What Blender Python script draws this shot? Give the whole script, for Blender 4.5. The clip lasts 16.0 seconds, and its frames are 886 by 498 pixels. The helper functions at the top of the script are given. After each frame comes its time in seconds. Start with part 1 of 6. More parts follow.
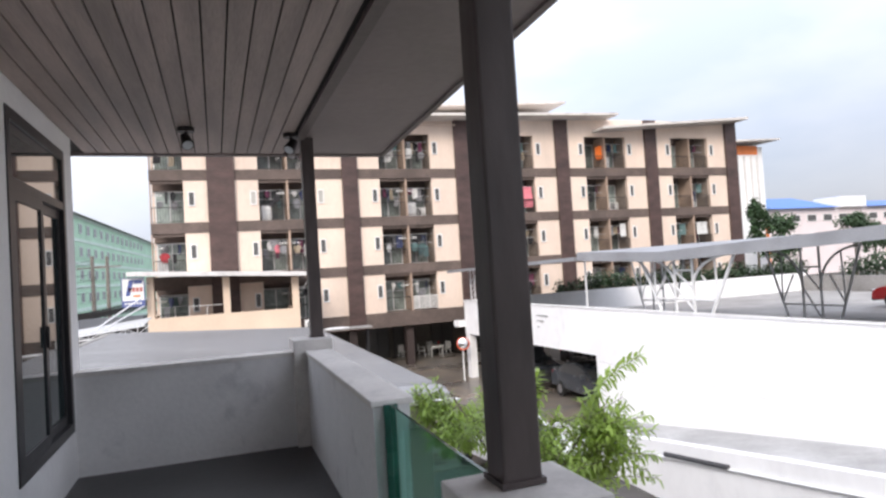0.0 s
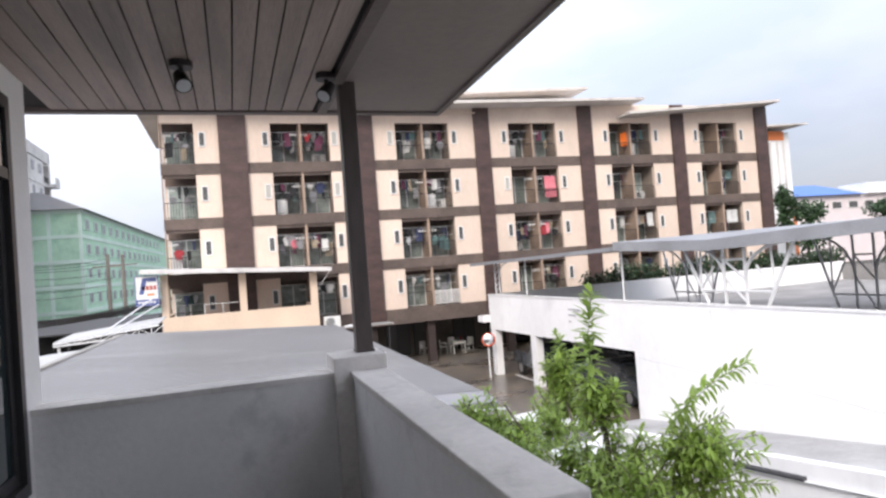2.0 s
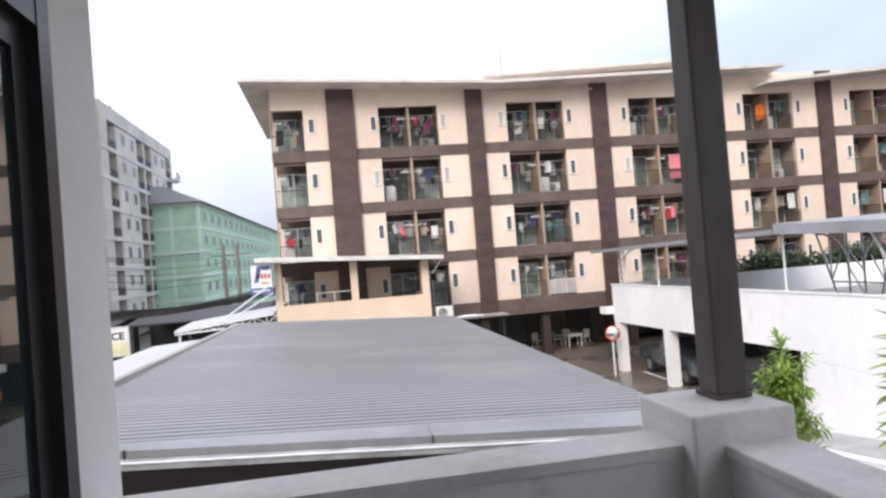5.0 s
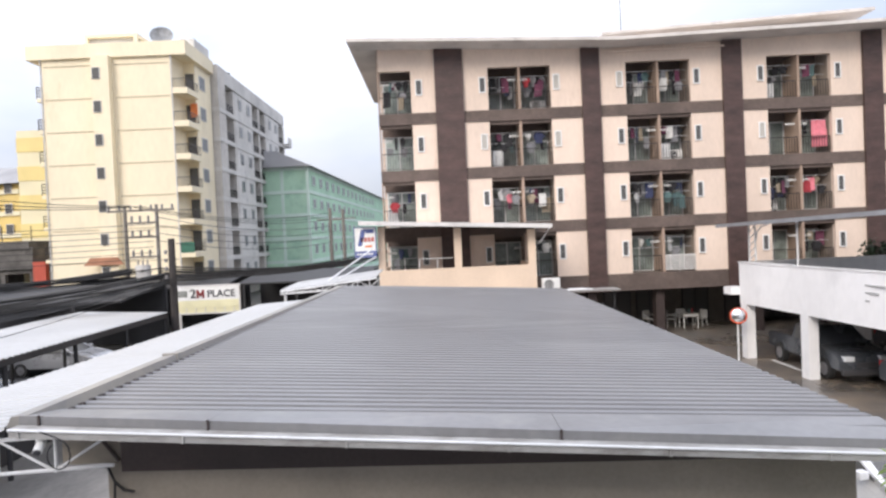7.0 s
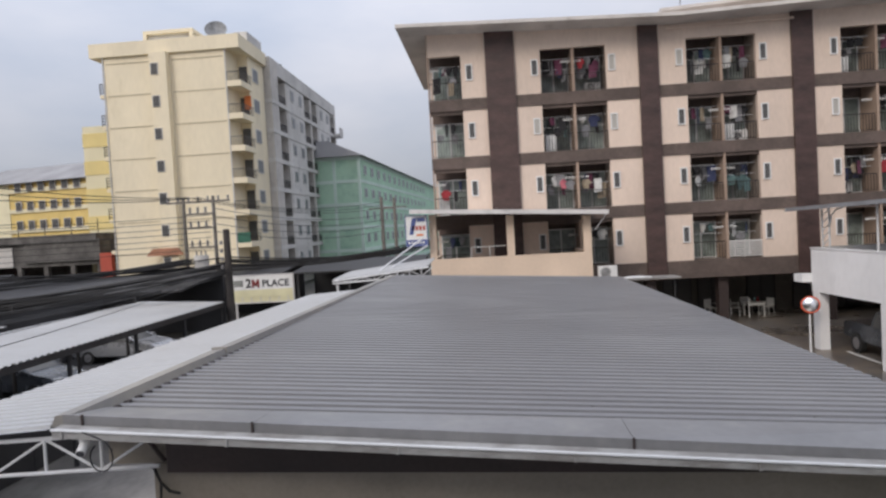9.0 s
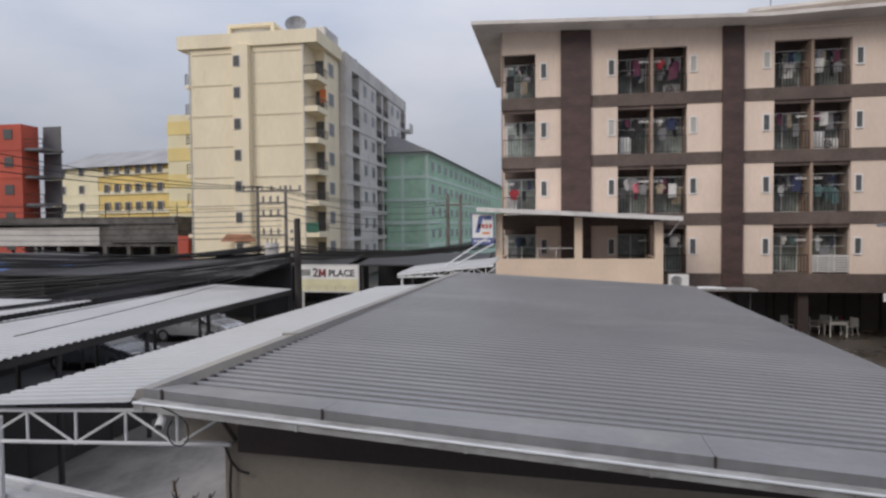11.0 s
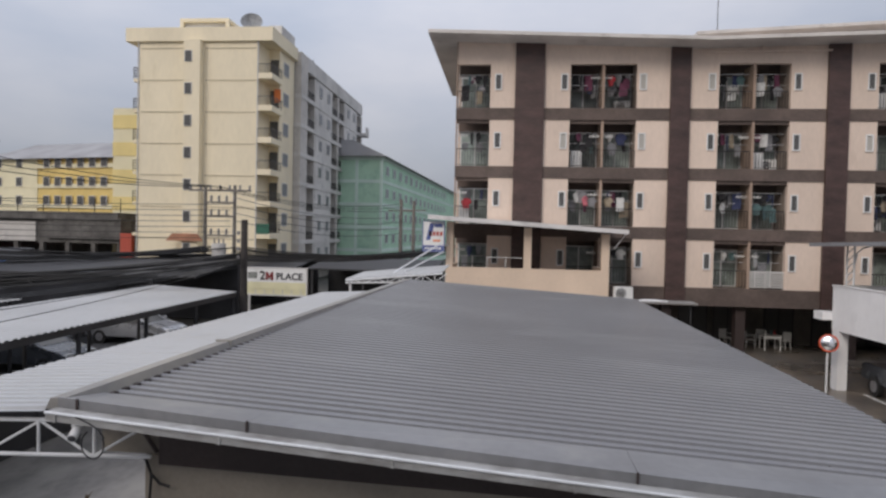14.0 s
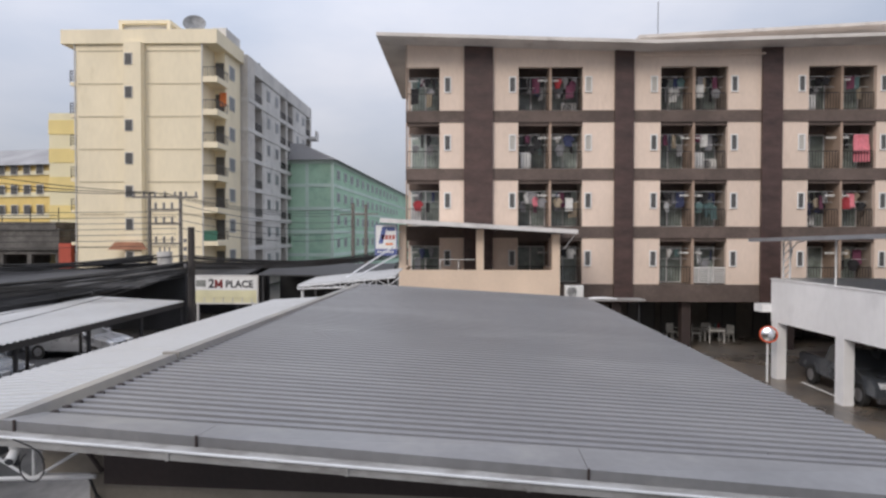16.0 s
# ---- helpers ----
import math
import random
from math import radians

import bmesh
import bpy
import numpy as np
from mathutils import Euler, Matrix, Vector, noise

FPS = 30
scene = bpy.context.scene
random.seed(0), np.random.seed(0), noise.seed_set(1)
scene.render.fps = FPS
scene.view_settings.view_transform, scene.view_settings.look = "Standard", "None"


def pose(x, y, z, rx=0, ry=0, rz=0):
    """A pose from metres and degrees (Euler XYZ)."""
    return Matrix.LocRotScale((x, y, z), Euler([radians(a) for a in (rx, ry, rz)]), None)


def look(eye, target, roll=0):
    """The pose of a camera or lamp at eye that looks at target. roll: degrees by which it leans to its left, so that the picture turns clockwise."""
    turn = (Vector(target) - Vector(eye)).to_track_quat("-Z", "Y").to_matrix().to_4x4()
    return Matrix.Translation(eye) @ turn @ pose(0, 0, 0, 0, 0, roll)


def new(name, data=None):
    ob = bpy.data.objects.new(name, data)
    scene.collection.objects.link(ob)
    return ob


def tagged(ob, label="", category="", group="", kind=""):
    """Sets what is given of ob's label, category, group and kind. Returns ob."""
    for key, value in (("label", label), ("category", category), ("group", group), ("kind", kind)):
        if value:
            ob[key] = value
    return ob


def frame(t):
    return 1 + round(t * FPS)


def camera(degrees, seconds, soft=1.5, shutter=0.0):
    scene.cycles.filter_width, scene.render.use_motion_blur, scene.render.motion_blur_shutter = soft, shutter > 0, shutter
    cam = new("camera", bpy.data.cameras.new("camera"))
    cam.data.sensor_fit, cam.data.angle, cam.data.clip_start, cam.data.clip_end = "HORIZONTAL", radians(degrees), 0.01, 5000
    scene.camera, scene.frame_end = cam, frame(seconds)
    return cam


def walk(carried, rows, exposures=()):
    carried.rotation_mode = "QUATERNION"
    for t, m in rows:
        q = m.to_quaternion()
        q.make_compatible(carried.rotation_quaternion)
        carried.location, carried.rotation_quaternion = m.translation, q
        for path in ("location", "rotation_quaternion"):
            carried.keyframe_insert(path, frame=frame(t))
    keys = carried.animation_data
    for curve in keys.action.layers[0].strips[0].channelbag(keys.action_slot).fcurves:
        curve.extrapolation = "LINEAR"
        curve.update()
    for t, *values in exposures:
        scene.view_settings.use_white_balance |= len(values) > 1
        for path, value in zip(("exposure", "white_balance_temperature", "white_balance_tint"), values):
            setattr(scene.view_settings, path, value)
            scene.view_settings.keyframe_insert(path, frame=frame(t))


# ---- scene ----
cam = camera(70.1, 16.0, soft=2.5)
PATH = [
    (0, (-1.036, -0.771, 5.612), (-0.356, 1.109, 5.671), -3.5),
    (0.5, (-1.028, -0.401, 5.613), (-0.351, 1.48, 5.668), -3.1),
    (1, (-1.008, -0.09, 5.601), (-0.345, 1.797, 5.65), -3.5),
    (1.5, (-0.998, 0.244, 5.604), (-0.357, 2.138, 5.652), -4.1),
    (2, (-1.011, 0.563, 5.609), (-0.374, 2.459, 5.652), -4.3),
    (2.5, (-0.972, 0.886, 5.603), (-0.337, 2.783, 5.645), -4.3),
    (3, (-1.01, 1.216, 5.599), (-0.394, 3.118, 5.64), -4.1),
    (3.5, (-1.066, 1.552, 5.614), (-0.485, 3.466, 5.649), -4.2),
    (4, (-1.12, 1.891, 5.62), (-0.636, 3.831, 5.664), -4.6),
    (4.5, (-1.242, 2.204, 5.598), (-0.815, 4.157, 5.636), -4.7),
    (5, (-1.373, 2.472, 5.586), (-1.034, 4.443, 5.619), -4.5),
    (7.5, (-1.518, 3.814, 5.456), (-1.554, 5.813, 5.4), -2.4),
    (8, (-1.547, 3.905, 5.46), (-1.628, 5.902, 5.397), -2.6),
    (8.5, (-1.527, 4.0, 5.469), (-1.646, 5.995, 5.403), -3.1),
    (9, (-1.535, 4.085, 5.478), (-1.68, 6.078, 5.407), -3.2),
    (9.5, (-1.55, 4.152, 5.473), (-1.711, 6.144, 5.399), -3.0),
    (10, (-1.624, 4.179, 5.458), (-1.844, 6.165, 5.384), -2.7),
    (10.2, (-1.665, 4.149, 5.453), (-1.948, 6.128, 5.38), -2.5),
    (12.5, (-1.606, 4.208, 5.499), (-1.927, 6.181, 5.431), 1.5),
    (13, (-1.563, 4.211, 5.505), (-1.824, 6.193, 5.441), 1.2),
    (13.5, (-1.542, 4.198, 5.505), (-1.76, 6.186, 5.452), 1.1),
    (14, (-1.518, 4.221, 5.51), (-1.715, 6.211, 5.459), 1.3),
    (14.5, (-1.539, 4.202, 5.515), (-1.714, 6.194, 5.47), 1.1),
    (15, (-1.527, 4.209, 5.519), (-1.665, 6.204, 5.475), 0.8),
    (15.5, (-1.519, 4.223, 5.524), (-1.609, 6.221, 5.482), 0.2),
    (16, (-1.491, 4.197, 5.535), (-1.541, 6.195, 5.493), 0.1),
]
EXPOSURE = [(0, 0.74, 6500, 14), (3.0, 0.66, 6500, 14), (4.5, 0.62, 6500, 14), (5.2, 0.62, 6500, 14), (7.3, 0.5, 6500, 14), (8.0, 0.15, 6500, 14), (9.0, -0.2, 6500, 14), (12.5, -0.4, 6500, 14), (14.5, -0.42, 6500, 14), (16, -0.14, 6500, 14)]
walk(cam, [(t, look(eye, target, roll)) for t, eye, target, roll in PATH], EXPOSURE)
SKY, ZENITH, SUN = 0.086, 3.1, 1.45

# ---- world and light ----
world = bpy.data.worlds.new("overcast_sky")
scene.world = world
world.use_nodes = True
wn, wl = world.node_tree.nodes, world.node_tree.links
wn.clear()
w_out = wn.new("ShaderNodeOutputWorld")
w_bg = wn.new("ShaderNodeBackground")
w_sky = wn.new("ShaderNodeTexSky")
w_sky.sky_type, w_sky.sun_disc = "NISHITA", False
w_sky.sun_elevation, w_sky.sun_rotation = radians(35), radians(210)
w_sky.air_density, w_sky.dust_density = 1.0, 3.0
w_co = wn.new("ShaderNodeTexCoord")
w_map = wn.new("ShaderNodeMapping")
w_map.inputs["Scale"].default_value = (1.0, 1.0, 2.6)
w_noise = wn.new("ShaderNodeTexNoise")
w_noise.inputs["Scale"].default_value, w_noise.inputs["Detail"].default_value = 2.2, 6.0
w_noise.inputs["Roughness"].default_value = 0.5
w_ramp = wn.new("ShaderNodeValToRGB")
w_ramp.color_ramp.elements[0].position, w_ramp.color_ramp.elements[0].color = 0.32, (4.85, 5.45, 6.4, 1)
w_ramp.color_ramp.elements[1].position, w_ramp.color_ramp.elements[1].color = 0.68, (7.2, 7.35, 7.75, 1)
w_mix = wn.new("ShaderNodeMixRGB")
w_mix.inputs["Fac"].default_value = 0.82
wl.new(w_co.outputs["Generated"], w_map.inputs["Vector"])
wl.new(w_map.outputs["Vector"], w_noise.inputs["Vector"])
wl.new(w_noise.outputs["Fac"], w_ramp.inputs["Fac"])
wl.new(w_sky.outputs["Color"], w_mix.inputs["Color1"])
wl.new(w_ramp.outputs["Color"], w_mix.inputs["Color2"])
w_sep = wn.new("ShaderNodeSeparateXYZ")
w_up = wn.new("ShaderNodeMapRange")
w_up.inputs["From Min"].default_value, w_up.inputs["From Max"].default_value = 0.05, 0.9
w_up.inputs["To Min"].default_value, w_up.inputs["To Max"].default_value = 0.9, ZENITH
w_mul = wn.new("ShaderNodeMixRGB")
w_mul.blend_type = "MULTIPLY"
w_mul.inputs["Fac"].default_value = 1.0
wl.new(w_co.outputs["Generated"], w_sep.inputs["Vector"])
wl.new(w_sep.outputs["Z"], w_up.inputs["Value"])
wl.new(w_mix.outputs["Color"], w_mul.inputs["Color1"])
wl.new(w_up.outputs["Result"], w_mul.inputs["Color2"])
# the cloud is thinner and brighter towards the north-west
w_dot = wn.new("ShaderNodeVectorMath")
w_dot.operation = "DOT_PRODUCT"
w_dot.inputs[1].default_value = (-0.6, 0.8, 0.0)
w_clear = wn.new("ShaderNodeMapRange")
w_clear.interpolation_type = "SMOOTHSTEP"
w_clear.inputs["From Min"].default_value, w_clear.inputs["From Max"].default_value = 0.0, 1.1
w_clear.inputs["To Min"].default_value, w_clear.inputs["To Max"].default_value = 0.88, 1.14
w_tone = wn.new("ShaderNodeMixRGB")
w_tone.blend_type = "MULTIPLY"
w_tone.inputs["Fac"].default_value = 1.0
wl.new(w_co.outputs["Generated"], w_dot.inputs[0])
wl.new(w_dot.outputs["Value"], w_clear.inputs["Value"])
wl.new(w_mul.outputs["Color"], w_tone.inputs["Color1"])
wl.new(w_clear.outputs["Result"], w_tone.inputs["Color2"])
wl.new(w_tone.outputs["Color"], w_bg.inputs["Color"])
w_bg.inputs["Strength"].default_value = SKY
wl.new(w_bg.outputs["Background"], w_out.inputs["Surface"])

sun_data = bpy.data.lights.new("sun", "SUN")
sun_data.energy, sun_data.angle, sun_data.color = SUN, radians(25), (1.0, 0.93, 0.82)
sun = new("sun", sun_data)
sun.matrix_world = look((-30, -52, 42), (0, 0, 0))


# ---- materials ----
def mat(name, color, rough=0.6, metal=0.0, scale=1.5, vary=0.12, fine=25.0, bump=0.05, dirt=None, dirt_at=0.62, stretch=(1, 1, 1), island=0.0, spec=0.5):
    """A surface with soft stains, fine grain and a little relief, at the world's own scale."""
    m = bpy.data.materials.new(name)
    m.use_nodes = True
    n, l = m.node_tree.nodes, m.node_tree.links
    b = n["Principled BSDF"]
    b.inputs["Roughness"].default_value, b.inputs["Metallic"].default_value = rough, metal
    b.inputs["Specular IOR Level"].default_value = spec
    geo = n.new("ShaderNodeNewGeometry")
    mp = n.new("ShaderNodeMapping")
    mp.inputs["Scale"].default_value = stretch
    l.new(geo.outputs["Position"], mp.inputs["Vector"])
    big = n.new("ShaderNodeTexNoise")
    big.inputs["Scale"].default_value, big.inputs["Detail"].default_value = scale, 5
    small = n.new("ShaderNodeTexNoise")
    small.inputs["Scale"].default_value, small.inputs["Detail"].default_value = fine, 3
    for t in (big, small):
        l.new(mp.outputs["Vector"], t.inputs["Vector"])
    dark = [c * (1 - vary * 1.6) for c in color]
    light = [min(1, c * (1 + vary)) for c in color]
    r = n.new("ShaderNodeValToRGB")
    r.color_ramp.elements[0].position, r.color_ramp.elements[0].color = 0.3, (*dark, 1)
    r.color_ramp.elements[1].position, r.color_ramp.elements[1].color = 0.7, (*light, 1)
    l.new(big.outputs["Fac"], r.inputs["Fac"])
    mx = n.new("ShaderNodeMixRGB")
    mx.blend_type = "MULTIPLY"
    mx.inputs["Fac"].default_value = min(1.0, vary * 3)
    gr = n.new("ShaderNodeValToRGB")
    gr.color_ramp.elements[0].position, gr.color_ramp.elements[0].color = 0.3, (0.72, 0.72, 0.72, 1)
    gr.color_ramp.elements[1].position, gr.color_ramp.elements[1].color = 0.65, (1, 1, 1, 1)
    l.new(small.outputs["Fac"], gr.inputs["Fac"])
    l.new(r.outputs["Color"], mx.inputs["Color1"])
    l.new(gr.outputs["Color"], mx.inputs["Color2"])
    last = mx.outputs["Color"]
    if dirt:
        st = n.new("ShaderNodeTexNoise")
        st.inputs["Scale"].default_value, st.inputs["Detail"].default_value = scale * 2.3, 8
        st.inputs["Roughness"].default_value = 0.65
        sm = n.new("ShaderNodeMapping")
        sm.inputs["Location"].default_value = (7.3, 2.1, 4.4)
        sm.inputs["Scale"].default_value = stretch
        l.new(geo.outputs["Position"], sm.inputs["Vector"])
        l.new(sm.outputs["Vector"], st.inputs["Vector"])
        sr = n.new("ShaderNodeValToRGB")
        sr.color_ramp.elements[0].position, sr.color_ramp.elements[0].color = dirt_at - 0.1, (0, 0, 0, 1)
        sr.color_ramp.elements[1].position, sr.color_ramp.elements[1].color = dirt_at + 0.12, (0.8, 0.8, 0.8, 1)
        l.new(st.outputs["Fac"], sr.inputs["Fac"])
        dm = n.new("ShaderNodeMixRGB")
        dm.inputs["Color2"].default_value = (*dirt, 1)
        l.new(sr.outputs["Color"], dm.inputs["Fac"])
        l.new(last, dm.inputs["Color1"])
        last = dm.outputs["Color"]
    if island:
        info = n.new("ShaderNodeObjectInfo") if island > 0 else geo
        out = info.outputs["Random"] if island > 0 else geo.outputs["Random Per Island"]
        hs = n.new("ShaderNodeHueSaturation")
        mr = n.new("ShaderNodeMapRange")
        mr.inputs["To Min"].default_value, mr.inputs["To Max"].default_value = 1 - abs(island), 1 + abs(island)
        l.new(out, mr.inputs["Value"])
        l.new(mr.outputs["Result"], hs.inputs["Value"])
        l.new(last, hs.inputs["Color"])
        last = hs.outputs["Color"]
    l.new(last, b.inputs["Base Color"])
    rr = n.new("ShaderNodeMapRange")
    rr.inputs["To Min"].default_value, rr.inputs["To Max"].default_value = max(0.02, rough - 0.1), min(1, rough + 0.12)
    l.new(big.outputs["Fac"], rr.inputs["Value"])
    l.new(rr.outputs["Result"], b.inputs["Roughness"])
    if bump:
        bp = n.new("ShaderNodeBump")
        bp.inputs["Strength"].default_value, bp.inputs["Distance"].default_value = min(1.0, bump * 5), 0.01
        l.new(small.outputs["Fac"], bp.inputs["Height"])
        l.new(bp.outputs["Normal"], b.inputs["Normal"])
    return m


def pane_mat(name, color, rough=0.05, see=0.0, alpha_tint=None):
    """Window glass seen from outside: dark and mirroring, or see-through."""
    m = bpy.data.materials.new(name)
    m.use_nodes = True
    b = m.node_tree.nodes["Principled BSDF"]
    b.inputs["Base Color"].default_value = (*color, 1)
    b.inputs["Roughness"].default_value = rough
    b.inputs["Transmission Weight"].default_value = see
    b.inputs["IOR"].default_value = 1.45
    return m


CREAM = mat("cream_render", (0.76, 0.62, 0.515), 0.85, scale=0.5, vary=0.07, fine=8, dirt=(0.55, 0.42, 0.33), dirt_at=0.72, stretch=(1, 1, 0.4))
CREAM_ANNEX = mat("annex_cream_render", (0.78, 0.62, 0.48), 0.85, scale=0.6, vary=0.06, fine=9, dirt=(0.6, 0.46, 0.36), dirt_at=0.74)
BROWN = mat("dark_brown_tile", (0.082, 0.048, 0.042), 0.5, scale=0.8, vary=0.25, fine=5, dirt=(0.10, 0.066, 0.058), stretch=(1, 1, 2.5))
BAND = mat("brown_band_render", (0.14, 0.105, 0.09), 0.8, scale=0.7, vary=0.18, fine=6, dirt=(0.08, 0.065, 0.055), dirt_at=0.6)
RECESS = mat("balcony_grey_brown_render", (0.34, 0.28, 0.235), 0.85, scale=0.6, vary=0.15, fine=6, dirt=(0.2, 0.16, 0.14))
# render darkened in its colour for the shade under the overhanging floors
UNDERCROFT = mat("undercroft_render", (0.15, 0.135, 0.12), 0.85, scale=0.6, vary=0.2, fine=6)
TAN = mat("tan_partition", (0.42, 0.31, 0.24), 0.8, scale=0.8, vary=0.1)
SOFFIT = mat("roof_edge_paint", (0.66, 0.62, 0.58), 0.7, scale=0.5, vary=0.1, dirt=(0.4, 0.36, 0.33))
WHITE = mat("white_frame_paint", (0.80, 0.80, 0.79), 0.4, scale=2, vary=0.05, bump=0.0)
PANE = pane_mat("window_pane", (0.10, 0.10, 0.098), 0.2)
PANE_GREEN = mat("sliding_door_pane", (0.34, 0.40, 0.37), 0.25, scale=1.1, vary=0.3, fine=4, island=0.55, bump=0.0)
FARPANE = pane_mat("far_window_pane", (0.16, 0.17, 0.18), 0.3)
PANE_FROST = pane_mat("frosted_pane", (0.44, 0.42, 0.38), 0.4)
ROOF = mat("grey_coated_steel", (0.195, 0.197, 0.206), 0.42, metal=0.0, scale=0.35, vary=0.07, fine=3, dirt=(0.25, 0.252, 0.258), dirt_at=0.6, stretch=(0.35, 1, 1), bump=0.01, spec=0.6)
RIDGE = mat("stained_ridge_flashing", (0.26, 0.25, 0.235), 0.5, scale=0.45, vary=0.1, fine=9, dirt=(0.34, 0.315, 0.27), dirt_at=0.55, bump=0.03)
DISHMESH = mat("grey_dish_mesh", (0.30, 0.31, 0.32), 0.6, scale=3, vary=0.2)
ROOF_TRIM = mat("grey_ridge_flashing", (0.235, 0.235, 0.24), 0.4, scale=0.8, vary=0.12, fine=12, dirt=(0.30, 0.295, 0.285), dirt_at=0.64, bump=0.03)
ROOF_WHITE = mat("white_coated_steel", (0.43, 0.44, 0.45), 0.45, scale=0.6, vary=0.05, fine=6, dirt=(0.36, 0.355, 0.35), dirt_at=0.66, bump=0.01)
STEEL_WHITE = mat("white_painted_steel", (0.74, 0.75, 0.76), 0.45, scale=2, vary=0.07, dirt=(0.42, 0.37, 0.33), dirt_at=0.72)
GUTTER = mat("pale_gutter_steel", (0.46, 0.455, 0.44), 0.4, scale=1.4, vary=0.1, dirt=(0.20, 0.185, 0.17), dirt_at=0.55, stretch=(1, 1, 3))
FASCIA = mat("dark_brown_fascia", (0.05, 0.035, 0.032), 0.6, scale=1, vary=0.2)
BEIGE = mat("beige_outer_wall", (0.30, 0.265, 0.22), 0.85, scale=0.9, vary=0.12, dirt=(0.28, 0.25, 0.21))
WHITEWALL = mat("white_rendered_concrete", (0.85, 0.85, 0.855), 0.8, scale=0.35, vary=0.05, fine=4, dirt=(0.66, 0.66, 0.67), dirt_at=0.66, stretch=(1, 1, 0.7))
CONC = mat("grey_concrete", (0.30, 0.29, 0.28), 0.85, scale=0.5, vary=0.18, fine=9, dirt=(0.22, 0.21, 0.20), dirt_at=0.58)
YARD = mat("damp_stained_concrete_yard", (0.20, 0.19, 0.18), 0.55, scale=0.45, vary=0.25, fine=7, dirt=(0.29, 0.275, 0.25), dirt_at=0.55, stretch=(1, 0.5, 1))
RAMPC = mat("ramp_concrete", (0.42, 0.42, 0.42), 0.8, scale=0.7, vary=0.15, fine=10, dirt=(0.28, 0.28, 0.28))
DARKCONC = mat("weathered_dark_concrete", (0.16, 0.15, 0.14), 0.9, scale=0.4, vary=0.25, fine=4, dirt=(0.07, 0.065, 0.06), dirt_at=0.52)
WETROAD = mat("wet_concrete_yard", (0.15, 0.135, 0.12), 0.28, scale=0.35, vary=0.3, fine=4, dirt=(0.24, 0.19, 0.14), dirt_at=0.55)
GROUND = mat("street_and_yard_ground", (0.085, 0.08, 0.075), 0.8, scale=0.08, vary=0.3, fine=2, dirt=(0.08, 0.09, 0.06), dirt_at=0.55)
TERRACE = mat("terrace_grey_render", (0.82, 0.805, 0.80), 0.85, scale=1.2, vary=0.06, fine=30, dirt=(0.40, 0.40, 0.41), dirt_at=0.68)
CAPSTONE = mat("pale_cap_render", (0.80, 0.765, 0.73), 0.85, scale=1.6, vary=0.1, fine=35, dirt=(0.44, 0.42, 0.40))
HOUSE = mat("house_pale_render", (0.82, 0.80, 0.79), 0.8, scale=1.0, vary=0.05, fine=30, dirt=(0.52, 0.51, 0.51), dirt_at=0.7)
BLACKTILE = mat("black_floor_tile", (0.04, 0.039, 0.041), 0.35, scale=2, vary=0.25, fine=30, bump=0.02)
POSTBROWN = mat("dark_brown_post_paint", (0.105, 0.082, 0.077), 0.5, scale=2.5, vary=0.25, fine=20, stretch=(1, 1, 0.3), dirt=(0.075, 0.055, 0.05))
CEILWOOD = mat("brown_ceiling_board", (0.43, 0.345, 0.31), 0.55, scale=1.6, vary=0.16, fine=18, stretch=(6, 0.6, 1), island=-0.12, bump=0.04)
CEILGAP = mat("dark_ceiling_joint", (0.03, 0.024, 0.022), 0.8, scale=2, vary=0.1)
EAVE = mat("eave_board_paint", (0.19, 0.15, 0.142), 0.55, scale=1.5, vary=0.15)
ALU = mat("dark_bronze_aluminium", (0.045, 0.043, 0.046), 0.38, metal=0.3, scale=3, vary=0.12, bump=0.0)
HOUSEGLASS = pane_mat("tinted_house_glass", (0.02, 0.032, 0.034), 0.02)
HOUSEGLASS.node_tree.nodes["Principled BSDF"].inputs["IOR"].default_value = 2.1
LAMPMETAL = mat("dark_lamp_metal", (0.05, 0.045, 0.045), 0.4, metal=0.6, scale=6, vary=0.1)
TOWER = mat("pale_yellow_render", (0.87, 0.775, 0.575), 0.85, scale=0.25, vary=0.06, fine=3, dirt=(0.66, 0.57, 0.38), dirt_at=0.7, stretch=(1, 1, 0.4))
TOWERLINE = mat("render_joint_grey", (0.55, 0.48, 0.34), 0.9, scale=1, vary=0.1)
GREYRENDER = mat("light_grey_render", (0.66, 0.645, 0.62), 0.85, scale=0.3, vary=0.1, fine=3, dirt=(0.34, 0.34, 0.35))
GREEN = mat("mint_green_render", (0.47, 0.70, 0.53), 0.85, scale=0.25, vary=0.08, fine=3, dirt=(0.28, 0.48, 0.37))
GREENPALE = mat("pale_mint_band", (0.62, 0.76, 0.68), 0.85, scale=0.4, vary=0.06)
YELLOW = mat("strong_yellow_render", (0.76, 0.58, 0.22), 0.85, scale=0.25, vary=0.08, fine=3)
PALEYELLOW = mat("lemon_band_render", (0.80, 0.74, 0.52), 0.85, scale=0.4, vary=0.05)
RED = mat("brick_red_render", (0.50, 0.10, 0.065), 0.8, scale=0.3, vary=0.12, fine=3)
ORANGE = mat("orange_panel_paint", (0.78, 0.24, 0.08), 0.7, scale=0.5, vary=0.08)
OLDROOF = mat("far_grey_roof", (0.33, 0.33, 0.34), 0.7, scale=0.3, vary=0.15)
BLUEROOF = mat("blue_roof_steel", (0.06, 0.17, 0.50), 0.45, scale=0.3, vary=0.08)
PINKWALL = mat("pale_pink_far_wall", (0.74, 0.66, 0.66), 0.85, scale=0.3, vary=0.05)
BANDYELLOW = mat("soft_yellow_band", (0.80, 0.66, 0.30), 0.85, scale=0.4, vary=0.06)
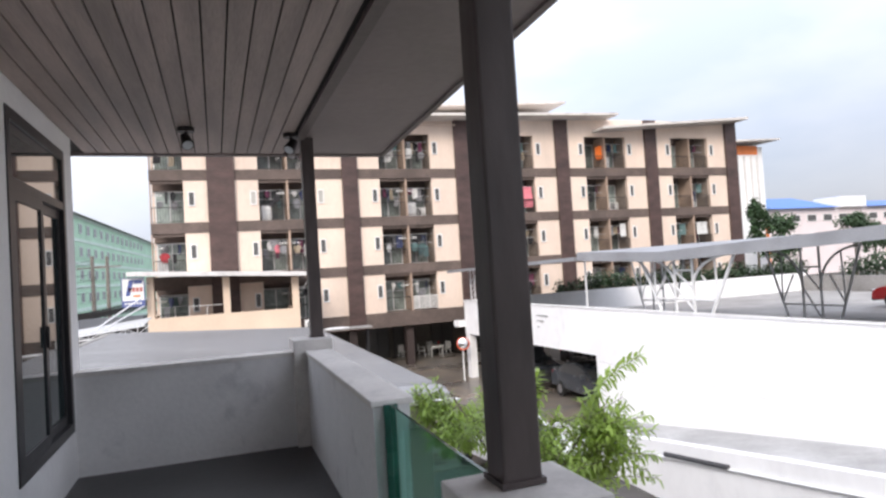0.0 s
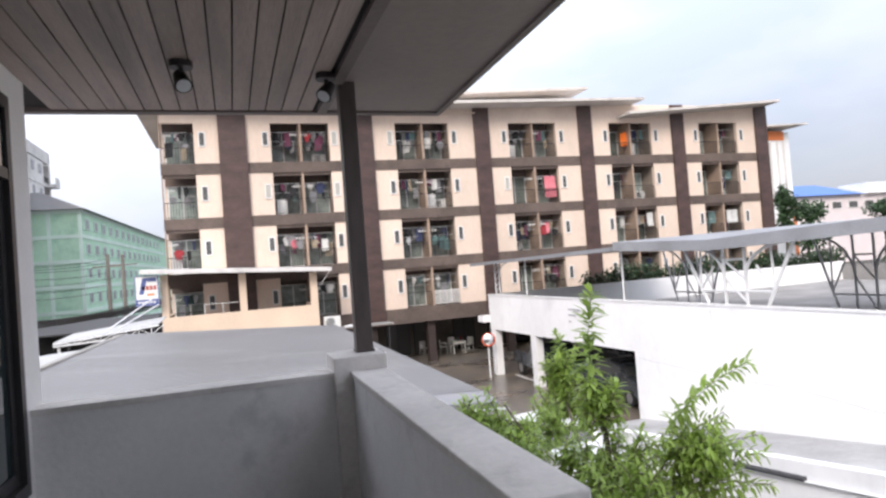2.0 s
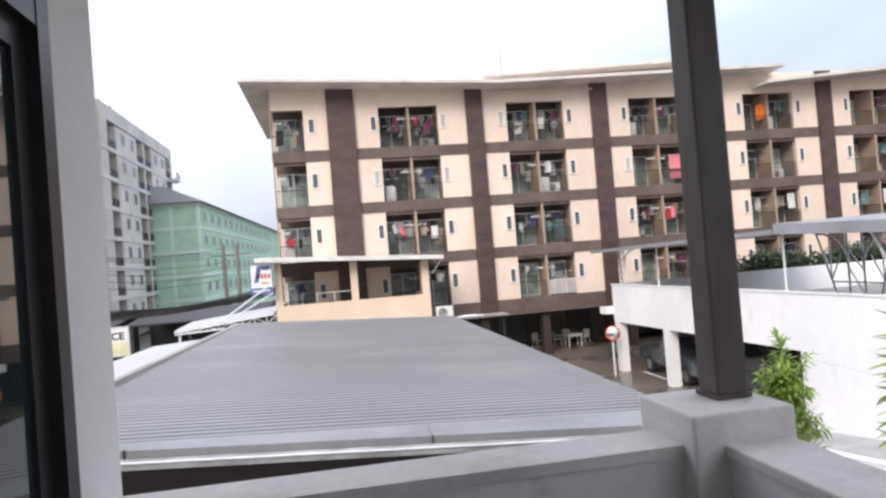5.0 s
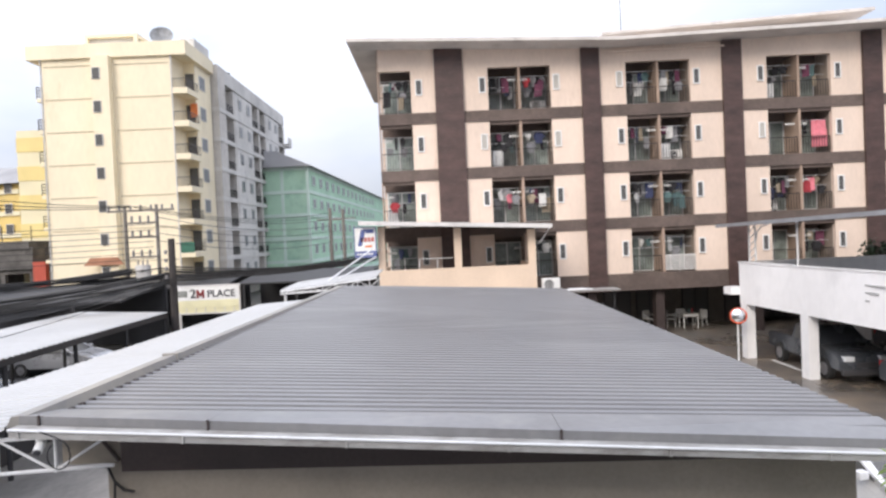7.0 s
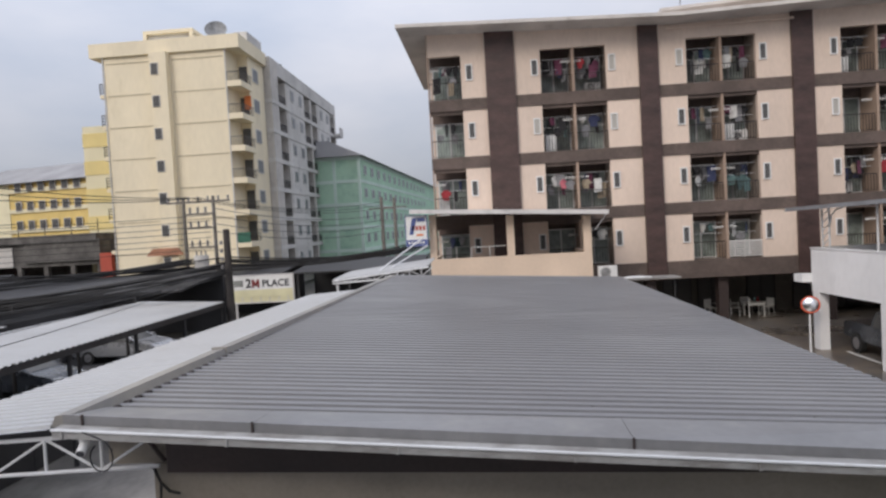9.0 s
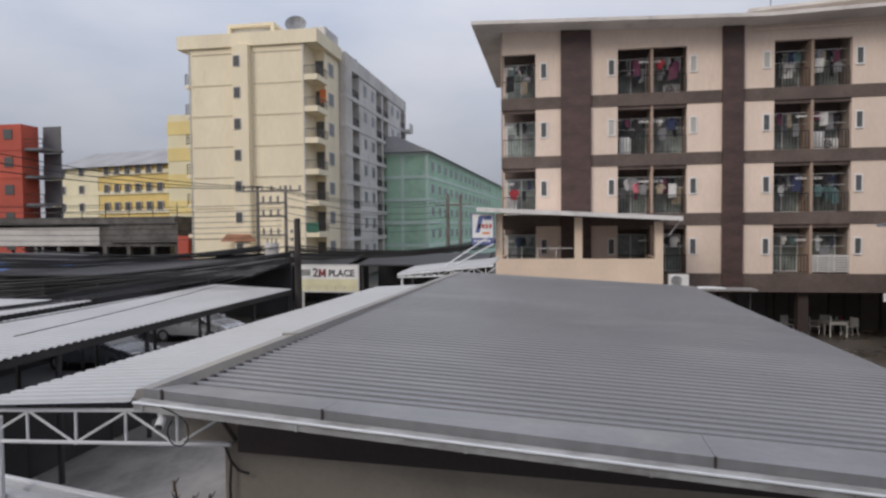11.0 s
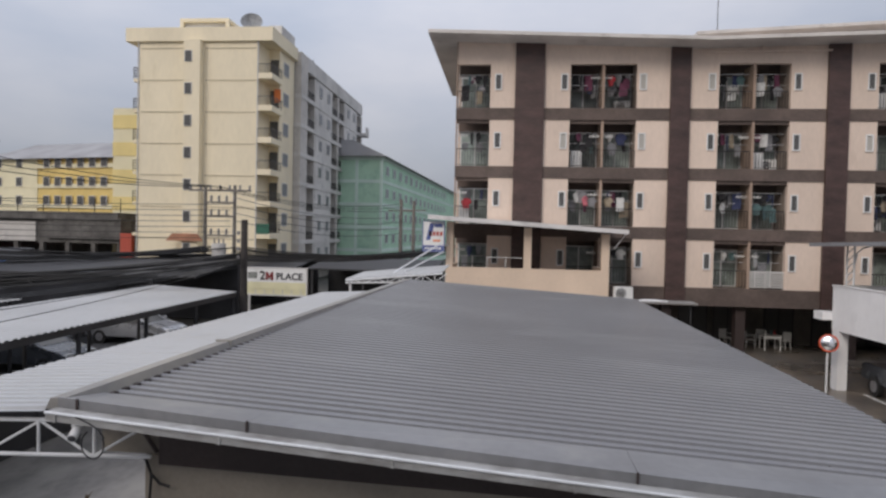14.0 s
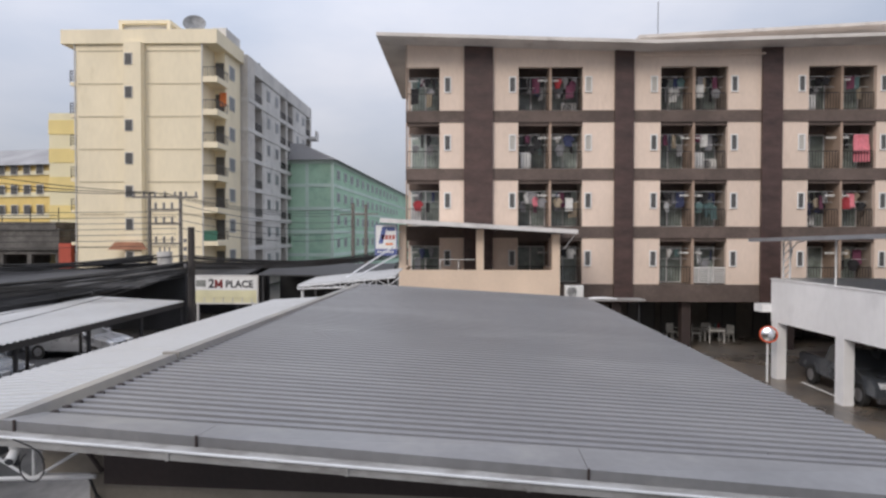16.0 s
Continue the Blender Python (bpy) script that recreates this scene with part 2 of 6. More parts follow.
ASPHALT = mat("dark_asphalt", (0.045, 0.045, 0.047), 0.6, scale=0.5, vary=0.3, fine=8)
POLEDARK = mat("tarred_pole", (0.05, 0.043, 0.04), 0.8, scale=2, vary=0.2)
TARP = mat("blue_tarpaulin", (0.06, 0.16, 0.42), 0.5, scale=1, vary=0.2)
DARKSHED = mat("dark_shed_steel", (0.04, 0.04, 0.043), 0.6, scale=0.7, vary=0.3)
POLE = mat("weathered_concrete_pole", (0.22, 0.20, 0.18), 0.85, scale=2, vary=0.15)
CABLE = mat("black_cable", (0.012, 0.012, 0.013), 0.6, scale=5, vary=0.1, bump=0)
INSUL = mat("grey_ceramic_insulator", (0.25, 0.24, 0.24), 0.3, scale=4, vary=0.1)
SIGNWHITE = mat("sign_white_board", (0.78, 0.78, 0.76), 0.5, scale=1.5, vary=0.06, bump=0, dirt=(0.6, 0.6, 0.56), dirt_at=0.7)
SIGNYELLOW = mat("sign_lemon_strip", (0.72, 0.68, 0.44), 0.5, scale=1.5, vary=0.06, bump=0)
SIGNBLACK = mat("sign_dark_lettering", (0.035, 0.035, 0.04), 0.5, scale=3, vary=0.1, bump=0)
SIGNBROWN = mat("sign_red_brown_lettering", (0.22, 0.03, 0.03), 0.5, scale=3, vary=0.1, bump=0)
SIGNBLUE = mat("sign_blue", (0.09, 0.12, 0.31), 0.5, scale=3, vary=0.1, bump=0)
SIGNRED = mat("sign_red", (0.52, 0.12, 0.10), 0.5, scale=3, vary=0.1, bump=0)
SIGNGREY = mat("sign_grey_picture", (0.30, 0.31, 0.29), 0.5, scale=8, vary=0.3, bump=0)
PLASTIC = mat("white_plastic", (0.74, 0.74, 0.72), 0.45, scale=3, vary=0.05, bump=0)
DARKPLASTIC = mat("dark_grille", (0.06, 0.06, 0.065), 0.5, scale=5, vary=0.1, bump=0)
MIRRORM = mat("convex_mirror_face", (0.85, 0.86, 0.88), 0.05, metal=1.0, scale=2, vary=0.02, bump=0)
ORANGERIM = mat("orange_mirror_rim", (0.72, 0.10, 0.03), 0.5, scale=3, vary=0.1, bump=0)
CARGREY = mat("dark_grey_car_paint", (0.10, 0.11, 0.125), 0.25, metal=0.4, scale=2, vary=0.06, bump=0)
CARSILVER = mat("silver_car_paint", (0.36, 0.37, 0.39), 0.28, metal=0.5, scale=2, vary=0.05, bump=0)
CARWHITE = mat("white_car_paint", (0.72, 0.73, 0.75), 0.25, scale=2, vary=0.04, bump=0)
CARRED = mat("red_car_paint", (0.42, 0.03, 0.03), 0.25, scale=2, vary=0.05, bump=0)
TYRE = mat("black_tyre", (0.02, 0.02, 0.02), 0.8, scale=6, vary=0.15)
RIM = mat("alloy_rim", (0.50, 0.50, 0.52), 0.3, metal=0.8, scale=6, vary=0.05, bump=0)
LIGHTGLASS = mat("headlight_glass", (0.70, 0.72, 0.74), 0.1, scale=6, vary=0.05, bump=0)
DRYSHOOT = mat("dry_brown_green_shoot", (0.10, 0.07, 0.04), 0.8, scale=9, vary=0.3)
BARK = mat("grey_brown_bark", (0.12, 0.10, 0.075), 0.9, scale=9, vary=0.25, fine=40, bump=0.12)
LEAF = mat("bright_green_leaf", (0.25, 0.36, 0.08), 0.42, scale=3, vary=0.25, fine=20, island=-0.35, bump=0.0)
LEAF_DARK = mat("dark_hedge_leaf", (0.035, 0.07, 0.03), 0.6, scale=1, vary=0.3, fine=8, island=-0.4, bump=0.0)
LEAF_FAR = mat("far_tree_leaf", (0.05, 0.10, 0.04), 0.6, scale=1, vary=0.3, fine=8, island=-0.35, bump=0.0)
# light shines through the young leaves
gn, gl = LEAF.node_tree.nodes, LEAF.node_tree.links
g_back, g_mix = gn.new("ShaderNodeBsdfTranslucent"), gn.new("ShaderNodeMixShader")
g_back.inputs["Color"].default_value = (0.36, 0.50, 0.09, 1)
g_mix.inputs["Fac"].default_value = 0.4
gl.new(gn["Principled BSDF"].outputs["BSDF"], g_mix.inputs[1])
gl.new(g_back.outputs["BSDF"], g_mix.inputs[2])
gl.new(g_mix.outputs["Shader"], gn["Material Output"].inputs["Surface"])


def balustrade_glass():
    m = bpy.data.materials.new("green_balustrade_glass")
    m.use_nodes = True
    b = m.node_tree.nodes["Principled BSDF"]
    b.inputs["Base Color"].default_value = (0.30, 0.62, 0.52, 1)
    b.inputs["Roughness"].default_value = 0.02
    b.inputs["Transmission Weight"].default_value = 0.95
    b.inputs["IOR"].default_value = 1.3
    return m


GREENGLASS = balustrade_glass()


# ---- building blocks ----
def placed(ob):
    """Where an object stands, worked out by hand, as nothing is evaluated yet."""
    if ob.parent is None:
        return ob.matrix_basis.copy()
    return placed(ob.parent) @ ob.matrix_parent_inverse @ ob.matrix_basis


def under(ob, parent):
    ob.parent = parent
    ob.matrix_parent_inverse = placed(parent).inverted()
    return ob


def part(name, bm, material, parent=None, label="", smooth=False):
    me = bpy.data.meshes.new(name)
    bmesh.ops.recalc_face_normals(bm, faces=bm.faces)
    bm.to_mesh(me)
    bm.free()
    me.materials.append(material)
    if smooth:
        for f in me.polygons:
            f.use_smooth = True
    ob = new(name, me)
    if parent is not None:
        under(ob, parent)
    if label:
        tagged(ob, label)
    return ob


def again(name, mesh, parent, x=0.0, y=0.0, z=0.0, turn=0.0):
    """One more object on a mesh that exists."""
    ob = new(name, mesh)
    ob.matrix_basis = pose(x, y, z, 0, 0, turn)
    return under(ob, parent)


def thing(name, label, category, group="", kind="", at=None):
    ob = new(name)
    ob.empty_display_size = 0.2
    if at is not None:
        ob.matrix_basis = at
    return tagged(ob, label, category, group, kind)


def box(bm, x0, x1, y0, y1, z0, z1):
    vs = [bm.verts.new((x, y, z)) for x in (x0, x1) for y in (y0, y1) for z in (z0, z1)]
    for f in ((0, 1, 3, 2), (4, 6, 7, 5), (0, 4, 5, 1), (2, 3, 7, 6), (0, 2, 6, 4), (1, 5, 7, 3)):
        bm.faces.new([vs[i] for i in f])
    return bm


def boxes(*rows, bevel=0.0):
    bm = bmesh.new()
    for r in rows:
        box(bm, *r)
    if bevel:
        bmesh.ops.bevel(bm, geom=bm.edges[:], offset=bevel, segments=2, affect="EDGES", profile=0.6)
    return bm


def hexa(bm, pts):
    """A block from eight corners: four below, four above, in the same turn."""
    vs = [bm.verts.new(p) for p in pts]
    for f in ((3, 2, 1, 0), (4, 5, 6, 7), (0, 1, 5, 4), (1, 2, 6, 5), (2, 3, 7, 6), (3, 0, 4, 7)):
        bm.faces.new([vs[i] for i in f])
    return bm


def rod(bm, a, b, r, seg=8, r2=None):
    a, b = Vector(a), Vector(b)
    d = (b - a).normalized()
    s = d.orthogonal().normalized()
    u = d.cross(s)
    r2 = r if r2 is None else r2
    rings = []
    for p, q in ((a, r), (b, r2)):
        rings.append([bm.verts.new(p + (s * math.cos(k * 2 * math.pi / seg) + u * math.sin(k * 2 * math.pi / seg)) * q) for k in range(seg)])
    for k in range(seg):
        bm.faces.new((rings[0][k], rings[0][(k + 1) % seg], rings[1][(k + 1) % seg], rings[1][k]))
    bm.faces.new(rings[0][::-1])
    bm.faces.new(rings[1])
    return bm


def rods(rows, r, seg=8):
    bm = bmesh.new()
    for a, b in rows:
        rod(bm, a, b, r, seg)
    return bm


def tube(bm, pts, r, seg=8):
    """One bent pipe along the points."""
    pts = [Vector(p) for p in pts]
    rings, side = [], None
    for i, p in enumerate(pts):
        d = (pts[min(i + 1, len(pts) - 1)] - pts[max(i - 1, 0)]).normalized()
        if side is None:
            side = d.orthogonal().normalized()
        side = (side - d * side.dot(d)).normalized()
        u = d.cross(side)
        rings.append([bm.verts.new(p + (side * math.cos(k * 2 * math.pi / seg) + u * math.sin(k * 2 * math.pi / seg)) * r) for k in range(seg)])
    for p, q in zip(rings[:-1], rings[1:]):
        for k in range(seg):
            bm.faces.new((p[k], p[(k + 1) % seg], q[(k + 1) % seg], q[k]))
    bm.faces.new(rings[0][::-1])
    bm.faces.new(rings[-1])
    return bm


def sheet(bm, corners, along, pitch, depth, thick=0.004):
    """A ribbed steel sheet over the quad a, b, c, d: ribs run from side a-d to side b-c, repeated on the way from a to d."""
    a, b, c, d = [Vector(p) for p in corners]
    n = max(1, int(round((d - a).length / pitch)))
    prof = ((0.0, 0.0), (0.30, 0.0), (0.37, 1.0), (0.89, 1.0), (0.96, 0.0))
    up = (b - a).cross(d - a).normalized()
    if up.z < 0:
        up = -up
    rows = []
    for k in range(n):
        for f, h in prof:
            s = (k + f) / n
            rows.append((a.lerp(d, s) + up * h * depth, b.lerp(c, s) + up * h * depth))
    rows.append((d, c))
    prev = None
    for p, q in rows:
        cur = (bm.verts.new(p), bm.verts.new(q), bm.verts.new(p - up * thick), bm.verts.new(q - up * thick))
        if prev:
            bm.faces.new((prev[0], prev[1], cur[1], cur[0]))
            bm.faces.new((prev[2], cur[2], cur[3], prev[3]))
            bm.faces.new((prev[1], prev[3], cur[3], cur[1]))
            bm.faces.new((prev[0], cur[0], cur[2], prev[2]))
        prev = cur
    return bm


def lettering(text, size, material, m, parent, name="lettering", bold=0.016):
    cu = bpy.data.curves.new(name, "FONT")
    cu.body, cu.size, cu.extrude, cu.align_x, cu.align_y = text, size, 0.01, "CENTER", "CENTER"
    if bold:
        cu.offset = bold * size
    tmp = bpy.data.objects.new(name, cu)
    me = bpy.data.meshes.new_from_object(tmp)
    bpy.data.objects.remove(tmp)
    me.materials.clear()
    me.materials.append(material)
    ob = new(name, me)
    ob.matrix_basis = m
    return under(ob, parent)


# ---- ground ----
tagged(part("ground", boxes((-400, 400, -150, 600, -0.5, -0.02)), GROUND), "dark worn street and yard ground", "ground", kind="structure")
tagged(part("yard_pavement", boxes((2.0, 40, 16, 60, -0.02, 0.0)), WETROAD), "wet brown-grey concrete yard between the buildings", "pavement", kind="structure")
tagged(part("side_yard_pavement", boxes((-13.1, 2.0, 4.6, 34, -0.02, 0.0)), YARD), "grey stained concrete side yard", "pavement", kind="structure")

# ---- apartment building ----
FY = 35.0
apt = thing("apartment_building", "five-storey cream apartment building with dark brown pilasters and balconies", "building", at=pose(15, 41, 0))
PIL = [(-1.25, 0.15), (6.0, 6.9), (13.0, 13.95), (20.0, 20.95), (27.0, 27.95), (34.0, 35.0)]
LEVELS = [3.2, 6.0, 8.8, 11.6]
OPEN_H, ROOF_Z = 2.24, 14.86
BAYS = [(-4.08, -1.25, ((-4.02, -2.44),), (-2.22,)),
        (0.15, 6.0, ((1.38, 4.48),), (0.92, 4.58)),
        (6.9, 13.0, ((8.22, 11.42),), (7.72, 11.55)),
        (13.95, 20.0, ((15.24, 18.44),), (14.74, 18.6)),
        (20.95, 27.0, ((22.26, 25.44),), (21.76, 25.58)),
        (27.95, 34.0, ((29.26, 32.44),), (28.76, 32.58))]

# the solid body behind the balconies
part("rear_wall", boxes((-4.08, 35.0, 46.8, 47.0, 0, 14.6)), CREAM, apt)
part("gable_wall", boxes((-4.08, -3.93, FY + 1.4, 46.8, 0, 14.6)), CREAM, apt)
part("gable_wall", boxes((34.85, 35.0, FY + 0.0, 46.8, 0, 14.86)), CREAM, apt)
part("top_slab", boxes((-4.08, 35.0, FY + 0.3, 46.8, 14.6, 14.75)), SOFFIT, apt)
for n, z in enumerate(LEVELS):
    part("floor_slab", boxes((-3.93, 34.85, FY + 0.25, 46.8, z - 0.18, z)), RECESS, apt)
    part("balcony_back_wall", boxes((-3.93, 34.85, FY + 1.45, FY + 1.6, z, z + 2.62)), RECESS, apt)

frame_bm = boxes((0, 0.34, -0.05, 0.03, 0.0, 0.05), (0, 0.34, -0.05, 0.03, 0.73, 0.78), (0, 0.05, -0.05, 0.03, 0.05, 0.73), (0.29, 0.34, -0.05, 0.03, 0.05, 0.73))
proto_frame = part("window", frame_bm, WHITE)
proto_pane = part("pane", boxes((0.05, 0.29, -0.01, 0.0, 0.05, 0.73)), PANE)
proto_frost = part("pane", boxes((0.05, 0.29, -0.01, 0.0, 0.05, 0.73)), PANE_FROST)
FRAME_ME, PANE_ME, FROST_ME = proto_frame.data, proto_pane.data, proto_frost.data
for o in (proto_frame, proto_pane, proto_frost):
    bpy.data.objects.remove(o)
door_f = part("sliding_door", boxes((0, 1.5, -0.04, 0.02, 0, 0.05), (0, 1.5, -0.04, 0.02, 1.77, 1.82), (0, 0.06, -0.04, 0.02, 0.05, 1.77), (0.72, 0.78, -0.04, 0.02, 0.05, 1.77), (1.44, 1.5, -0.04, 0.02, 0.05, 1.77)), WHITE)
door_p = part("pane", boxes((0.06, 0.72, -0.02, -0.01, 0.05, 1.77)), PANE_GREEN)
DOOR_ME, DOORPANE_ME = door_f.data, door_p.data
for o in (door_f, door_p):
    bpy.data.objects.remove(o)


def rail_bm(w, h=0.86):
    """A welded railing in one piece: two rails with thin bars between them."""
    bm = bmesh.new()
    k = int(w / 0.13)
    xs = []
    for i in range(k + 1):
        x = i * (w - 0.02) / k
        xs += [x, x + 0.02]
    zs = (0.06, 0.09, h - 0.04, h)
    grid = [[bm.verts.new((x, -0.012, z)) for z in zs] for x in xs]
    for i in range(len(xs) - 1):
        for r in range(3):
            if r != 1 or i % 2 == 0:
                bm.faces.new((grid[i][r], grid[i + 1][r], grid[i + 1][r + 1], grid[i][r + 1]))
    ext = bmesh.ops.extrude_face_region(bm, geom=bm.faces[:])
    for v in ext["geom"]:
        if isinstance(v, bmesh.types.BMVert):
            v.co.y += 0.024
    return bm


RAIL_ME = {}
for wkey in (1.5, 1.4):
    o = part("railing", rail_bm(wkey), LAMPMETAL)
    RAIL_ME[wkey] = o.data
    bpy.data.objects.remove(o)

rng = random.Random(7)
BALCONIES = []
for b, (x0, x1, opens, wins) in enumerate(BAYS):
    for n, z in enumerate(LEVELS):
        top = z + OPEN_H if n < 3 else ROOF_Z
        ox0, ox1 = opens[0]
        head = z + (OPEN_H if n < 3 else 2.1)
        # cream panels either side of the opening
        if ox0 - x0 > 0.1:
            part("wall_panel", boxes((x0, ox0, FY, FY + 0.25, z, top)), CREAM, apt)
        part("wall_panel", boxes((ox1, x1, FY, FY + 0.25, z, top)), CREAM, apt)
        if b == 0:
            part("corner_post", boxes((-4.08, -4.02, FY, FY + 0.25, z, top)), TAN, apt)
        if n == 3:
            part("wall_panel", boxes((ox0 if b else -4.02, ox1, FY, FY + 0.25, head, top)), CREAM, apt)
        else:
            part("balcony_head", boxes((ox0, ox1, FY + 0.06, FY + 0.25, head - 0.16, z + 2.62)), BAND, apt)
        part("floor_band", boxes((x0, x1, FY - 0.04, FY + 0.27, z - 0.56, z)), BAND, apt)
        # side cheeks of the recess
        for sx in ((ox0 - 0.12, ox0), (ox1, ox1 + 0.12)):
            if sx[0] > -4.02:
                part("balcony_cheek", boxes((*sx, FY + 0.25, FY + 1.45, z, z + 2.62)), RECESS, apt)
        part("balcony_lintel", boxes((ox0, ox1, FY + 1.25, FY + 1.45, z + 1.84, z + 2.62)), BAND, apt)
        mid = 0.5 * (ox0 + ox1)
        halves = ((ox0, mid - 0.05), (mid + 0.05, ox1)) if b else ((ox0, ox1),)
        if b:
            part("partition", boxes((mid - 0.055, mid + 0.055, FY + 0.03, FY + 1.45, z, head if n == 3 else z + 2.4)), TAN, apt)
        for h, (hx0, hx1) in enumerate(halves):
            dx = hx0 + 0.02 if h else hx1 - 1.5
            d = again("sliding_door", DOOR_ME, apt, max(hx0, dx), FY + 1.43, z)
            again("pane", DOORPANE_ME, d, max(hx0, dx), FY + 1.43, z)
            again("pane", DOORPANE_ME, d, max(hx0, dx) + 0.72, FY + 1.43, z)
            if (b, n, h) == (2, 0, 1):
                sl = part("slatted_railing", boxes((hx0, hx1, FY + 0.1, FY + 0.14, z + 0.8, z + 0.84)), GREYRENDER, apt, "pale horizontal slats")
                for px in (hx0, hx0 + 0.72, hx1 - 0.04):
                    part("rail_post", boxes((px, px + 0.04, FY + 0.1, FY + 0.14, z, z + 0.8)), GREYRENDER, sl)
                for k in range(7):
                    part("slat", boxes((hx0, hx1, FY + 0.07, FY + 0.1, z + 0.08 + 0.11 * k, z + 0.15 + 0.11 * k)), GREYRENDER, sl)
            else:
                again("railing", RAIL_ME[1.5], apt, hx0, FY + 0.12, z)
            BALCONIES.append((b, n, h, hx0, hx1, z))
        for w in wins:
            f = again("window", FRAME_ME, apt, w, FY - 0.012, z + 0.86)
            again("pane", FROST_ME if (n == 3 and w in (4.58, 7.72)) or (n == 2 and w == 0.92) or rng.random() < 0.05 else PANE_ME, f, w, FY - 0.012, z + 0.86)
    # lowest edge of the overhanging floors
    part("base_band", boxes((x0, x1, FY - 0.06, FY + 0.3, 2.36, LEVELS[0] - 0.56)), BAND, apt)
for (x0, x1), zt in zip(PIL, (14.9, 14.86, 14.86, 14.86, 14.5, 14.86)):
    part("pilaster", boxes((x0, x1, FY - 0.16, FY + 0.3, 2.36, ROOF_Z)), BROWN, apt)
part("soffit", boxes((-3.93, 34.85, FY + 0.3, 46.8, 2.36, 2.5)), BAND, apt)


def roof_slab(name, xa, xb, za, zb, y0, y1, t=0.16, rise=0.0, tip=0.0):
    """A thin roof that climbs along x, with a boarded edge."""
    bm = bmesh.new()
    hexa(bm, [(xa, y0, za - t), (xb, y0, zb - t), (xb - tip, y1, zb - t + rise), (xa + tip, y1, za - t + rise),
              (xa, y0, za), (xb, y0, zb), (xb - tip, y1, zb + rise), (xa + tip, y1, za + rise)])
    return part(name, bm, SOFFIT, apt)


roof_slab("roof", -5.35, 7.6, 14.98, 14.55, 33.6, 47.2)
roof_slab("roof", 7.6, 24.1, 14.55, 15.0, 33.6, 47.2)
roof_slab("roof", 22.9, 35.0, 14.1, 14.98, 33.6, 47.2)
roof_slab("upper_roof", 8.0, 22.9, 16.15, 16.9, 38.0, 47.2)
part("upper_wall", boxes((8.6, 22.2, 39.0, 46.8, 14.75, 16.05)), CREAM, apt)
fl = bmesh.new()
tube(fl, [(7.3, 34.85, 14.2), (10.0, 34.85, 14.22), (13.1, 34.85, 14.25)], 0.05)
tube(fl, [(10.1, 34.85, 14.22), (10.1, 34.85, 14.5)], 0.05)
part("roof_drain_pipe", fl, CREAM, apt)
part("antenna_rod", rods([((9.6, 40, 16.1), (9.6, 40, 18.6))], 0.02, 6), LAMPMETAL, apt)

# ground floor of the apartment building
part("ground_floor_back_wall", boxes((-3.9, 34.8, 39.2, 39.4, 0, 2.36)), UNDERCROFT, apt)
for x in (0.2, 6.0, 9.4, 14.4, 18.0, 21.4, 28.4, 34.2):
    part("ground_floor_column", boxes((x, x + 0.45, FY + 0.3, FY + 0.75, 0, 2.36)), FASCIA, apt)
for x in (7.8, 9.6, 12.2, 14.6, 16.6, 19, 22, 25, 28):
    f = part("glass_door", boxes((x, x + 1.5, 39.12, 39.2, 0, 0.06), (x, x + 1.5, 39.12, 39.2, 2.04, 2.1), (x, x + 0.06, 39.12, 39.2, 0.06, 2.04), (x + 0.72, x + 0.78, 39.12, 39.2, 0.06, 2.04), (x + 1.44, x + 1.5, 39.12, 39.2, 0.06, 2.04)), ALU, apt)
    part("pane", boxes((x + 0.06, x + 0.72, 39.15, 39.17, 0.06, 2.04)), PANE, f)
    part("pane", boxes((x + 0.78, x + 1.44, 39.15, 39.17, 0.06, 2.04)), PANE, f)

# ---- porch annex in front of the apartments ----
AY = 31.0
annex = thing("porch_annex", "cream rendered porch with square columns under a thin pale roof", "porch", at=pose(-0.6, 33, 0))
part("front_wall", boxes((-4.04, 2.79, AY, AY + 0.2, 0, 4.08)), CREAM_ANNEX, annex)
part("side_wall", boxes((-4.04, -3.84, AY + 0.2, FY - 0.2, 0, 4.08)), CREAM_ANNEX, annex)
part("side_wall", boxes((2.59, 2.79, AY + 0.2, FY - 0.2, 0, 4.08)), CREAM_ANNEX, annex)
for xa, xb in ((-4.04, -3.75), (-0.75, -0.43), (2.46, 2.79)):
    part("column", boxes((xa, xb, AY, AY + 0.3, 4.08, 6.0 - 0.06 * (xa + 4))), CREAM_ANNEX, annex)
rb = bmesh.new()
hexa(rb, [(-4.75, 30.2, 6.08), (3.4, 30.2, 5.62), (3.4, 34.9, 5.72), (-4.75, 34.9, 6.18), (-4.75, 30.2, 6.26), (3.4, 30.2, 5.8), (3.4, 34.9, 5.9), (-4.75, 34.9, 6.36)])
part("roof", rb, mat("annex_roof_paint", (0.70, 0.68, 0.66), 0.6, scale=0.8, vary=0.08, dirt=(0.45, 0.43, 0.42)), annex)
part("floor", boxes((-3.84, 2.59, AY + 0.2, FY - 0.2, 3.0, 3.2)), RECESS, annex)
part("roof_brace", rods([((2.95, 30.9, 5.0), (3.35, 30.4, 5.66))], 0.02, 6), STEEL_WHITE, annex)
part("rail", rods([((-2.3, 31.6, 4.5), (-0.8, 31.6, 4.5)), ((-2.3, 31.6, 4.5), (-2.3, 31.6, 3.2)), ((-1.5, 31.6, 4.5), (-1.5, 31.6, 3.2))], 0.02, 6), STEEL_WHITE, annex)

# ---- long grey roof below the terrace ----
shed = thing("low_house", "low house with a long grey ribbed steel roof", "house", at=pose(-1.4, 16, 0))
RX0, RX1 = -5.2, 2.42


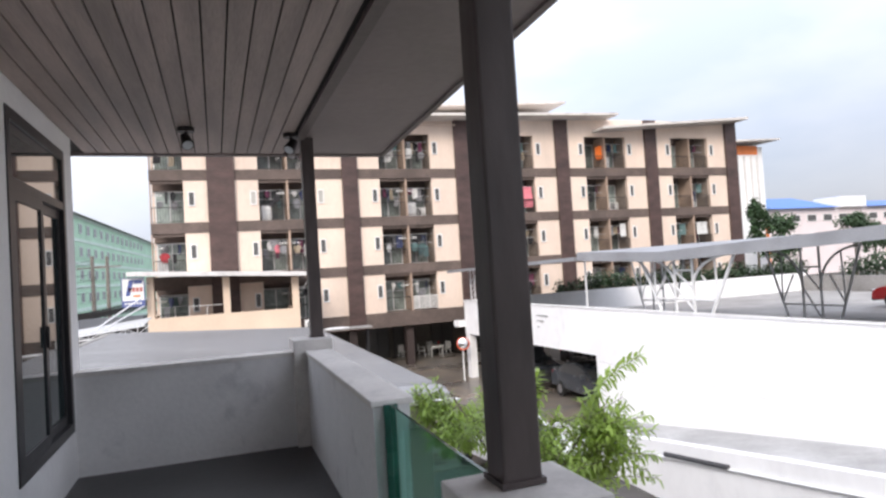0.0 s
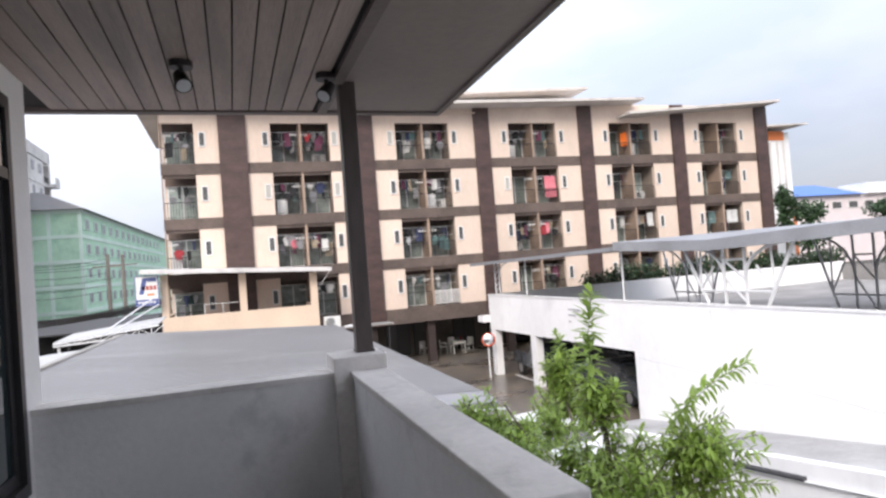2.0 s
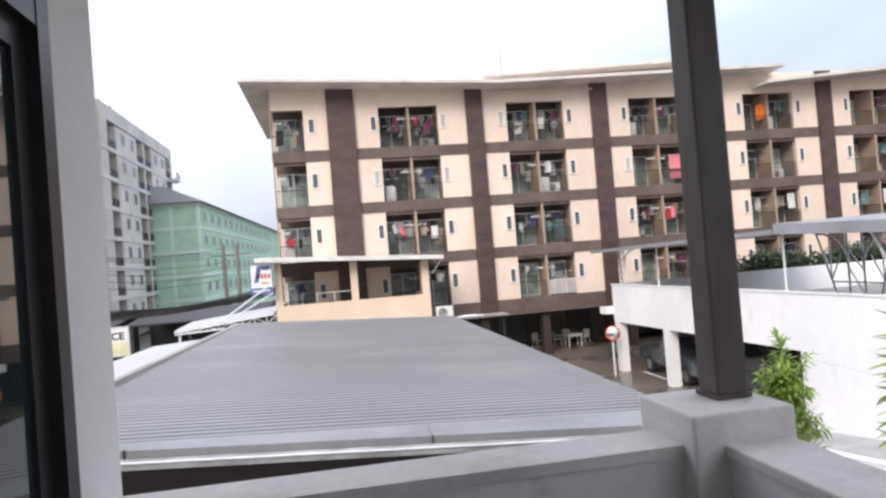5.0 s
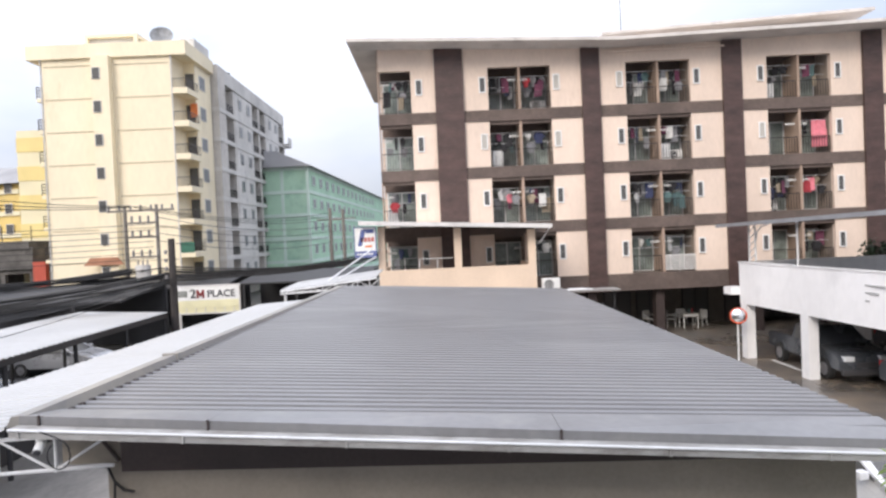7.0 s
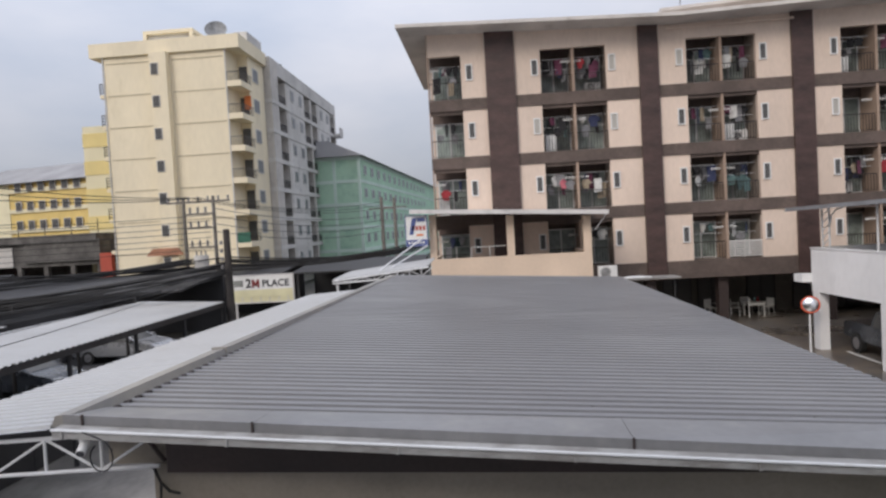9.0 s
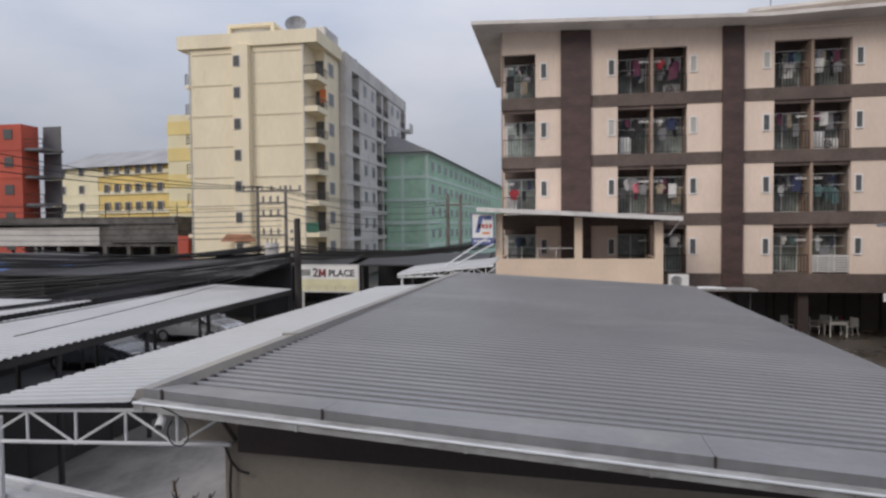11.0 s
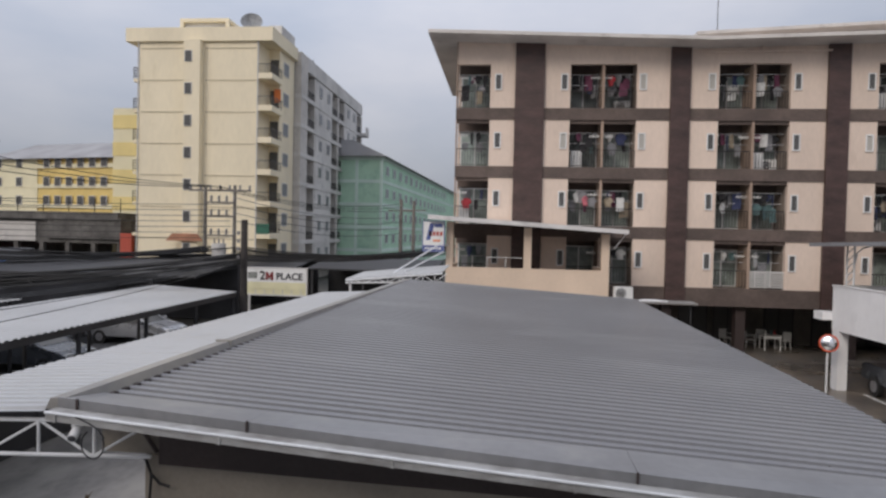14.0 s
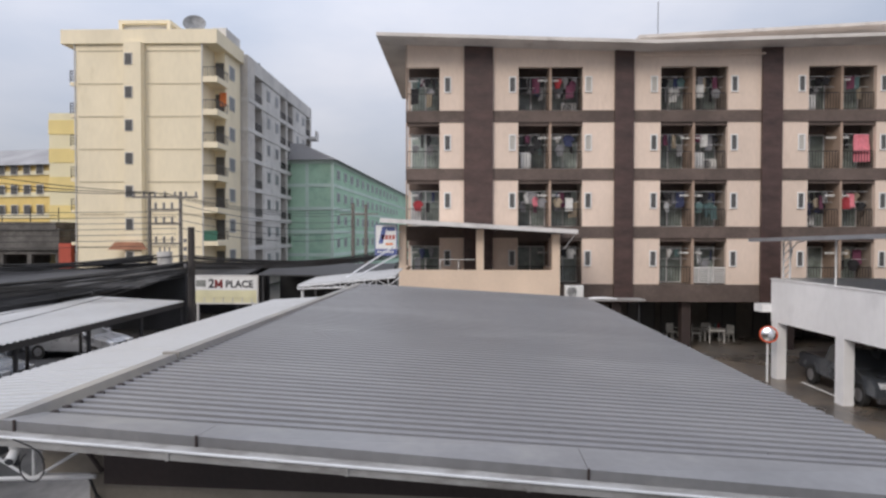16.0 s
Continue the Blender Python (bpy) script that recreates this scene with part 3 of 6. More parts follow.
def roof_z(x):
    return 3.80 - 0.057 * (x + 0.54)


y_front, y_back = 8.98, 23.7
n_sheets = 18
for k in range(n_sheets):
    ya = y_front + (y_back - y_front) * k / n_sheets
    yb = y_front + (y_back - y_front) * (k + 1) / n_sheets
    xa, xb = -5.2 + 0.65 * k / n_sheets, -5.2 + 0.65 * (k + 1) / n_sheets
    bm = bmesh.new()
    e = 0.006 * (k % 2)
    sheet(bm, [(xa, ya, roof_z(xa) - 0.03), (RX1 + e, ya, roof_z(RX1) - 0.03), (RX1 + e, yb, roof_z(RX1) - 0.03), (xb, yb, roof_z(xb) - 0.03)], "x", 0.15, 0.052)
    part("roof_sheet", bm, ROOF, shed)
# ridge flashing and front flashing
bm = bmesh.new()
hexa(bm, [(-5.1, 8.84, 4.05), (-4.88, 8.84, 4.07), (-4.44, 23.75, 4.02), (-4.72, 23.75, 4.0), (-5.06, 8.84, 4.14), (-4.91, 8.84, 4.155), (-4.46, 23.75, 4.06), (-4.68, 23.75, 4.045)])
part("ridge_cap", bm, RIDGE, shed)
# dark blocks stand in for the shaded gaps between ribs under the cap
gap_shade = part("cap_tab", boxes((-0.01, 0.05, -0.035, 0.035, -0.07, -0.018), bevel=0.004), FASCIA)
GAP_SHADE_ME = gap_shade.data
bpy.data.objects.remove(gap_shade)
pitch = (y_back - y_front) / 90
for k in range(2, 90):
    y = y_front + pitch * (k + 0.15)
    again("cap_tab", GAP_SHADE_ME, shed, -4.895 + 0.44 * (y - 8.84) / 14.91, y, 4.095 - 0.045 * (y - 8.84) / 14.91)
lap = part("cap_lap", boxes((-4.99, -4.79, 11.55, 11.6, 4.06, 4.155)), RIDGE, shed)
def eave_z(x):
    return 3.787 - 0.075 * x


for xa, xb in ((-4.97, -4.8), (-4.8, -3.43), (-3.43, -0.54), (-0.54, 2.4)):
    bm = bmesh.new()
    fa, fb, ra, rb3 = eave_z(xa), eave_z(xb), roof_z(xa) + 0.045, roof_z(xb) + 0.045
    hexa(bm, [(xa + 0.004, 8.8, fa - 0.08), (xb, 8.8, fb - 0.08), (xb, 9.24, rb3 - 0.03), (xa + 0.004, 9.24, ra - 0.03), (xa + 0.004, 8.8, fa), (xb, 8.8, fb), (xb, 9.24, rb3), (xa + 0.004, 9.24, ra)])
    part("front_flashing", bm, ROOF_TRIM, shed)
bm = bmesh.new()
za, zb = eave_z(-4.97) - 0.075, eave_z(2.5) - 0.075
hexa(bm, [(-4.97, 8.67, za - 0.07), (2.5, 8.67, zb - 0.07), (2.5, 8.795, zb - 0.07), (-4.97, 8.795, za - 0.07), (-4.97, 8.67, za), (2.5, 8.67, zb), (2.5, 8.795, zb), (-4.97, 8.795, za)])
part("gutter", bm, GUTTER, shed)
# bead in near white, so the lip's bright highlight is in its colour
part("gutter_bead", rods([((-4.97, 8.665, za - 0.004), (2.5, 8.665, zb - 0.004))], 0.012, 8), STEEL_WHITE, shed)
for x in (-4.8, -3.43, -0.54):
    part("flashing_clip", boxes((x - 0.008, x + 0.008, 8.785, 8.8, eave_z(x) - 0.1, eave_z(x) + 0.01), (x - 0.03, x + 0.03, 8.775, 8.8, eave_z(x) - 0.115, eave_z(x) - 0.09)), FASCIA, shed)
for x in np.arange(-4.9, 2.4, 1.3):
    part("gutter_bracket", boxes((x, x + 0.02, 8.655, 8.67, eave_z(x) - 0.148, eave_z(x) - 0.08)), GUTTER, shed)
bm = bmesh.new()
hexa(bm, [(-4.36, 9.2, 3.52), (2.3, 9.2, 3.34), (2.3, 9.26, 3.34), (-4.36, 9.26, 3.52), (-4.36, 9.2, 3.94), (2.3, 9.2, 3.55), (2.3, 9.26, 3.55), (-4.36, 9.26, 3.94)])
part("fascia", bm, FASCIA, shed)
part("front_wall", boxes((-4.38, 2.2, 9.27, 9.42, 0, 3.55)), BEIGE, shed)
part("corner_wall", boxes((-4.53, -4.381, 9.29, 9.42, 0, 3.565)), BEIGE, shed)
part("gable_panel", boxes((-4.93, -4.37, 9.3, 9.34, 3.57, 3.9)), BEIGE, shed)
part("panel_brace", rods([((-4.62, 9.27, 3.88), (-4.4, 9.25, 3.6))], 0.018, 6), FASCIA, shed)
part("wall_wire", tube(bmesh.new(), [(-4.62, 9.26, 3.56), (-4.5, 9.24, 3.55), (-4.44, 9.23, 3.42), (-4.46, 9.24, 3.2), (-4.45, 9.24, 2.9)], 0.012, 6), CABLE, shed)
part("wall_wire", tube(bmesh.new(), [(-4.44, 9.23, 3.42), (-4.36, 9.22, 3.35), (-4.27, 9.22, 3.33)], 0.012, 6), CABLE, shed)
part("side_wall", boxes((-4.38, -4.2, 9.42, 23.4, 0, 3.62)), BEIGE, shed)
part("side_wall", boxes((2.05, 2.2, 9.42, 23.4, 0, 3.45)), BEIGE, shed)
part("back_wall", boxes((-4.38, 2.2, 23.4, 23.55, 0, 3.45)), BEIGE, shed)
for k, (x, y) in enumerate(((-3.1, 9.6), (-1.2, 10.4), (0.4, 9.8), (1.6, 12.4), (-2.0, 11.2), (0.9, 10.9), (1.1, 9.5), (-0.7, 9.7), (-4.1, 10.2))):
    part("roof_screw", rods([((x, y, roof_z(x) - 0.01), (x, y, roof_z(x) + 0.012))], 0.011, 6), FASCIA, shed)

# white lean-to roof on the far side of the ridge
lean = thing("lean_to_roof", "white ribbed steel lean-to roof on a welded truss", "roof", at=pose(-6, 14, 3.9))
nl = 9
for k in range(nl):
    ya, yb = 9.05 + (20.2 - 9.05) * k / nl, 9.05 + (20.2 - 9.05) * (k + 1) / nl
    xa, xb = -5.3 + 0.46 * k / nl, -5.3 + 0.46 * (k + 1) / nl
    la, lb = -6.85 + 0.62 * k / nl, -6.85 + 0.62 * (k + 1) / nl
    bm = bmesh.new()
    sheet(bm, [(xa, ya, 3.965), (la, ya, 3.875), (lb, yb, 3.875), (xb, yb, 3.955)], "x", 0.16, 0.028)
    part("roof_sheet", bm, ROOF_WHITE, lean)
chords = [((-9.0, 9.15, 3.72), (-4.4, 9.15, 3.9)), ((-9.0, 9.15, 3.44), (-4.4, 9.15, 3.6))]
part("truss_chord", rods(chords[:1], 0.02, 6), STEEL_WHITE, lean)
part("truss_chord", rods(chords[1:], 0.018, 6), STEEL_WHITE, lean)
for k in range(9):
    x = -8.9 + 0.5 * k
    za, zb = 3.44 + 0.16 * (x + 9) / 4.6, 3.72 + 0.18 * (x + 9) / 4.6
    part("truss_web", rods([((x, 9.15, za), (x, 9.15, zb))], 0.013, 6), STEEL_WHITE, lean)
    part("truss_web", rods([((x, 9.15, zb if k % 2 else za), (x + 0.5, 9.15, za if k % 2 else zb))], 0.012, 6), STEEL_WHITE, lean)
for y in (9.15, 14.5, 19.8):
    if y > 10:
        part("post", rods([((-4.55, y, 0), (-4.55, y, 3.7))], 0.03, 8), STEEL_WHITE, lean)
    part("post", rods([((-6.7, y, 0), (-6.7, y, 3.75))], 0.03, 8), STEEL_WHITE, lean)

# ---- car deck with its white parapet ----
def deck_x(y):
    return 10.8 + 0.058 * (29.2 - y)


deck = thing("parking_deck", "white rendered two-level parking deck with square columns", "parking deck", at=pose(18, 18, 0))


def deck_strip(name, ya, yb, z0, z1, material, d0=0.0, d1=0.2, label=""):
    bm = bmesh.new()
    a0, a1, b0, b1 = deck_x(ya) + d0, deck_x(ya) + d1, deck_x(yb) + d0, deck_x(yb) + d1
    hexa(bm, [(a0, ya, z0), (b0, yb, z0), (b1, yb, z0), (a1, ya, z0), (a0, ya, z1), (b0, yb, z1), (b1, yb, z1), (a1, ya, z1)])
    return part(name, bm, material, deck, label)


deck_strip("parapet", 29.3, -4.0, 2.2, 3.85, WHITEWALL)
deck_strip("coping", 29.33, -4.0, 3.85, 3.89, WHITEWALL, -0.03, 0.23)
deck_strip("end_ledge", 29.9, 29.3, 2.55, 2.85, WHITEWALL, -0.35, 0.2)
deck_strip("lower_wall", 18.5, -4.0, -0.02, 2.2, WHITEWALL)
bm = bmesh.new()
hexa(bm, [(11.0, 29.3, 2.5), (12.9, -4, 2.5), (34, -4, 2.5), (34, 29.3, 2.5), (11.0, 29.3, 2.8), (12.9, -4, 2.8), (34, -4, 2.8), (34, 29.3, 2.8)])
part("deck_slab", bm, CONC, deck)
part("rear_parapet", boxes((11.2, 34, 29.1, 29.3, 2.8, 3.9)), WHITEWALL, deck)
part("far_parapet", boxes((33.8, 34, -4, 29.1, 2.8, 3.7)), CONC, deck)
part("far_lower_wall", boxes((33.8, 34, -4, 29.3, 0, 2.5)), CONC, deck)
for y in (29.04, 25.2):
    for dx in (0.0, 7.0, 14.0):
        x = deck_x(y) + dx
        part("column", boxes((x + 0.003, x + 0.36, y - 0.2, y + 0.25, 0, 2.5)), WHITEWALL, deck)
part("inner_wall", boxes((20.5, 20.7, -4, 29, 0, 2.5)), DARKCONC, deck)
for y, z, w in ((22.3, 3.42, 0.85), (22.3, 3.2, 0.55), (22.3, 2.95, 0.16)):
    bm = bmesh.new()
    x = deck_x(y)
    hexa(bm, [(x - 0.012, y, z), (x + 0.05 - 0.062, y - w, z), (x + 0.02, y - w, z), (x + 0.02, y, z), (x - 0.012, y, z + 0.055), (x - 0.012, y - w, z + 0.055), (x + 0.02, y - w, z + 0.055), (x + 0.02, y, z + 0.055)])
    part("notice_bar", bm, RAMPC, deck)

# fine cracks in the white wall
for pts in ([(20.0, 2.05), (17.6, 1.98), (15.2, 1.86), (12.4, 1.9), (10.6, 1.72), (8.2, 1.75)], [(14.9, 2.0), (14.8, 1.5), (14.6, 1.0), (14.55, 0.55)], [(15.1, 3.7), (15.0, 3.1), (15.05, 2.5)]):
    part("crack", tube(bmesh.new(), [(deck_x(y) - 0.001, y, z) for y, z in pts], 0.003, 4), CONC, deck)

# ramp along the wall
ramp = thing("ramp", "grey concrete ramp with a low white side wall", "ramp", at=pose(10, 8, 0))


def ramp_z(y):
    return max(0.0, 0.13 * (18.4 - y))


bm = bmesh.new()
hexa(bm, [(8.6, 18.4, -0.02), (11.4, 18.4, -0.02), (12.7, -4, -0.02), (8.6, -4, -0.02), (8.6, 18.4, 0.01), (11.4, 18.4, 0.01), (12.7, -4, ramp_z(-4)), (8.6, -4, ramp_z(-4))])
part("ramp_surface", bm, RAMPC, ramp)
bm = bmesh.new()
hexa(bm, [(8.38, 16.5, -0.02), (8.6, 16.5, -0.02), (8.6, -4, -0.02), (8.38, -4, -0.02), (8.38, 16.5, ramp_z(16.5) + 0.42), (8.6, 16.5, ramp_z(16.5) + 0.42), (8.6, -4, ramp_z(-4) + 0.42), (8.38, -4, ramp_z(-4) + 0.42)])
part("side_wall", bm, WHITEWALL, ramp)
bm = bmesh.new()
tube(bm, [(8.34, 16.2, ramp_z(16.2) + 0.08), (8.34, 8, ramp_z(8) + 0.08), (8.34, -3, ramp_z(-3) + 0.08)], 0.03)
part("pipe", bm, STEEL_WHITE, ramp)
bm = bmesh.new()
tube(bm, [(8.33, 11.2, ramp_z(11.2) + 0.16), (8.33, 9.3, ramp_z(9.3) + 0.13)], 0.055, 8)
part("pipe_sleeve", bm, DARKPLASTIC, ramp)

# carport canopy on the deck
canopy = thing("carport_canopy", "grey steel carport canopy on white tubular brackets", "canopy", at=pose(15, 14, 3.85))


def canopy_roof(ya, yb, z, wave, name, width):
    bm = bmesh.new()
    n = 42
    rows = []
    for k in range(n + 1):
        s = k / n
        y = ya + (yb - ya) * s
        zz = z(s)
        xa = deck_x(y) - 0.35
        rows.append([bm.verts.new(p) for p in ((xa, y, zz - wave), (xa, y, zz), (xa + width, y, zz + 0.25), (xa + width, y, zz + 0.13), (xa + 0.1, y, zz - wave))])
    for p, q in zip(rows[:-1], rows[1:]):
        for i in range(5):
            bm.faces.new((p[i], p[(i + 1) % 5], q[(i + 1) % 5], q[i]))
    bm.faces.new(rows[0])
    bm.faces.new(rows[-1][::-1])
    return part(name, bm, mat(name + "_steel", (0.30, 0.31, 0.33), 0.5, scale=0.7, vary=0.12, dirt=(0.22, 0.22, 0.23)), canopy)


canopy_roof(18.75, -3.0, lambda s: 5.86 - 0.17 * min(1, s * 5.2) + 0.34 * max(0.0, min(1.0, (s - 0.19) / 0.4)), 0.30, "front_canopy_roof", 12.5)
canopy_roof(30.4, 18.9, lambda s: 5.45 + 0.25 * s, 0.14, "rear_canopy_roof", 8.6)


def bracket(yc, x, z0, z1, name_r=0.045):
    """A flared tubular bracket: two uprights, leaning outer legs, curved arms and cross bars."""
    rows = []
    half_b, half_t = 1.05, 2.0
    legs = [((x, yc + half_b, z0), (x, yc + half_t, z1)), ((x, yc - half_b, z0), (x, yc - half_t, z1)),
            ((x, yc + 0.38, z0), (x, yc + 0.38, z1)), ((x, yc - 0.38, z0), (x, yc - 0.38, z1))]
    for a, b in legs:
        part("bracket_leg", rods([(a, b)], name_r, 8), STEEL_WHITE, canopy)
    for s in (1, -1):
        pts = [(x, yc + s * (half_t - 0.08 - (half_t - 0.46) * math.sin(q * math.pi / 16)), z0 + 0.45 * (z1 - z0) + 0.52 * (z1 - z0) * math.cos(q * math.pi / 16)) for q in range(9)]
        part("bracket_arm", tube(bmesh.new(), pts, name_r, 8), STEEL_WHITE, canopy)
    h = z1 - z0
    for a, b in (((yc - 1.25, z0 + 0.22 * h), (yc + 1.25, z0 + 0.22 * h)), ((yc - 0.38, z0 + 0.72 * h), (yc + 0.38, z0 + 0.72 * h)), ((yc - 0.38, z0 + 0.05), (yc + 0.38, z0 + 0.45 * h)),
                 ((yc + 0.38, z0 + 0.72 * h), (yc - 0.38, z0 + 0.4 * h)), ((yc + 1.3, z0 + 0.25 * h), (yc + 0.75, z0 + 0.62 * h)), ((yc - 1.3, z0 + 0.25 * h), (yc - 0.75, z0 + 0.62 * h)),
                 ((yc + 1.3, z0 + 0.3 * h), (yc + 1.25, z0 + 0.9 * h)), ((yc - 1.3, z0 + 0.3 * h), (yc - 1.25, z0 + 0.9 * h))):
        part("bracket_bar", rods([((x, a[0], a[1]), (x, b[0], b[1]))], name_r * 0.75, 6), STEEL_WHITE, canopy)


bracket(14.2, deck_x(14.2) + 0.1, 3.89, 5.58)
bracket(5.5, deck_x(5.5) + 0.1, 3.89, 5.66)
bracket(16.6, 19.6, 2.8, 5.6)
bracket(24.5, 19.0, 2.8, 5.5)
bracket(9.0, 20.2, 2.8, 5.6)
for y, zt in ((18.95, 5.6), (25.6, 5.45)):
    part("canopy_post", rods([((deck_x(y) + 0.1, y, 3.89), (deck_x(y) + 0.1, y, zt))], 0.035, 8), STEEL_WHITE, canopy)
lat = [((11.15, 29.1, 3.89), (11.15, 29.1, 5.4)), ((11.15, 28.6, 3.89), (11.15, 28.6, 5.4))]
for a in lat:
    part("lattice_post", rods([a], 0.035, 8), STEEL_WHITE, canopy)
for k in range(5):
    z = 3.95 + 0.28 * k
    part("lattice_bar", rods([((11.15, 29.1, z), (11.15, 28.6, z + 0.28))], 0.02, 6), STEEL_WHITE, canopy)
part("lattice_arm", tube(bmesh.new(), [(11.15, 28.55, 4.75), (11.15, 28.45, 5.1), (11.15, 28.1, 5.3), (11.15, 27.6, 5.38)], 0.03, 6), STEEL_WHITE, canopy)


# ---- terrace of the house ----
FLOOR_Z, CEIL_Z, WX = 4.38, 6.66, -1.945
tagged(part("floor", boxes((WX - 0.2, -0.27, -6.0, 4.1, FLOOR_Z - 0.25, FLOOR_Z)), BLACKTILE), "glossy black tiled terrace floor", "floor", kind="structure")
house = tagged(part("wall_west", boxes((WX - 0.2, WX, -6.0, 2.72, FLOOR_Z, CEIL_Z + 0.012), (WX - 0.2, WX, 3.93, 4.2, FLOOR_Z, CEIL_Z + 0.012), (WX - 0.2, WX, 2.72, 3.93, FLOOR_Z, 4.70), (WX - 0.2, WX, 2.72, 3.93, 6.52, CEIL_Z + 0.012)), HOUSE), "pale grey rendered house wall", "wall", kind="structure")
tagged(part("wall_north", boxes((-9.0, WX - 0.2, 4.0, 4.2, 0, CEIL_Z + 0.1)), HOUSE), "pale grey rendered house wall", "wall", kind="structure")
tagged(part("wall_south", boxes((-9.0, WX - 0.2, -6.2, -6.0, 0, CEIL_Z + 0.01), (WX - 0.2, -0.27, -6.2, -6.0, 0, 5.05)), HOUSE), "pale grey rendered house wall and low terrace end", "wall", kind="structure")
tagged(part("wall_inside", boxes((-5.2, -5.0, -6.0, 4.0, FLOOR_Z, CEIL_Z + 0.1)), HOUSE), "pale inner wall of the house", "wall", kind="structure")
tagged(part("wall_below", boxes((-9.0, -0.27, -6.0, 4.0, 0, FLOOR_Z - 0.25)), HOUSE), "rendered lower storey of the house", "wall", kind="structure")

def front_strip(z0, z1, lip):
    """The front parapet runs a little askew to the house."""
    x0, x1, a, b = WX - 0.15, -0.52, 4.01 - lip, 3.985 - lip
    return hexa(bmesh.new(), [(x0, a, z0), (x1, b, z0), (x1, b + 0.14 + 2 * lip, z0), (x0, a + 0.14 + 2 * lip, z0), (x0, a, z1), (x1, b, z1), (x1, b + 0.14 + 2 * lip, z1), (x0, a + 0.14 + 2 * lip, z1)])


tagged(part("parapet_front", front_strip(FLOOR_Z - 0.3, 5.035, 0.0), TERRACE), "grey rendered terrace parapet", "parapet", kind="structure")
tagged(part("parapet_front_cap", front_strip(5.035, 5.065, 0.012), CAPSTONE), "pale weathered parapet cap", "parapet cap", kind="structure")
tagged(part("parapet_side", boxes((-0.44, -0.28, 1.86, 3.95, FLOOR_Z, 5.04)), TERRACE), "grey rendered terrace parapet", "parapet", kind="structure")
tagged(part("parapet_side_cap", boxes((-0.452, -0.265, 1.85, 3.95, 5.04, 5.07), bevel=0.006), CAPSTONE), "pale weathered parapet cap", "parapet cap", kind="structure")


def pedestal_and_post(y0, y1, yc, top, px, inner=0.195, outer=0.09, w=0.046):
    ped = part("pedestal", boxes((px - inner, px + outer, y0, y1, FLOOR_Z, top - 0.002), bevel=0.008), CAPSTONE)
    tagged(ped, "square pale rendered pedestal at the terrace edge", "pedestal", group="terrace pedestals")
    p = thing("post", "dark brown square steel post on a rendered pedestal", "post", group="terrace posts", at=pose(px, yc, top))
    part("shaft", boxes((px - w, px + w, yc - w, yc + w, top, CEIL_Z), bevel=0.006), POSTBROWN, p)
    part("foot_plate", boxes((px - w - 0.006, px + w + 0.006, yc - w - 0.006, yc + w + 0.006, top, top + 0.012)), POSTBROWN, p)
    return p


pedestal_and_post(3.92, 4.2, 4.085, 5.15, -0.338)
pedestal_and_post(0.27, 0.515, 0.43, 5.165, -0.475, 0.135, 0.135, 0.043)
pedestal_and_post(-3.1, -2.85, -2.98, 5.12, -0.395)
glass = thing("glass_balustrade", "green tinted glass balustrade between the pedestals", "balustrade", at=pose(-0.47, 1.0, FLOOR_Z))
g = part("pane", boxes((-0.376, -0.364, 0.525, 1.83, FLOOR_Z + 0.05, 5.05)), GREENGLASS, glass)
g.visible_shadow = False
g2 = part("pane", boxes((-0.376, -0.364, -2.84, 0.26, FLOOR_Z + 0.05, 5.05)), GREENGLASS, glass)
g2.visible_shadow = False
part("edge_channel", boxes((-0.40, -0.34, 1.832, 1.848, FLOOR_Z, 5.05)), mat("green_glass_edge", (0.05, 0.16, 0.13), 0.25, scale=4, vary=0.1), glass)
part("floor_channel", boxes((-0.40, -0.34, 0.525, 1.83, FLOOR_Z, FLOOR_Z + 0.06)), ALU, glass)

# boarded ceiling under the roof
bm = bmesh.new()
box(bm, WX - 0.2, -0.42, -6.0, 4.70, CEIL_Z + 0.012, CEIL_Z + 0.06)
tagged(part("ceiling", bm, CEILGAP), "dark backing of the boarded terrace ceiling", "ceiling", kind="structure")
bm = bmesh.new()
x = WX
while x < -0.45:
    box(bm, x + 0.004, min(x + 0.096, -0.43), -6.0, 4.70, CEIL_Z, CEIL_Z + 0.012)
    x += 0.10
tagged(part("ceiling_boards", bm, CEILWOOD), "brown narrow-board ceiling with dark joints", "ceiling", kind="structure")
def eave_x(y):
    return 0.239 + 0.0435 * y


def eave_strip(d0, d1, z0, z1, x_in=None):
    """A strip along the outer roof edge, which runs askew to the house."""
    a, b = eave_x(-6.0), eave_x(4.7)
    p, q = (a + d0, b + d0) if x_in is None else (x_in, x_in)
    return hexa(bmesh.new(), [(p, -6.0, z0), (a + d1, -6.0, z0), (b + d1, 4.7, z0), (q, 4.7, z0), (p, -6.0, z1), (a + d1, -6.0, z1), (b + d1, 4.7, z1), (q, 4.7, z1)])


tagged(part("ceiling_eave", eave_strip(0, -0.04, CEIL_Z + 0.002, CEIL_Z + 0.05, -0.36), mat("smooth_brown_soffit", (0.30, 0.245, 0.23), 0.6, scale=1.2, vary=0.1, fine=20)), "smooth brown eave soffit", "ceiling", kind="structure")
tagged(part("trim", boxes((-0.42, -0.36, -6.0, 4.70, CEIL_Z - 0.02, CEIL_Z + 0.05)), EAVE), "brown cover strip along the ceiling", "trim", kind="structure")
tagged(part("trim_fascia", boxes((WX - 3.0, 0.44, 4.70, 4.77, CEIL_Z - 0.012, CEIL_Z + 0.16)), EAVE), "dark eave fascia board", "fascia", kind="structure")
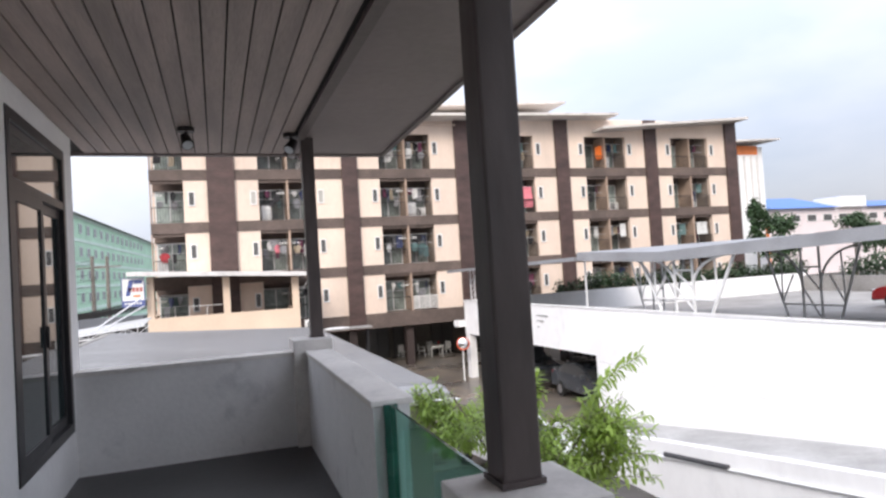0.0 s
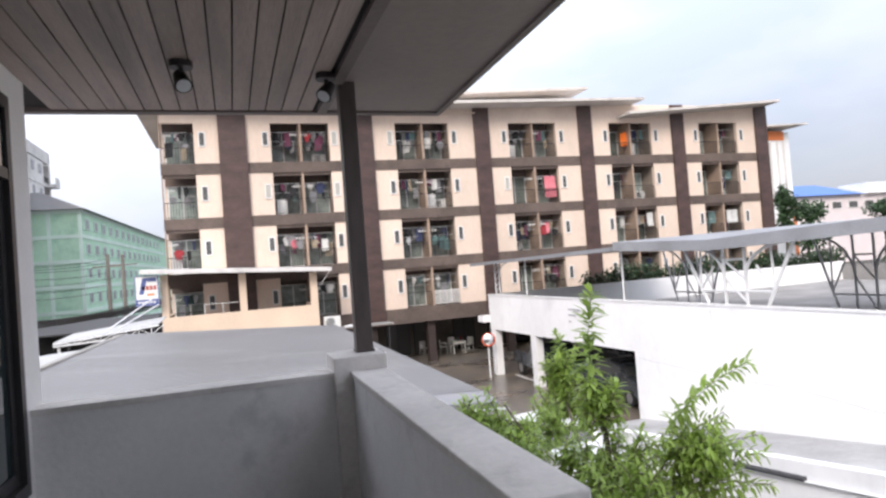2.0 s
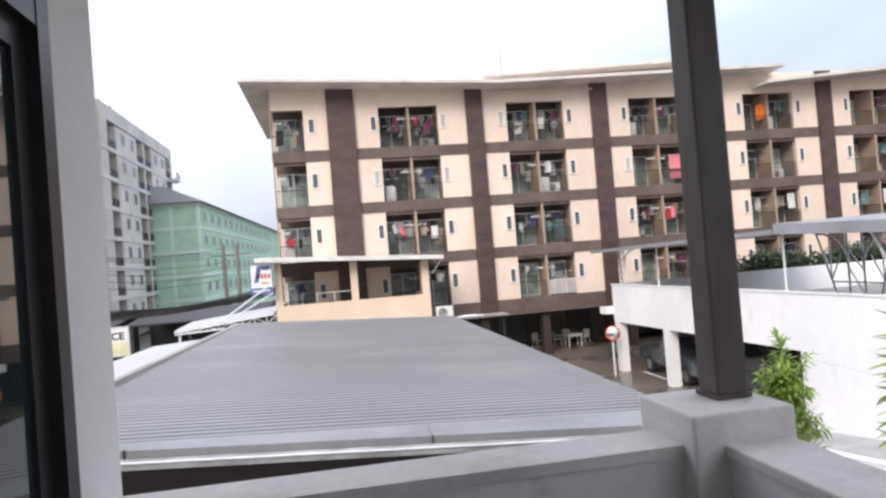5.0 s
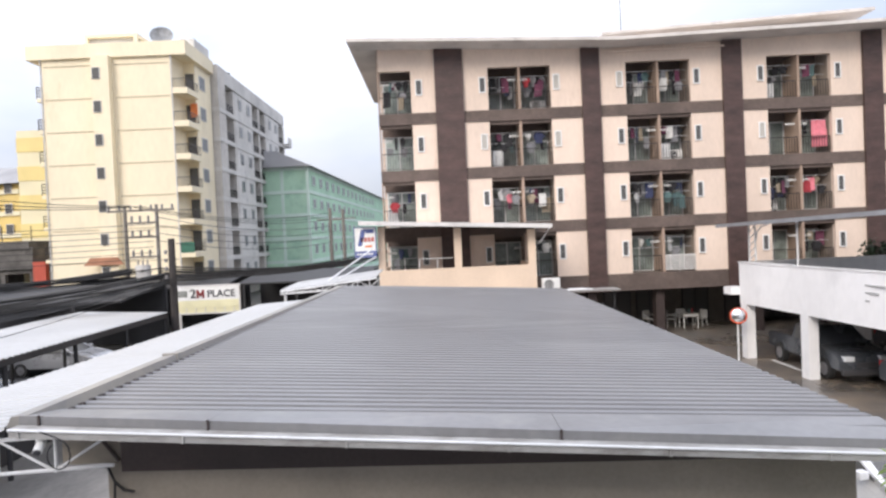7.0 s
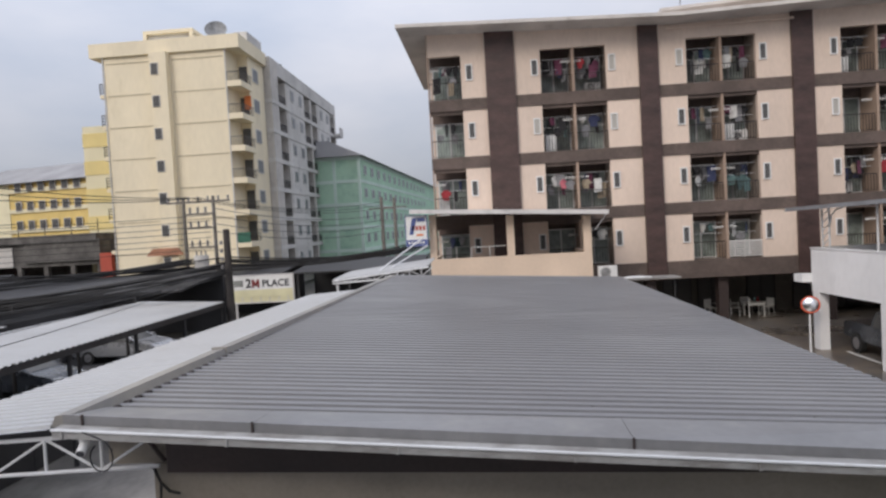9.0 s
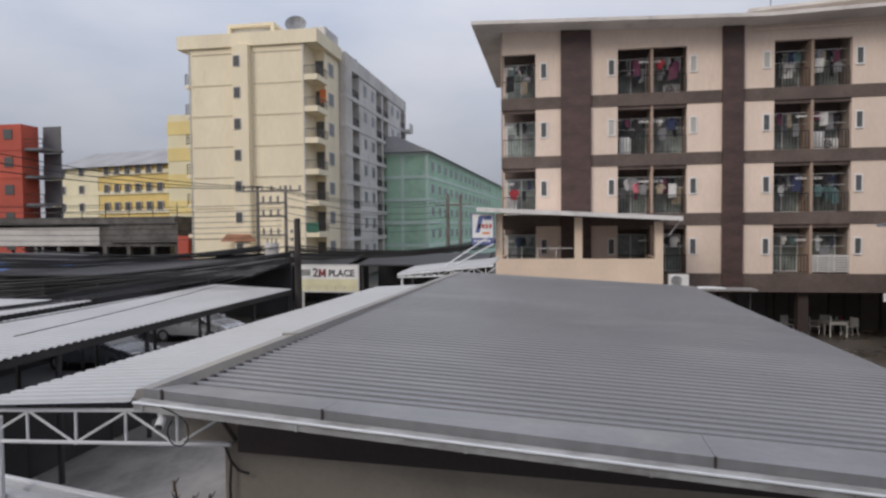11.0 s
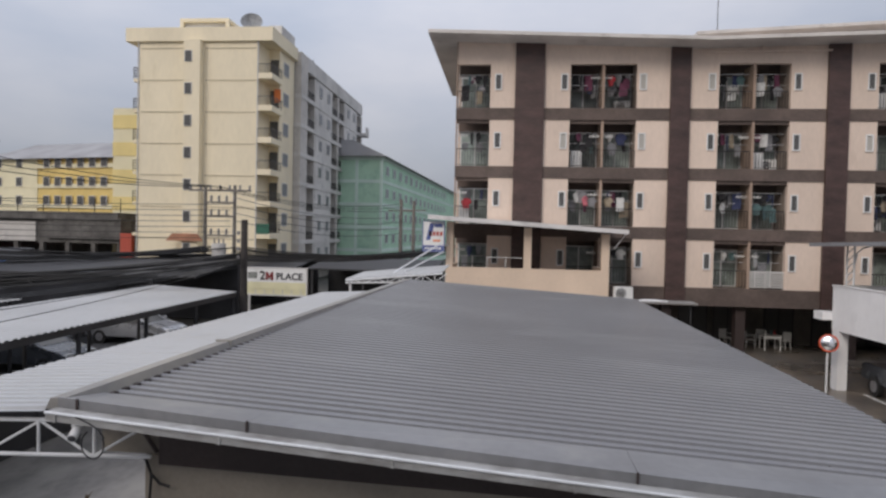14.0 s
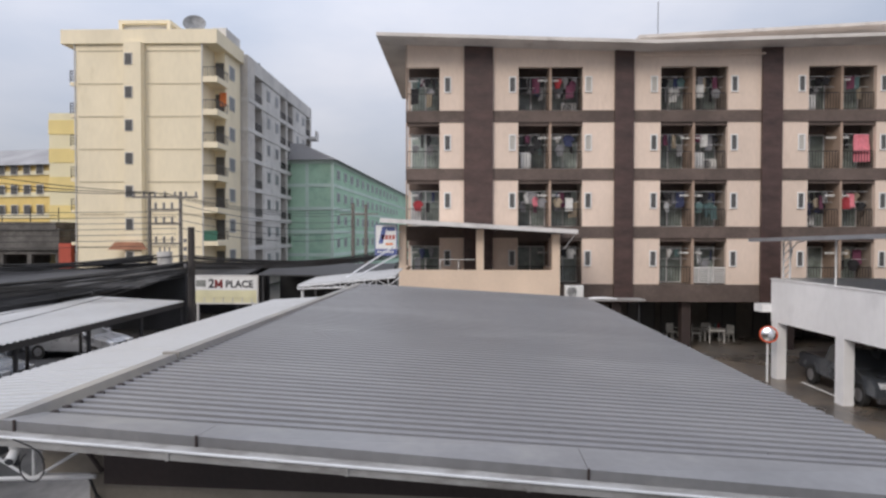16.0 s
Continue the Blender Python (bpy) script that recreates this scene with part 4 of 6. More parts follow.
tagged(part("trim_side_fascia", eave_strip(-0.04, 0.0, CEIL_Z - 0.012, CEIL_Z + 0.16), EAVE), "dark eave fascia board", "fascia", kind="structure")
tagged(part("roof", boxes((-9, 0.0, -6.2, 4.76, CEIL_Z + 0.165, CEIL_Z + 0.3)), OLDROOF), "thin roof of the house", "roof", kind="structure")


def spot(x, y, turn):
    s = thing("ceiling_spotlight", "small dark swivelling ceiling spotlight, switched off", "spotlight", group="ceiling spotlights", at=pose(x, y, CEIL_Z))
    bm = bmesh.new()
    rod(bm, (x, y, CEIL_Z - 0.03), (x, y, CEIL_Z), 0.055, 20)
    part("base", bm, LAMPMETAL, s)
    part("stem", rods([((x, y, CEIL_Z - 0.08), (x, y, CEIL_Z - 0.03))], 0.012, 8), LAMPMETAL, s)
    d = Vector((0.5 * math.sin(turn), -0.5 * math.cos(turn), -0.55)).normalized()
    c = Vector((x, y, CEIL_Z - 0.09))
    bm = bmesh.new()
    rod(bm, c - d * 0.05, c + d * 0.045, 0.03, 16, 0.042)
    part("lamp_head", bm, LAMPMETAL, s, smooth=False)
    bm = bmesh.new()
    rod(bm, c + d * 0.046, c + d * 0.05, 0.034, 16)
    part("lens", bm, LIGHTGLASS, s)


spot(-1.18, 3.78, 0.3)
spot(-0.47, 3.92, -0.8)

# tall window in the house wall
win = thing("window_1", "tall dark aluminium window with a transom light", "window", kind="structure", at=pose(WX, 3.3, 4.70))
fr = part("window_frame", boxes((WX - 0.06, WX + 0.008, 2.72, 2.775, 4.70, 6.52), (WX - 0.06, WX + 0.008, 3.875, 3.93, 4.70, 6.52), (WX - 0.06, WX + 0.008, 2.775, 3.875, 4.70, 4.76), (WX - 0.06, WX + 0.008, 2.775, 3.875, 6.46, 6.52), (WX - 0.06, WX + 0.006, 2.775, 3.875, 6.13, 6.18)), ALU, win)
for y0, y1, dx in ((2.775, 3.36, 0.0), (3.30, 3.875, -0.025)):
    part("sash", boxes((WX - 0.02 + dx, WX + 0.005 + dx, y0, y0 + 0.055, 4.76, 6.13), (WX - 0.02 + dx, WX + 0.005 + dx, y1 - 0.055, y1, 4.76, 6.13), (WX - 0.02 + dx, WX + 0.005 + dx, y0 + 0.055, y1 - 0.055, 4.76, 4.82), (WX - 0.02 + dx, WX + 0.005 + dx, y0 + 0.055, y1 - 0.055, 6.07, 6.13)), ALU, win)
    part("pane", boxes((WX - 0.012 + dx, WX - 0.004 + dx, y0 + 0.055, y1 - 0.055, 4.82, 6.07)), HOUSEGLASS, win)
part("pane", boxes((WX - 0.012, WX - 0.004, 2.775, 3.875, 6.18, 6.46)), HOUSEGLASS, win)
part("handle", boxes((WX + 0.005, WX + 0.02, 3.32, 3.335, 5.3, 5.42), bevel=0.003), ALU, win)


# ---- tree beside the terrace ----
rt = random.Random(21)


def leaf_into(verts, faces, p, d, up, length, width):
    d = d.normalized()
    s = d.cross(up)
    if s.length < 1e-3:
        s = d.orthogonal()
    s.normalize()
    u = s.cross(d)
    i = len(verts)
    verts += [p, p + d * length * 0.35 + s * width + u * width * 0.35, p + d * length * 0.35 - s * width + u * width * 0.35, p + d * length * 0.38,
              p + d * length * 0.75 + s * width * 0.7 - u * length * 0.05, p + d * length * 0.75 - s * width * 0.7 - u * length * 0.05, p + d * length * 0.77 - u * length * 0.08, p + d * length - u * length * 0.16]
    faces += [(i, i + 1, i + 3), (i, i + 3, i + 2), (i + 1, i + 4, i + 6, i + 3), (i + 3, i + 6, i + 5, i + 2), (i + 4, i + 7, i + 6), (i + 6, i + 7, i + 5)]


def shoot(verts, faces, twigs, a, b, count, length, rng2, droop=0.25):
    """A leafy shoot from a to b: a thin stem with leaves set round it."""
    a, b = Vector(a), Vector(b)
    bend = Vector((rng2.uniform(-0.1, 0.1), rng2.uniform(-0.1, 0.1), 0.06))
    pts = [a.lerp(b, s) + bend * math.sin(s * math.pi) for s in np.linspace(0, 1, 7)]
    twigs.append(pts)
    for k in range(count):
        s = 0.12 + 0.88 * (k + 0.5) / count
        q = s * 6
        i = min(5, int(q))
        p = pts[i].lerp(pts[i + 1], q - i)
        d = (pts[i + 1] - pts[i]).normalized()
        o = d.orthogonal().normalized()
        o.rotate(Matrix.Rotation(k * 2.4 + rng2.uniform(-0.4, 0.4), 3, d))
        way = o * 0.85 + d * (0.35 + 0.5 * s) + Vector((0, 0, -droop * rng2.random()))
        ln = length * rng2.uniform(0.7, 1.15) * (1 - 0.25 * s)
        leaf_into(verts, faces, p, way, Vector((0, 0, 1)), ln, ln * 0.16)


tree = thing("tree", "young broad tree with long bright green leaves beside the terrace", "tree", at=pose(2.6, 6.2, 0))
tv, tf, twigs = [], [], []
limbs = [[(2.6, 6.2, 0.0), (2.58, 6.18, 1.6), (2.52, 6.2, 3.0), (2.4, 6.1, 4.0)],
         [(2.58, 6.18, 2.0), (3.0, 7.5, 2.9), (3.4, 8.75, 3.6)],
         [(2.55, 6.2, 2.4), (2.9, 6.1, 3.2), (3.25, 5.95, 3.75)],
         [(2.56, 6.2, 2.4), (2.1, 6.8, 3.3), (1.9, 7.4, 3.9)]]
radii = [0.06, 0.035, 0.03, 0.03]
bm = bmesh.new()
for pts, r in zip(limbs, radii):
    n = len(pts) - 1
    for k in range(n):
        rod(bm, pts[k], pts[k + 1], r * (1 - 0.6 * k / n), 8, r * (1 - 0.6 * (k + 1) / n))
part("trunk", bm, BARK, tree)
shoot(tv, tf, twigs, (2.38, 6.1, 3.8), (2.33, 6.03, 5.2), 120, 0.25, rt, 0.9)
shoot(tv, tf, twigs, (2.38, 6.1, 3.7), (2.2, 6.0, 4.35), 30, 0.2, rt, 0.9)
shoot(tv, tf, twigs, (2.38, 6.1, 3.7), (2.5, 5.95, 4.3), 30, 0.2, rt, 0.9)
shoot(tv, tf, twigs, (3.1, 6.1, 3.65), (3.4, 5.2, 4.5), 90, 0.2, rt, 0.9)
shoot(tv, tf, twigs, (3.4, 8.75, 3.4), (3.35, 8.73, 4.46), 90, 0.2, rt, 0.7)
for k in range(9):
    w = k * 0.7
    shoot(tv, tf, twigs, (3.4, 8.75, 3.3 + 0.06 * k), (3.37 + 0.28 * math.cos(w), 8.7 + 0.3 * math.sin(w), 3.8 + 0.06 * k), 34, 0.14, rt, 0.7)
for k in range(7):
    w = k * 0.9
    shoot(tv, tf, twigs, (2.0, 7.4, 3.4), (1.55 + 0.2 * math.cos(w), 7.55 + 0.25 * math.sin(w), 3.7 + 0.075 * k), 26, 0.14, rt, 0.6)
RIGHT = Vector((0.5, 0.7, -0.1))
for a, b in (((2.6, 5.3, 3.4), (2.8, 4.37, 3.98)), ((2.7, 5.2, 3.2), (2.85, 4.3, 3.55)), ((2.6, 5.4, 3.5), (2.8, 4.75, 4.1)), ((2.7, 5.3, 3.0), (2.95, 4.4, 3.25)), ((2.7, 5.0, 3.5), (3.0, 4.5, 3.75))):
    for k in range(2):
        j = Vector((rt.uniform(-0.2, 0.2), rt.uniform(-0.1, 0.15), rt.uniform(-0.12, 0.1)))
        shoot(tv, tf, twigs, Vector(a) + RIGHT, Vector(b) + j * k + RIGHT, 30, 0.16, rt, 0.7)
CLUMPS = [((3.35, 8.7, 3.4), (0.45, 0.5, 0.45), 20), ((2.7, 7.9, 3.5), (0.45, 0.5, 0.45), 14), ((1.9, 7.4, 3.5), (0.5, 0.5, 0.45), 22), ((2.45, 6.0, 3.5), (0.5, 0.55, 0.45), 24), ((2.3, 6.5, 3.4), (0.4, 0.4, 0.4), 14), ((1.75, 6.8, 3.5), (0.4, 0.5, 0.35), 16),
          ((3.2, 5.8, 3.4), (0.5, 0.5, 0.4), 22), ((2.2, 5.5, 3.2), (0.6, 0.7, 0.5), 20), ((3.0, 6.0, 3.1), (0.5, 0.9, 0.5), 18), ((3.35, 8.7, 3.9), (0.27, 0.3, 0.4), 18), ((2.33, 6.05, 4.1), (0.26, 0.26, 0.3), 10), ((1.6, 7.5, 3.75), (0.32, 0.35, 0.3), 14), ((3.2, 5.7, 3.7), (0.45, 0.45, 0.25), 12)]
for c, r, n in CLUMPS:
    for k in range(int(n * 3.0)):
        v = Vector((rt.gauss(0, 1), rt.gauss(0, 1), rt.gauss(0, 1))).normalized() * rt.random() ** 0.4
        tip = Vector((c[0] + v.x * r[0], c[1] + v.y * r[1], c[2] + v.z * r[2]))
        base = Vector(c).lerp(tip, 0.35) + Vector((0, 0, -0.15))
        shoot(tv, tf, twigs, base, tip, 13, 0.14, rt, 0.6)
me = bpy.data.meshes.new("leaves")
me.from_pydata([tuple(v) for v in tv], [], tf)
me.materials.append(LEAF)
lv = new("leaves", me)
under(lv, tree)
tagged(lv, "long pointed bright green leaves", kind="stuff")
bm = bmesh.new()
for pts in twigs:
    for a, b in zip(pts[:-1:2], pts[2::2]):
        rod(bm, a, b, 0.004, 4)
tagged(part("twig", bm, BARK, tree), kind="stuff")


# ---- far buildings ----
def local(th):
    """Pieces of a turned building are drawn in its own frame and moved along with it."""
    base = th.matrix_basis.copy()

    def put(name, bm, material, parent=None, label=""):
        bm.transform(base)
        return part(name, bm, material, parent or th, label)

    return put


# pale yellow tower with the grey block behind it
tower = thing("apartment_tower", "pale yellow eight-storey apartment tower with corner balconies", "building", at=pose(-22.35, 58, 0))
put = local(tower)
put("wall", boxes((-12.1, -1.05, 0, 6.5, 0, 21.9), (-1.05, -0.1, 2.6, 6.5, 0, 21.9)), TOWER)
put("parapet", boxes((-13.25, 0.25, -0.25, 6.5, 21.9, 23.1)), TOWER)
put("stair_bay", boxes((-7.6, -6.1, -0.7, 0, 0, 21.95)), TOWER)
put("roof_house", boxes((-9.0, -4.9, 2, 5, 23.1, 24.2)), GREYRENDER)
put("roof_house_slab", boxes((-9.2, -4.6, 1.6, 5.4, 24.2, 24.5)), TOWER)
put("roof_house_post", boxes((-9.2, -8.9, 1.6, 1.9, 23.1, 24.2)), TOWER)
put("roof_house_post", boxes((-4.9, -4.6, 1.6, 1.9, 23.1, 24.2)), TOWER)
put("roof_house", boxes((-1.2, 0.0, 2.6, 6.2, 23.1, 24.1)), GREYRENDER)
put("downpipe", rods([((-12.15, -0.08, 0), (-12.15, -0.08, 21.9))], 0.06, 6), GREYRENDER)
put("downpipe", rods([((-1.1, -0.08, 0), (-1.1, -0.08, 21.9))], 0.06, 6), GREYRENDER)
for k in range(8):
    z = 1.67 + 2.8 * k
    put("render_joint", boxes((-11.9, -7.7, -0.03, 0, z, z + 0.1)), TOWERLINE)
    put("render_joint", boxes((-5.9, -1.3, -0.03, 0, z, z + 0.1)), TOWERLINE)
    if not k:
        continue
    zw = 0.42 + 2.8 * k
    f = put("window", boxes((-7.5, -6.8, -0.75, -0.7, zw - 0.05, zw + 0.95)), GREYRENDER)
    put("pane", boxes((-7.43, -6.87, -0.78, -0.75, zw, zw + 0.9)), PANE, f)
    zb = -0.65 + 2.8 * k
    # corner balcony on the east side
    put("balcony", boxes((-1.05, 0.2, -0.1, 2.6, zb - 0.3, zb), (-1.05, 0.2, -0.1, -0.02, zb, zb + 0.2), (0.12, 0.2, -0.02, 2.6, zb, zb + 0.2)), TOWER)
    rows = [(-1.05, 0.2, -0.08, -0.04, zb + 0.95, zb + 1.0), (0.15, 0.19, -0.08, 2.6, zb + 0.95, zb + 1.0)]
    rows += [(x, x + 0.03, -0.07, -0.05, zb + 0.2, zb + 0.95) for x in np.arange(-1.05, 0.2, 0.2)]
    rows += [(0.16, 0.18, y, y + 0.03, zb + 0.2, zb + 0.95) for y in np.arange(0, 2.6, 0.2)]
    put("railing", boxes(*rows), LAMPMETAL)
    if k == 2:
        put("railing_screen", boxes((-1.0, 0.14, -0.12, -0.1, zb + 0.1, zb + 1.0)), mat("green_screen_cloth", (0.05, 0.16, 0.11), 0.8, scale=2))
    if k == 6:
        put("balcony_blind", boxes((-0.5, 0.1, 2.3, 2.36, zb + 0.9, zb + 2.1)), ORANGE)
    put("balcony_door", boxes((-0.95, -0.2, 2.54, 2.6, zb, zb + 2.0)), PANE)
    f = put("window", boxes((-0.1, -0.05, 3.5, 4.9, zb + 0.85, zb + 2.1)), GREYRENDER)
    put("pane", boxes((-0.05, -0.03, 3.6, 4.8, zb + 0.93, zb + 2.02)), FARPANE, f)
    # balconies on the west side
    put("balcony", boxes((-13.25, -12.1, 1.0, 4.0, zb - 0.3, zb)), TOWER)
    rows = [(-13.25, -12.1, 0.98, 1.02, zb + h, zb + h + 0.05) for h in (0.2, 0.45, 0.7, 0.95)] + [(-13.25, -13.21, 1.0, 4.0, zb + h, zb + h + 0.05) for h in (0.2, 0.45, 0.7, 0.95)] + [(-13.25, -13.2, 0.98, 1.03, zb, zb + 1.0)]
    put("railing", boxes(*rows), LAMPMETAL)
put("entrance_canopy", hexa(bmesh.new(), [(-8.9, -1.0, 4.3), (-5.6, -1.0, 4.3), (-5.6, -0.7, 4.3), (-8.9, -0.7, 4.3), (-8.3, -1.0, 4.95), (-6.1, -1.0, 4.95), (-6.1, -0.7, 4.95), (-8.3, -0.7, 4.95)]), mat("faded_red_tiles", (0.42, 0.20, 0.12), 0.7, scale=1, vary=0.15))

dish = thing("satellite_dish", "large grey mesh satellite dish on the tower roof", "satellite dish", at=pose(-24.5, 59.0, 23.1))
bm = bmesh.new()
bmesh.ops.create_uvsphere(bm, u_segments=20, v_segments=12, radius=1.1)
bmesh.ops.delete(bm, geom=[v for v in bm.verts if v.co.z > -0.35], context="VERTS")
for v in bm.verts:
    v.co.z = (v.co.z + 1.1) * 0.7
bm.transform(pose(-24.5, 59.0, 23.7, 62, 0, 15))
o = part("reflector", bm, DISHMESH, dish)
o.modifiers.new("thickness", "SOLIDIFY").thickness = 0.04
part("mast", rods([((-24.5, 59.2, 23.1), (-24.5, 59.1, 23.7))], 0.07, 8), LAMPMETAL, dish)
part("feed_arm", rods([((-24.5, 59.0, 23.7), (-24.75, 58.2, 24.3))], 0.03, 6), DISHMESH, dish)

greyb = thing("apartment_block", "light grey eight-storey block with rows of open balconies", "building", at=pose(-21.8, 64.7, 0))
put = local(greyb)
# darker copy of the grey render: shade by the balconies mixed into the colour
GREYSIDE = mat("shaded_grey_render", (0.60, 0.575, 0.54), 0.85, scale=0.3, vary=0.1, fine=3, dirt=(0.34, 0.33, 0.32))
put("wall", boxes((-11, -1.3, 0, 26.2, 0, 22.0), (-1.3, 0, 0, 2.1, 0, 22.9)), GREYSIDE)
put("parapet", boxes((-11, 0, 2.1, 26.2, 21.5, 22.9)), GREYRENDER)
put("roof_tank", rods([((-1.5, 7, 22.9), (-1.5, 7, 23.9))], 0.5, 12), LAMPMETAL)
for k in range(7):
    zs = 18.85 - 2.87 * k
    top = min(21.5, zs + 2.47)
    put("floor_slab", boxes((-1.3, 0.06, -0.05, 26.2, zs - 0.4, zs)), GREYRENDER)
    put("end_balcony", boxes((0.06, 1.0, 24.4, 26.2, zs - 0.4, zs), (0.92, 1.0, 24.4, 26.2, zs, zs + 0.8)), GREYRENDER)
    for j, what in enumerate("BWWBBWWB"):
        y = 2.1 + j * 3.0
        if what == "W":
            put("wall_panel", boxes((-1.3, 0, y, y + 3.0, zs, top)), GREYRENDER)
            f = put("window", boxes((0, 0.05, y + 0.9, y + 2.0, zs + 0.85, zs + 2.05)), GREYRENDER)
            put("pane", boxes((0.05, 0.07, y + 0.98, y + 1.92, zs + 0.92, zs + 1.98)), FARPANE, f)
        else:
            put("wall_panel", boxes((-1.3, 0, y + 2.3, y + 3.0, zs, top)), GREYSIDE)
            put("balcony_door", boxes((-1.3, -1.24, y + 0.3, y + 1.9, zs, zs + 2.0)), FARPANE)
            put("railing", boxes((-0.06, -0.02, y, y + 2.3, zs + 0.8, zs + 0.86), (-0.06, -0.02, y, y + 2.3, zs + 0.12, zs + 0.16), *[(-0.05, -0.03, y + q, y + q + 0.05, zs + 0.16, zs + 0.8) for q in np.arange(0.05, 2.3, 0.16)]), LAMPMETAL)

yel2 = thing("yellow_block", "lemon and yellow block with corner balconies", "building", at=pose(-37.9, 66, 0))
put = local(yel2)
put("wall", boxes((-4.2, 2.6, 0, 12, 0, 17.6)), PALEYELLOW)
for k in range(6):
    put("wall_band", boxes((-4.24, -1.6, -0.05, 0, 1.5 + 2.8 * k, 2.9 + 2.8 * k)), BANDYELLOW)
    put("wall_band", boxes((-1.2, 1.6, -0.05, 0, 1.5 + 2.8 * k, 2.9 + 2.8 * k)), BANDYELLOW)

# mint green long block
gb = thing("green_block", "long mint green five-storey block with pale bands", "building", at=pose(-16.6, 80, 0, 0, 0, -2.5))
put = local(gb)
put("wall", boxes((-9, 0, 0, 80, 0, 14.6)), GREEN)
for k in range(6):
    put("floor_band", boxes((-9.05, 0.06, -0.06, 80, 0.2 + 2.8 * k, 0.6 + 2.8 * k)), GREENPALE)
for x in (-9.06, -3.4, -0.3):
    put("pier", boxes((x, x + 0.36, -0.08, 0, 0, 14.6)), GREENPALE)
bm = bmesh.new()
hexa(bm, [(-9.6, -0.7, 14.6), (0.6, -0.7, 14.6), (0.6, 80, 14.6), (-9.6, 80, 14.6), (-5.2, -0.2, 16.6), (-3.8, -0.2, 16.6), (-3.8, 80, 16.6), (-5.2, 80, 16.6)])
put("roof", bm, OLDROOF)
for k in range(5):
    for j in range(14):
        y = 1.5 + j * 3.9
        z = 1.2 + 2.8 * k
        f = put("window", boxes((0, 0.1, y, y + 1.6, z, z + 1.25)), GREENPALE)
        put("pane", boxes((0.1, 0.12, y + 0.12, y + 1.48, z + 0.1, z + 1.15)), FARPANE, f)

# low yellow block, red block and the old concrete frame building
yl = thing("yellow_lowrise", "long yellow low-rise with pale bands under a grey roof", "building", at=pose(-76.5, 100, 0, 0, 0, -12))
put = local(yl)
put("wall", boxes((-12, 14.5, 0, 14, 0, 16.0)), YELLOW)
put("corner_wall", boxes((-12.1, -1.0, -0.15, 0, 0, 16.0)), PALEYELLOW)
for z in (5.2, 8.4, 11.6, 14.8):
    put("floor_band", boxes((-12.2, 14.6, -0.2, -0.15, z - 0.3, z + 0.35)), PALEYELLOW)
for j in range(8):
    for k in range(5):
        z = 3.0 + 3.0 * k - 0.4
        if j < 2:
            x = -10 + j * 4.5
        else:
            x = 0.4 + (j - 2) * 2.35
        f = put("window", boxes((x, x + 1.3, -0.28, -0.2, z, z + 1.5)), GREYRENDER)
        put("pane", boxes((x + 0.1, x + 1.2, -0.31, -0.28, z + 0.1, z + 1.4)), PANE, f)
bm = bmesh.new()
hexa(bm, [(-13, -1, 16.0), (15.4, -1, 16.0), (15.4, 15, 16.0), (-13, 15, 16.0), (-9, 6.5, 19.4), (13.5, 6.5, 19.4), (13.5, 8, 19.4), (-9, 8, 19.4)])
put("roof", bm, OLDROOF)

rb2 = thing("red_block", "brick red block with grey side balconies", "building", at=pose(-60, 60, 0))
put = local(rb2)
put("wall", boxes((-12, 5.6, 0, 2.2, 0, 16.2)), RED)
for k in range(5):
    z = 2.6 + 2.8 * k
    put("balcony", boxes((5.6, 7.8, 0.3, 3, z - 0.25, z), (5.6, 7.6, 2.8, 3.0, z, z + 2.5)), mat('red_block_grey', (0.16, 0.16, 0.17), 0.85, scale=0.4))
    put("railing", boxes((5.6, 7.8, 0.3, 0.34, z + 0.85, z + 0.92), (5.6, 7.8, 0.3, 0.34, z + 0.4, z + 0.45), (7.75, 7.8, 0.3, 0.34, z, z + 0.9)), LAMPMETAL)
    put("floor_band", boxes((-12.1, 5.62, -0.06, 0, z - 0.25, z + 0.0)), RED)
    put("window", boxes((3.6, 4.6, -0.07, 0, z + 0.9, z + 1.9)), PANE)

old = thing("concrete_frame_building", "weathered open concrete frame building with rusty starter bars", "building", at=pose(-47, 60, 0))
put = local(old)
put("upper_wall", boxes((-12, 9.8, 0, 8, 3.8, 6.0)), DARKCONC)
put("wall_infill", boxes((-12, 1.2, -0.12, 0, 3.9, 5.7)), GREYSIDE)
put("wall_infill", boxes((2.5, 9.8, -0.25, 0, 4.2, 6.2)), DARKCONC)
put("roof_slab", boxes((-12, 9.6, -0.4, 8.3, 6.0, 6.7)), DARKCONC)
put("rear_wall", boxes((-12, 9.6, 7.5, 8, 0, 5.6)), DARKCONC)
for x in np.arange(-11.5, 9.8, 2.6):
    put("column", boxes((x, x + 0.4, 0, 0.4, 0, 3.8)), DARKCONC)
    put("starter_bar", rods([((x + 0.2, 0.2, 6.7), (x + 0.2, 0.2, 8.0))], 0.04, 5), LAMPMETAL)
put("top_rail", rods([((-12, 0.2, 7.2), (9.5, 0.2, 7.3)), ((-12, 0.2, 7.8), (2, 0.2, 7.9))], 0.035, 5), LAMPMETAL)
put("end_panel", boxes((9.8, 10.9, -0.3, 0.2, 1.5, 4.8)), RED)

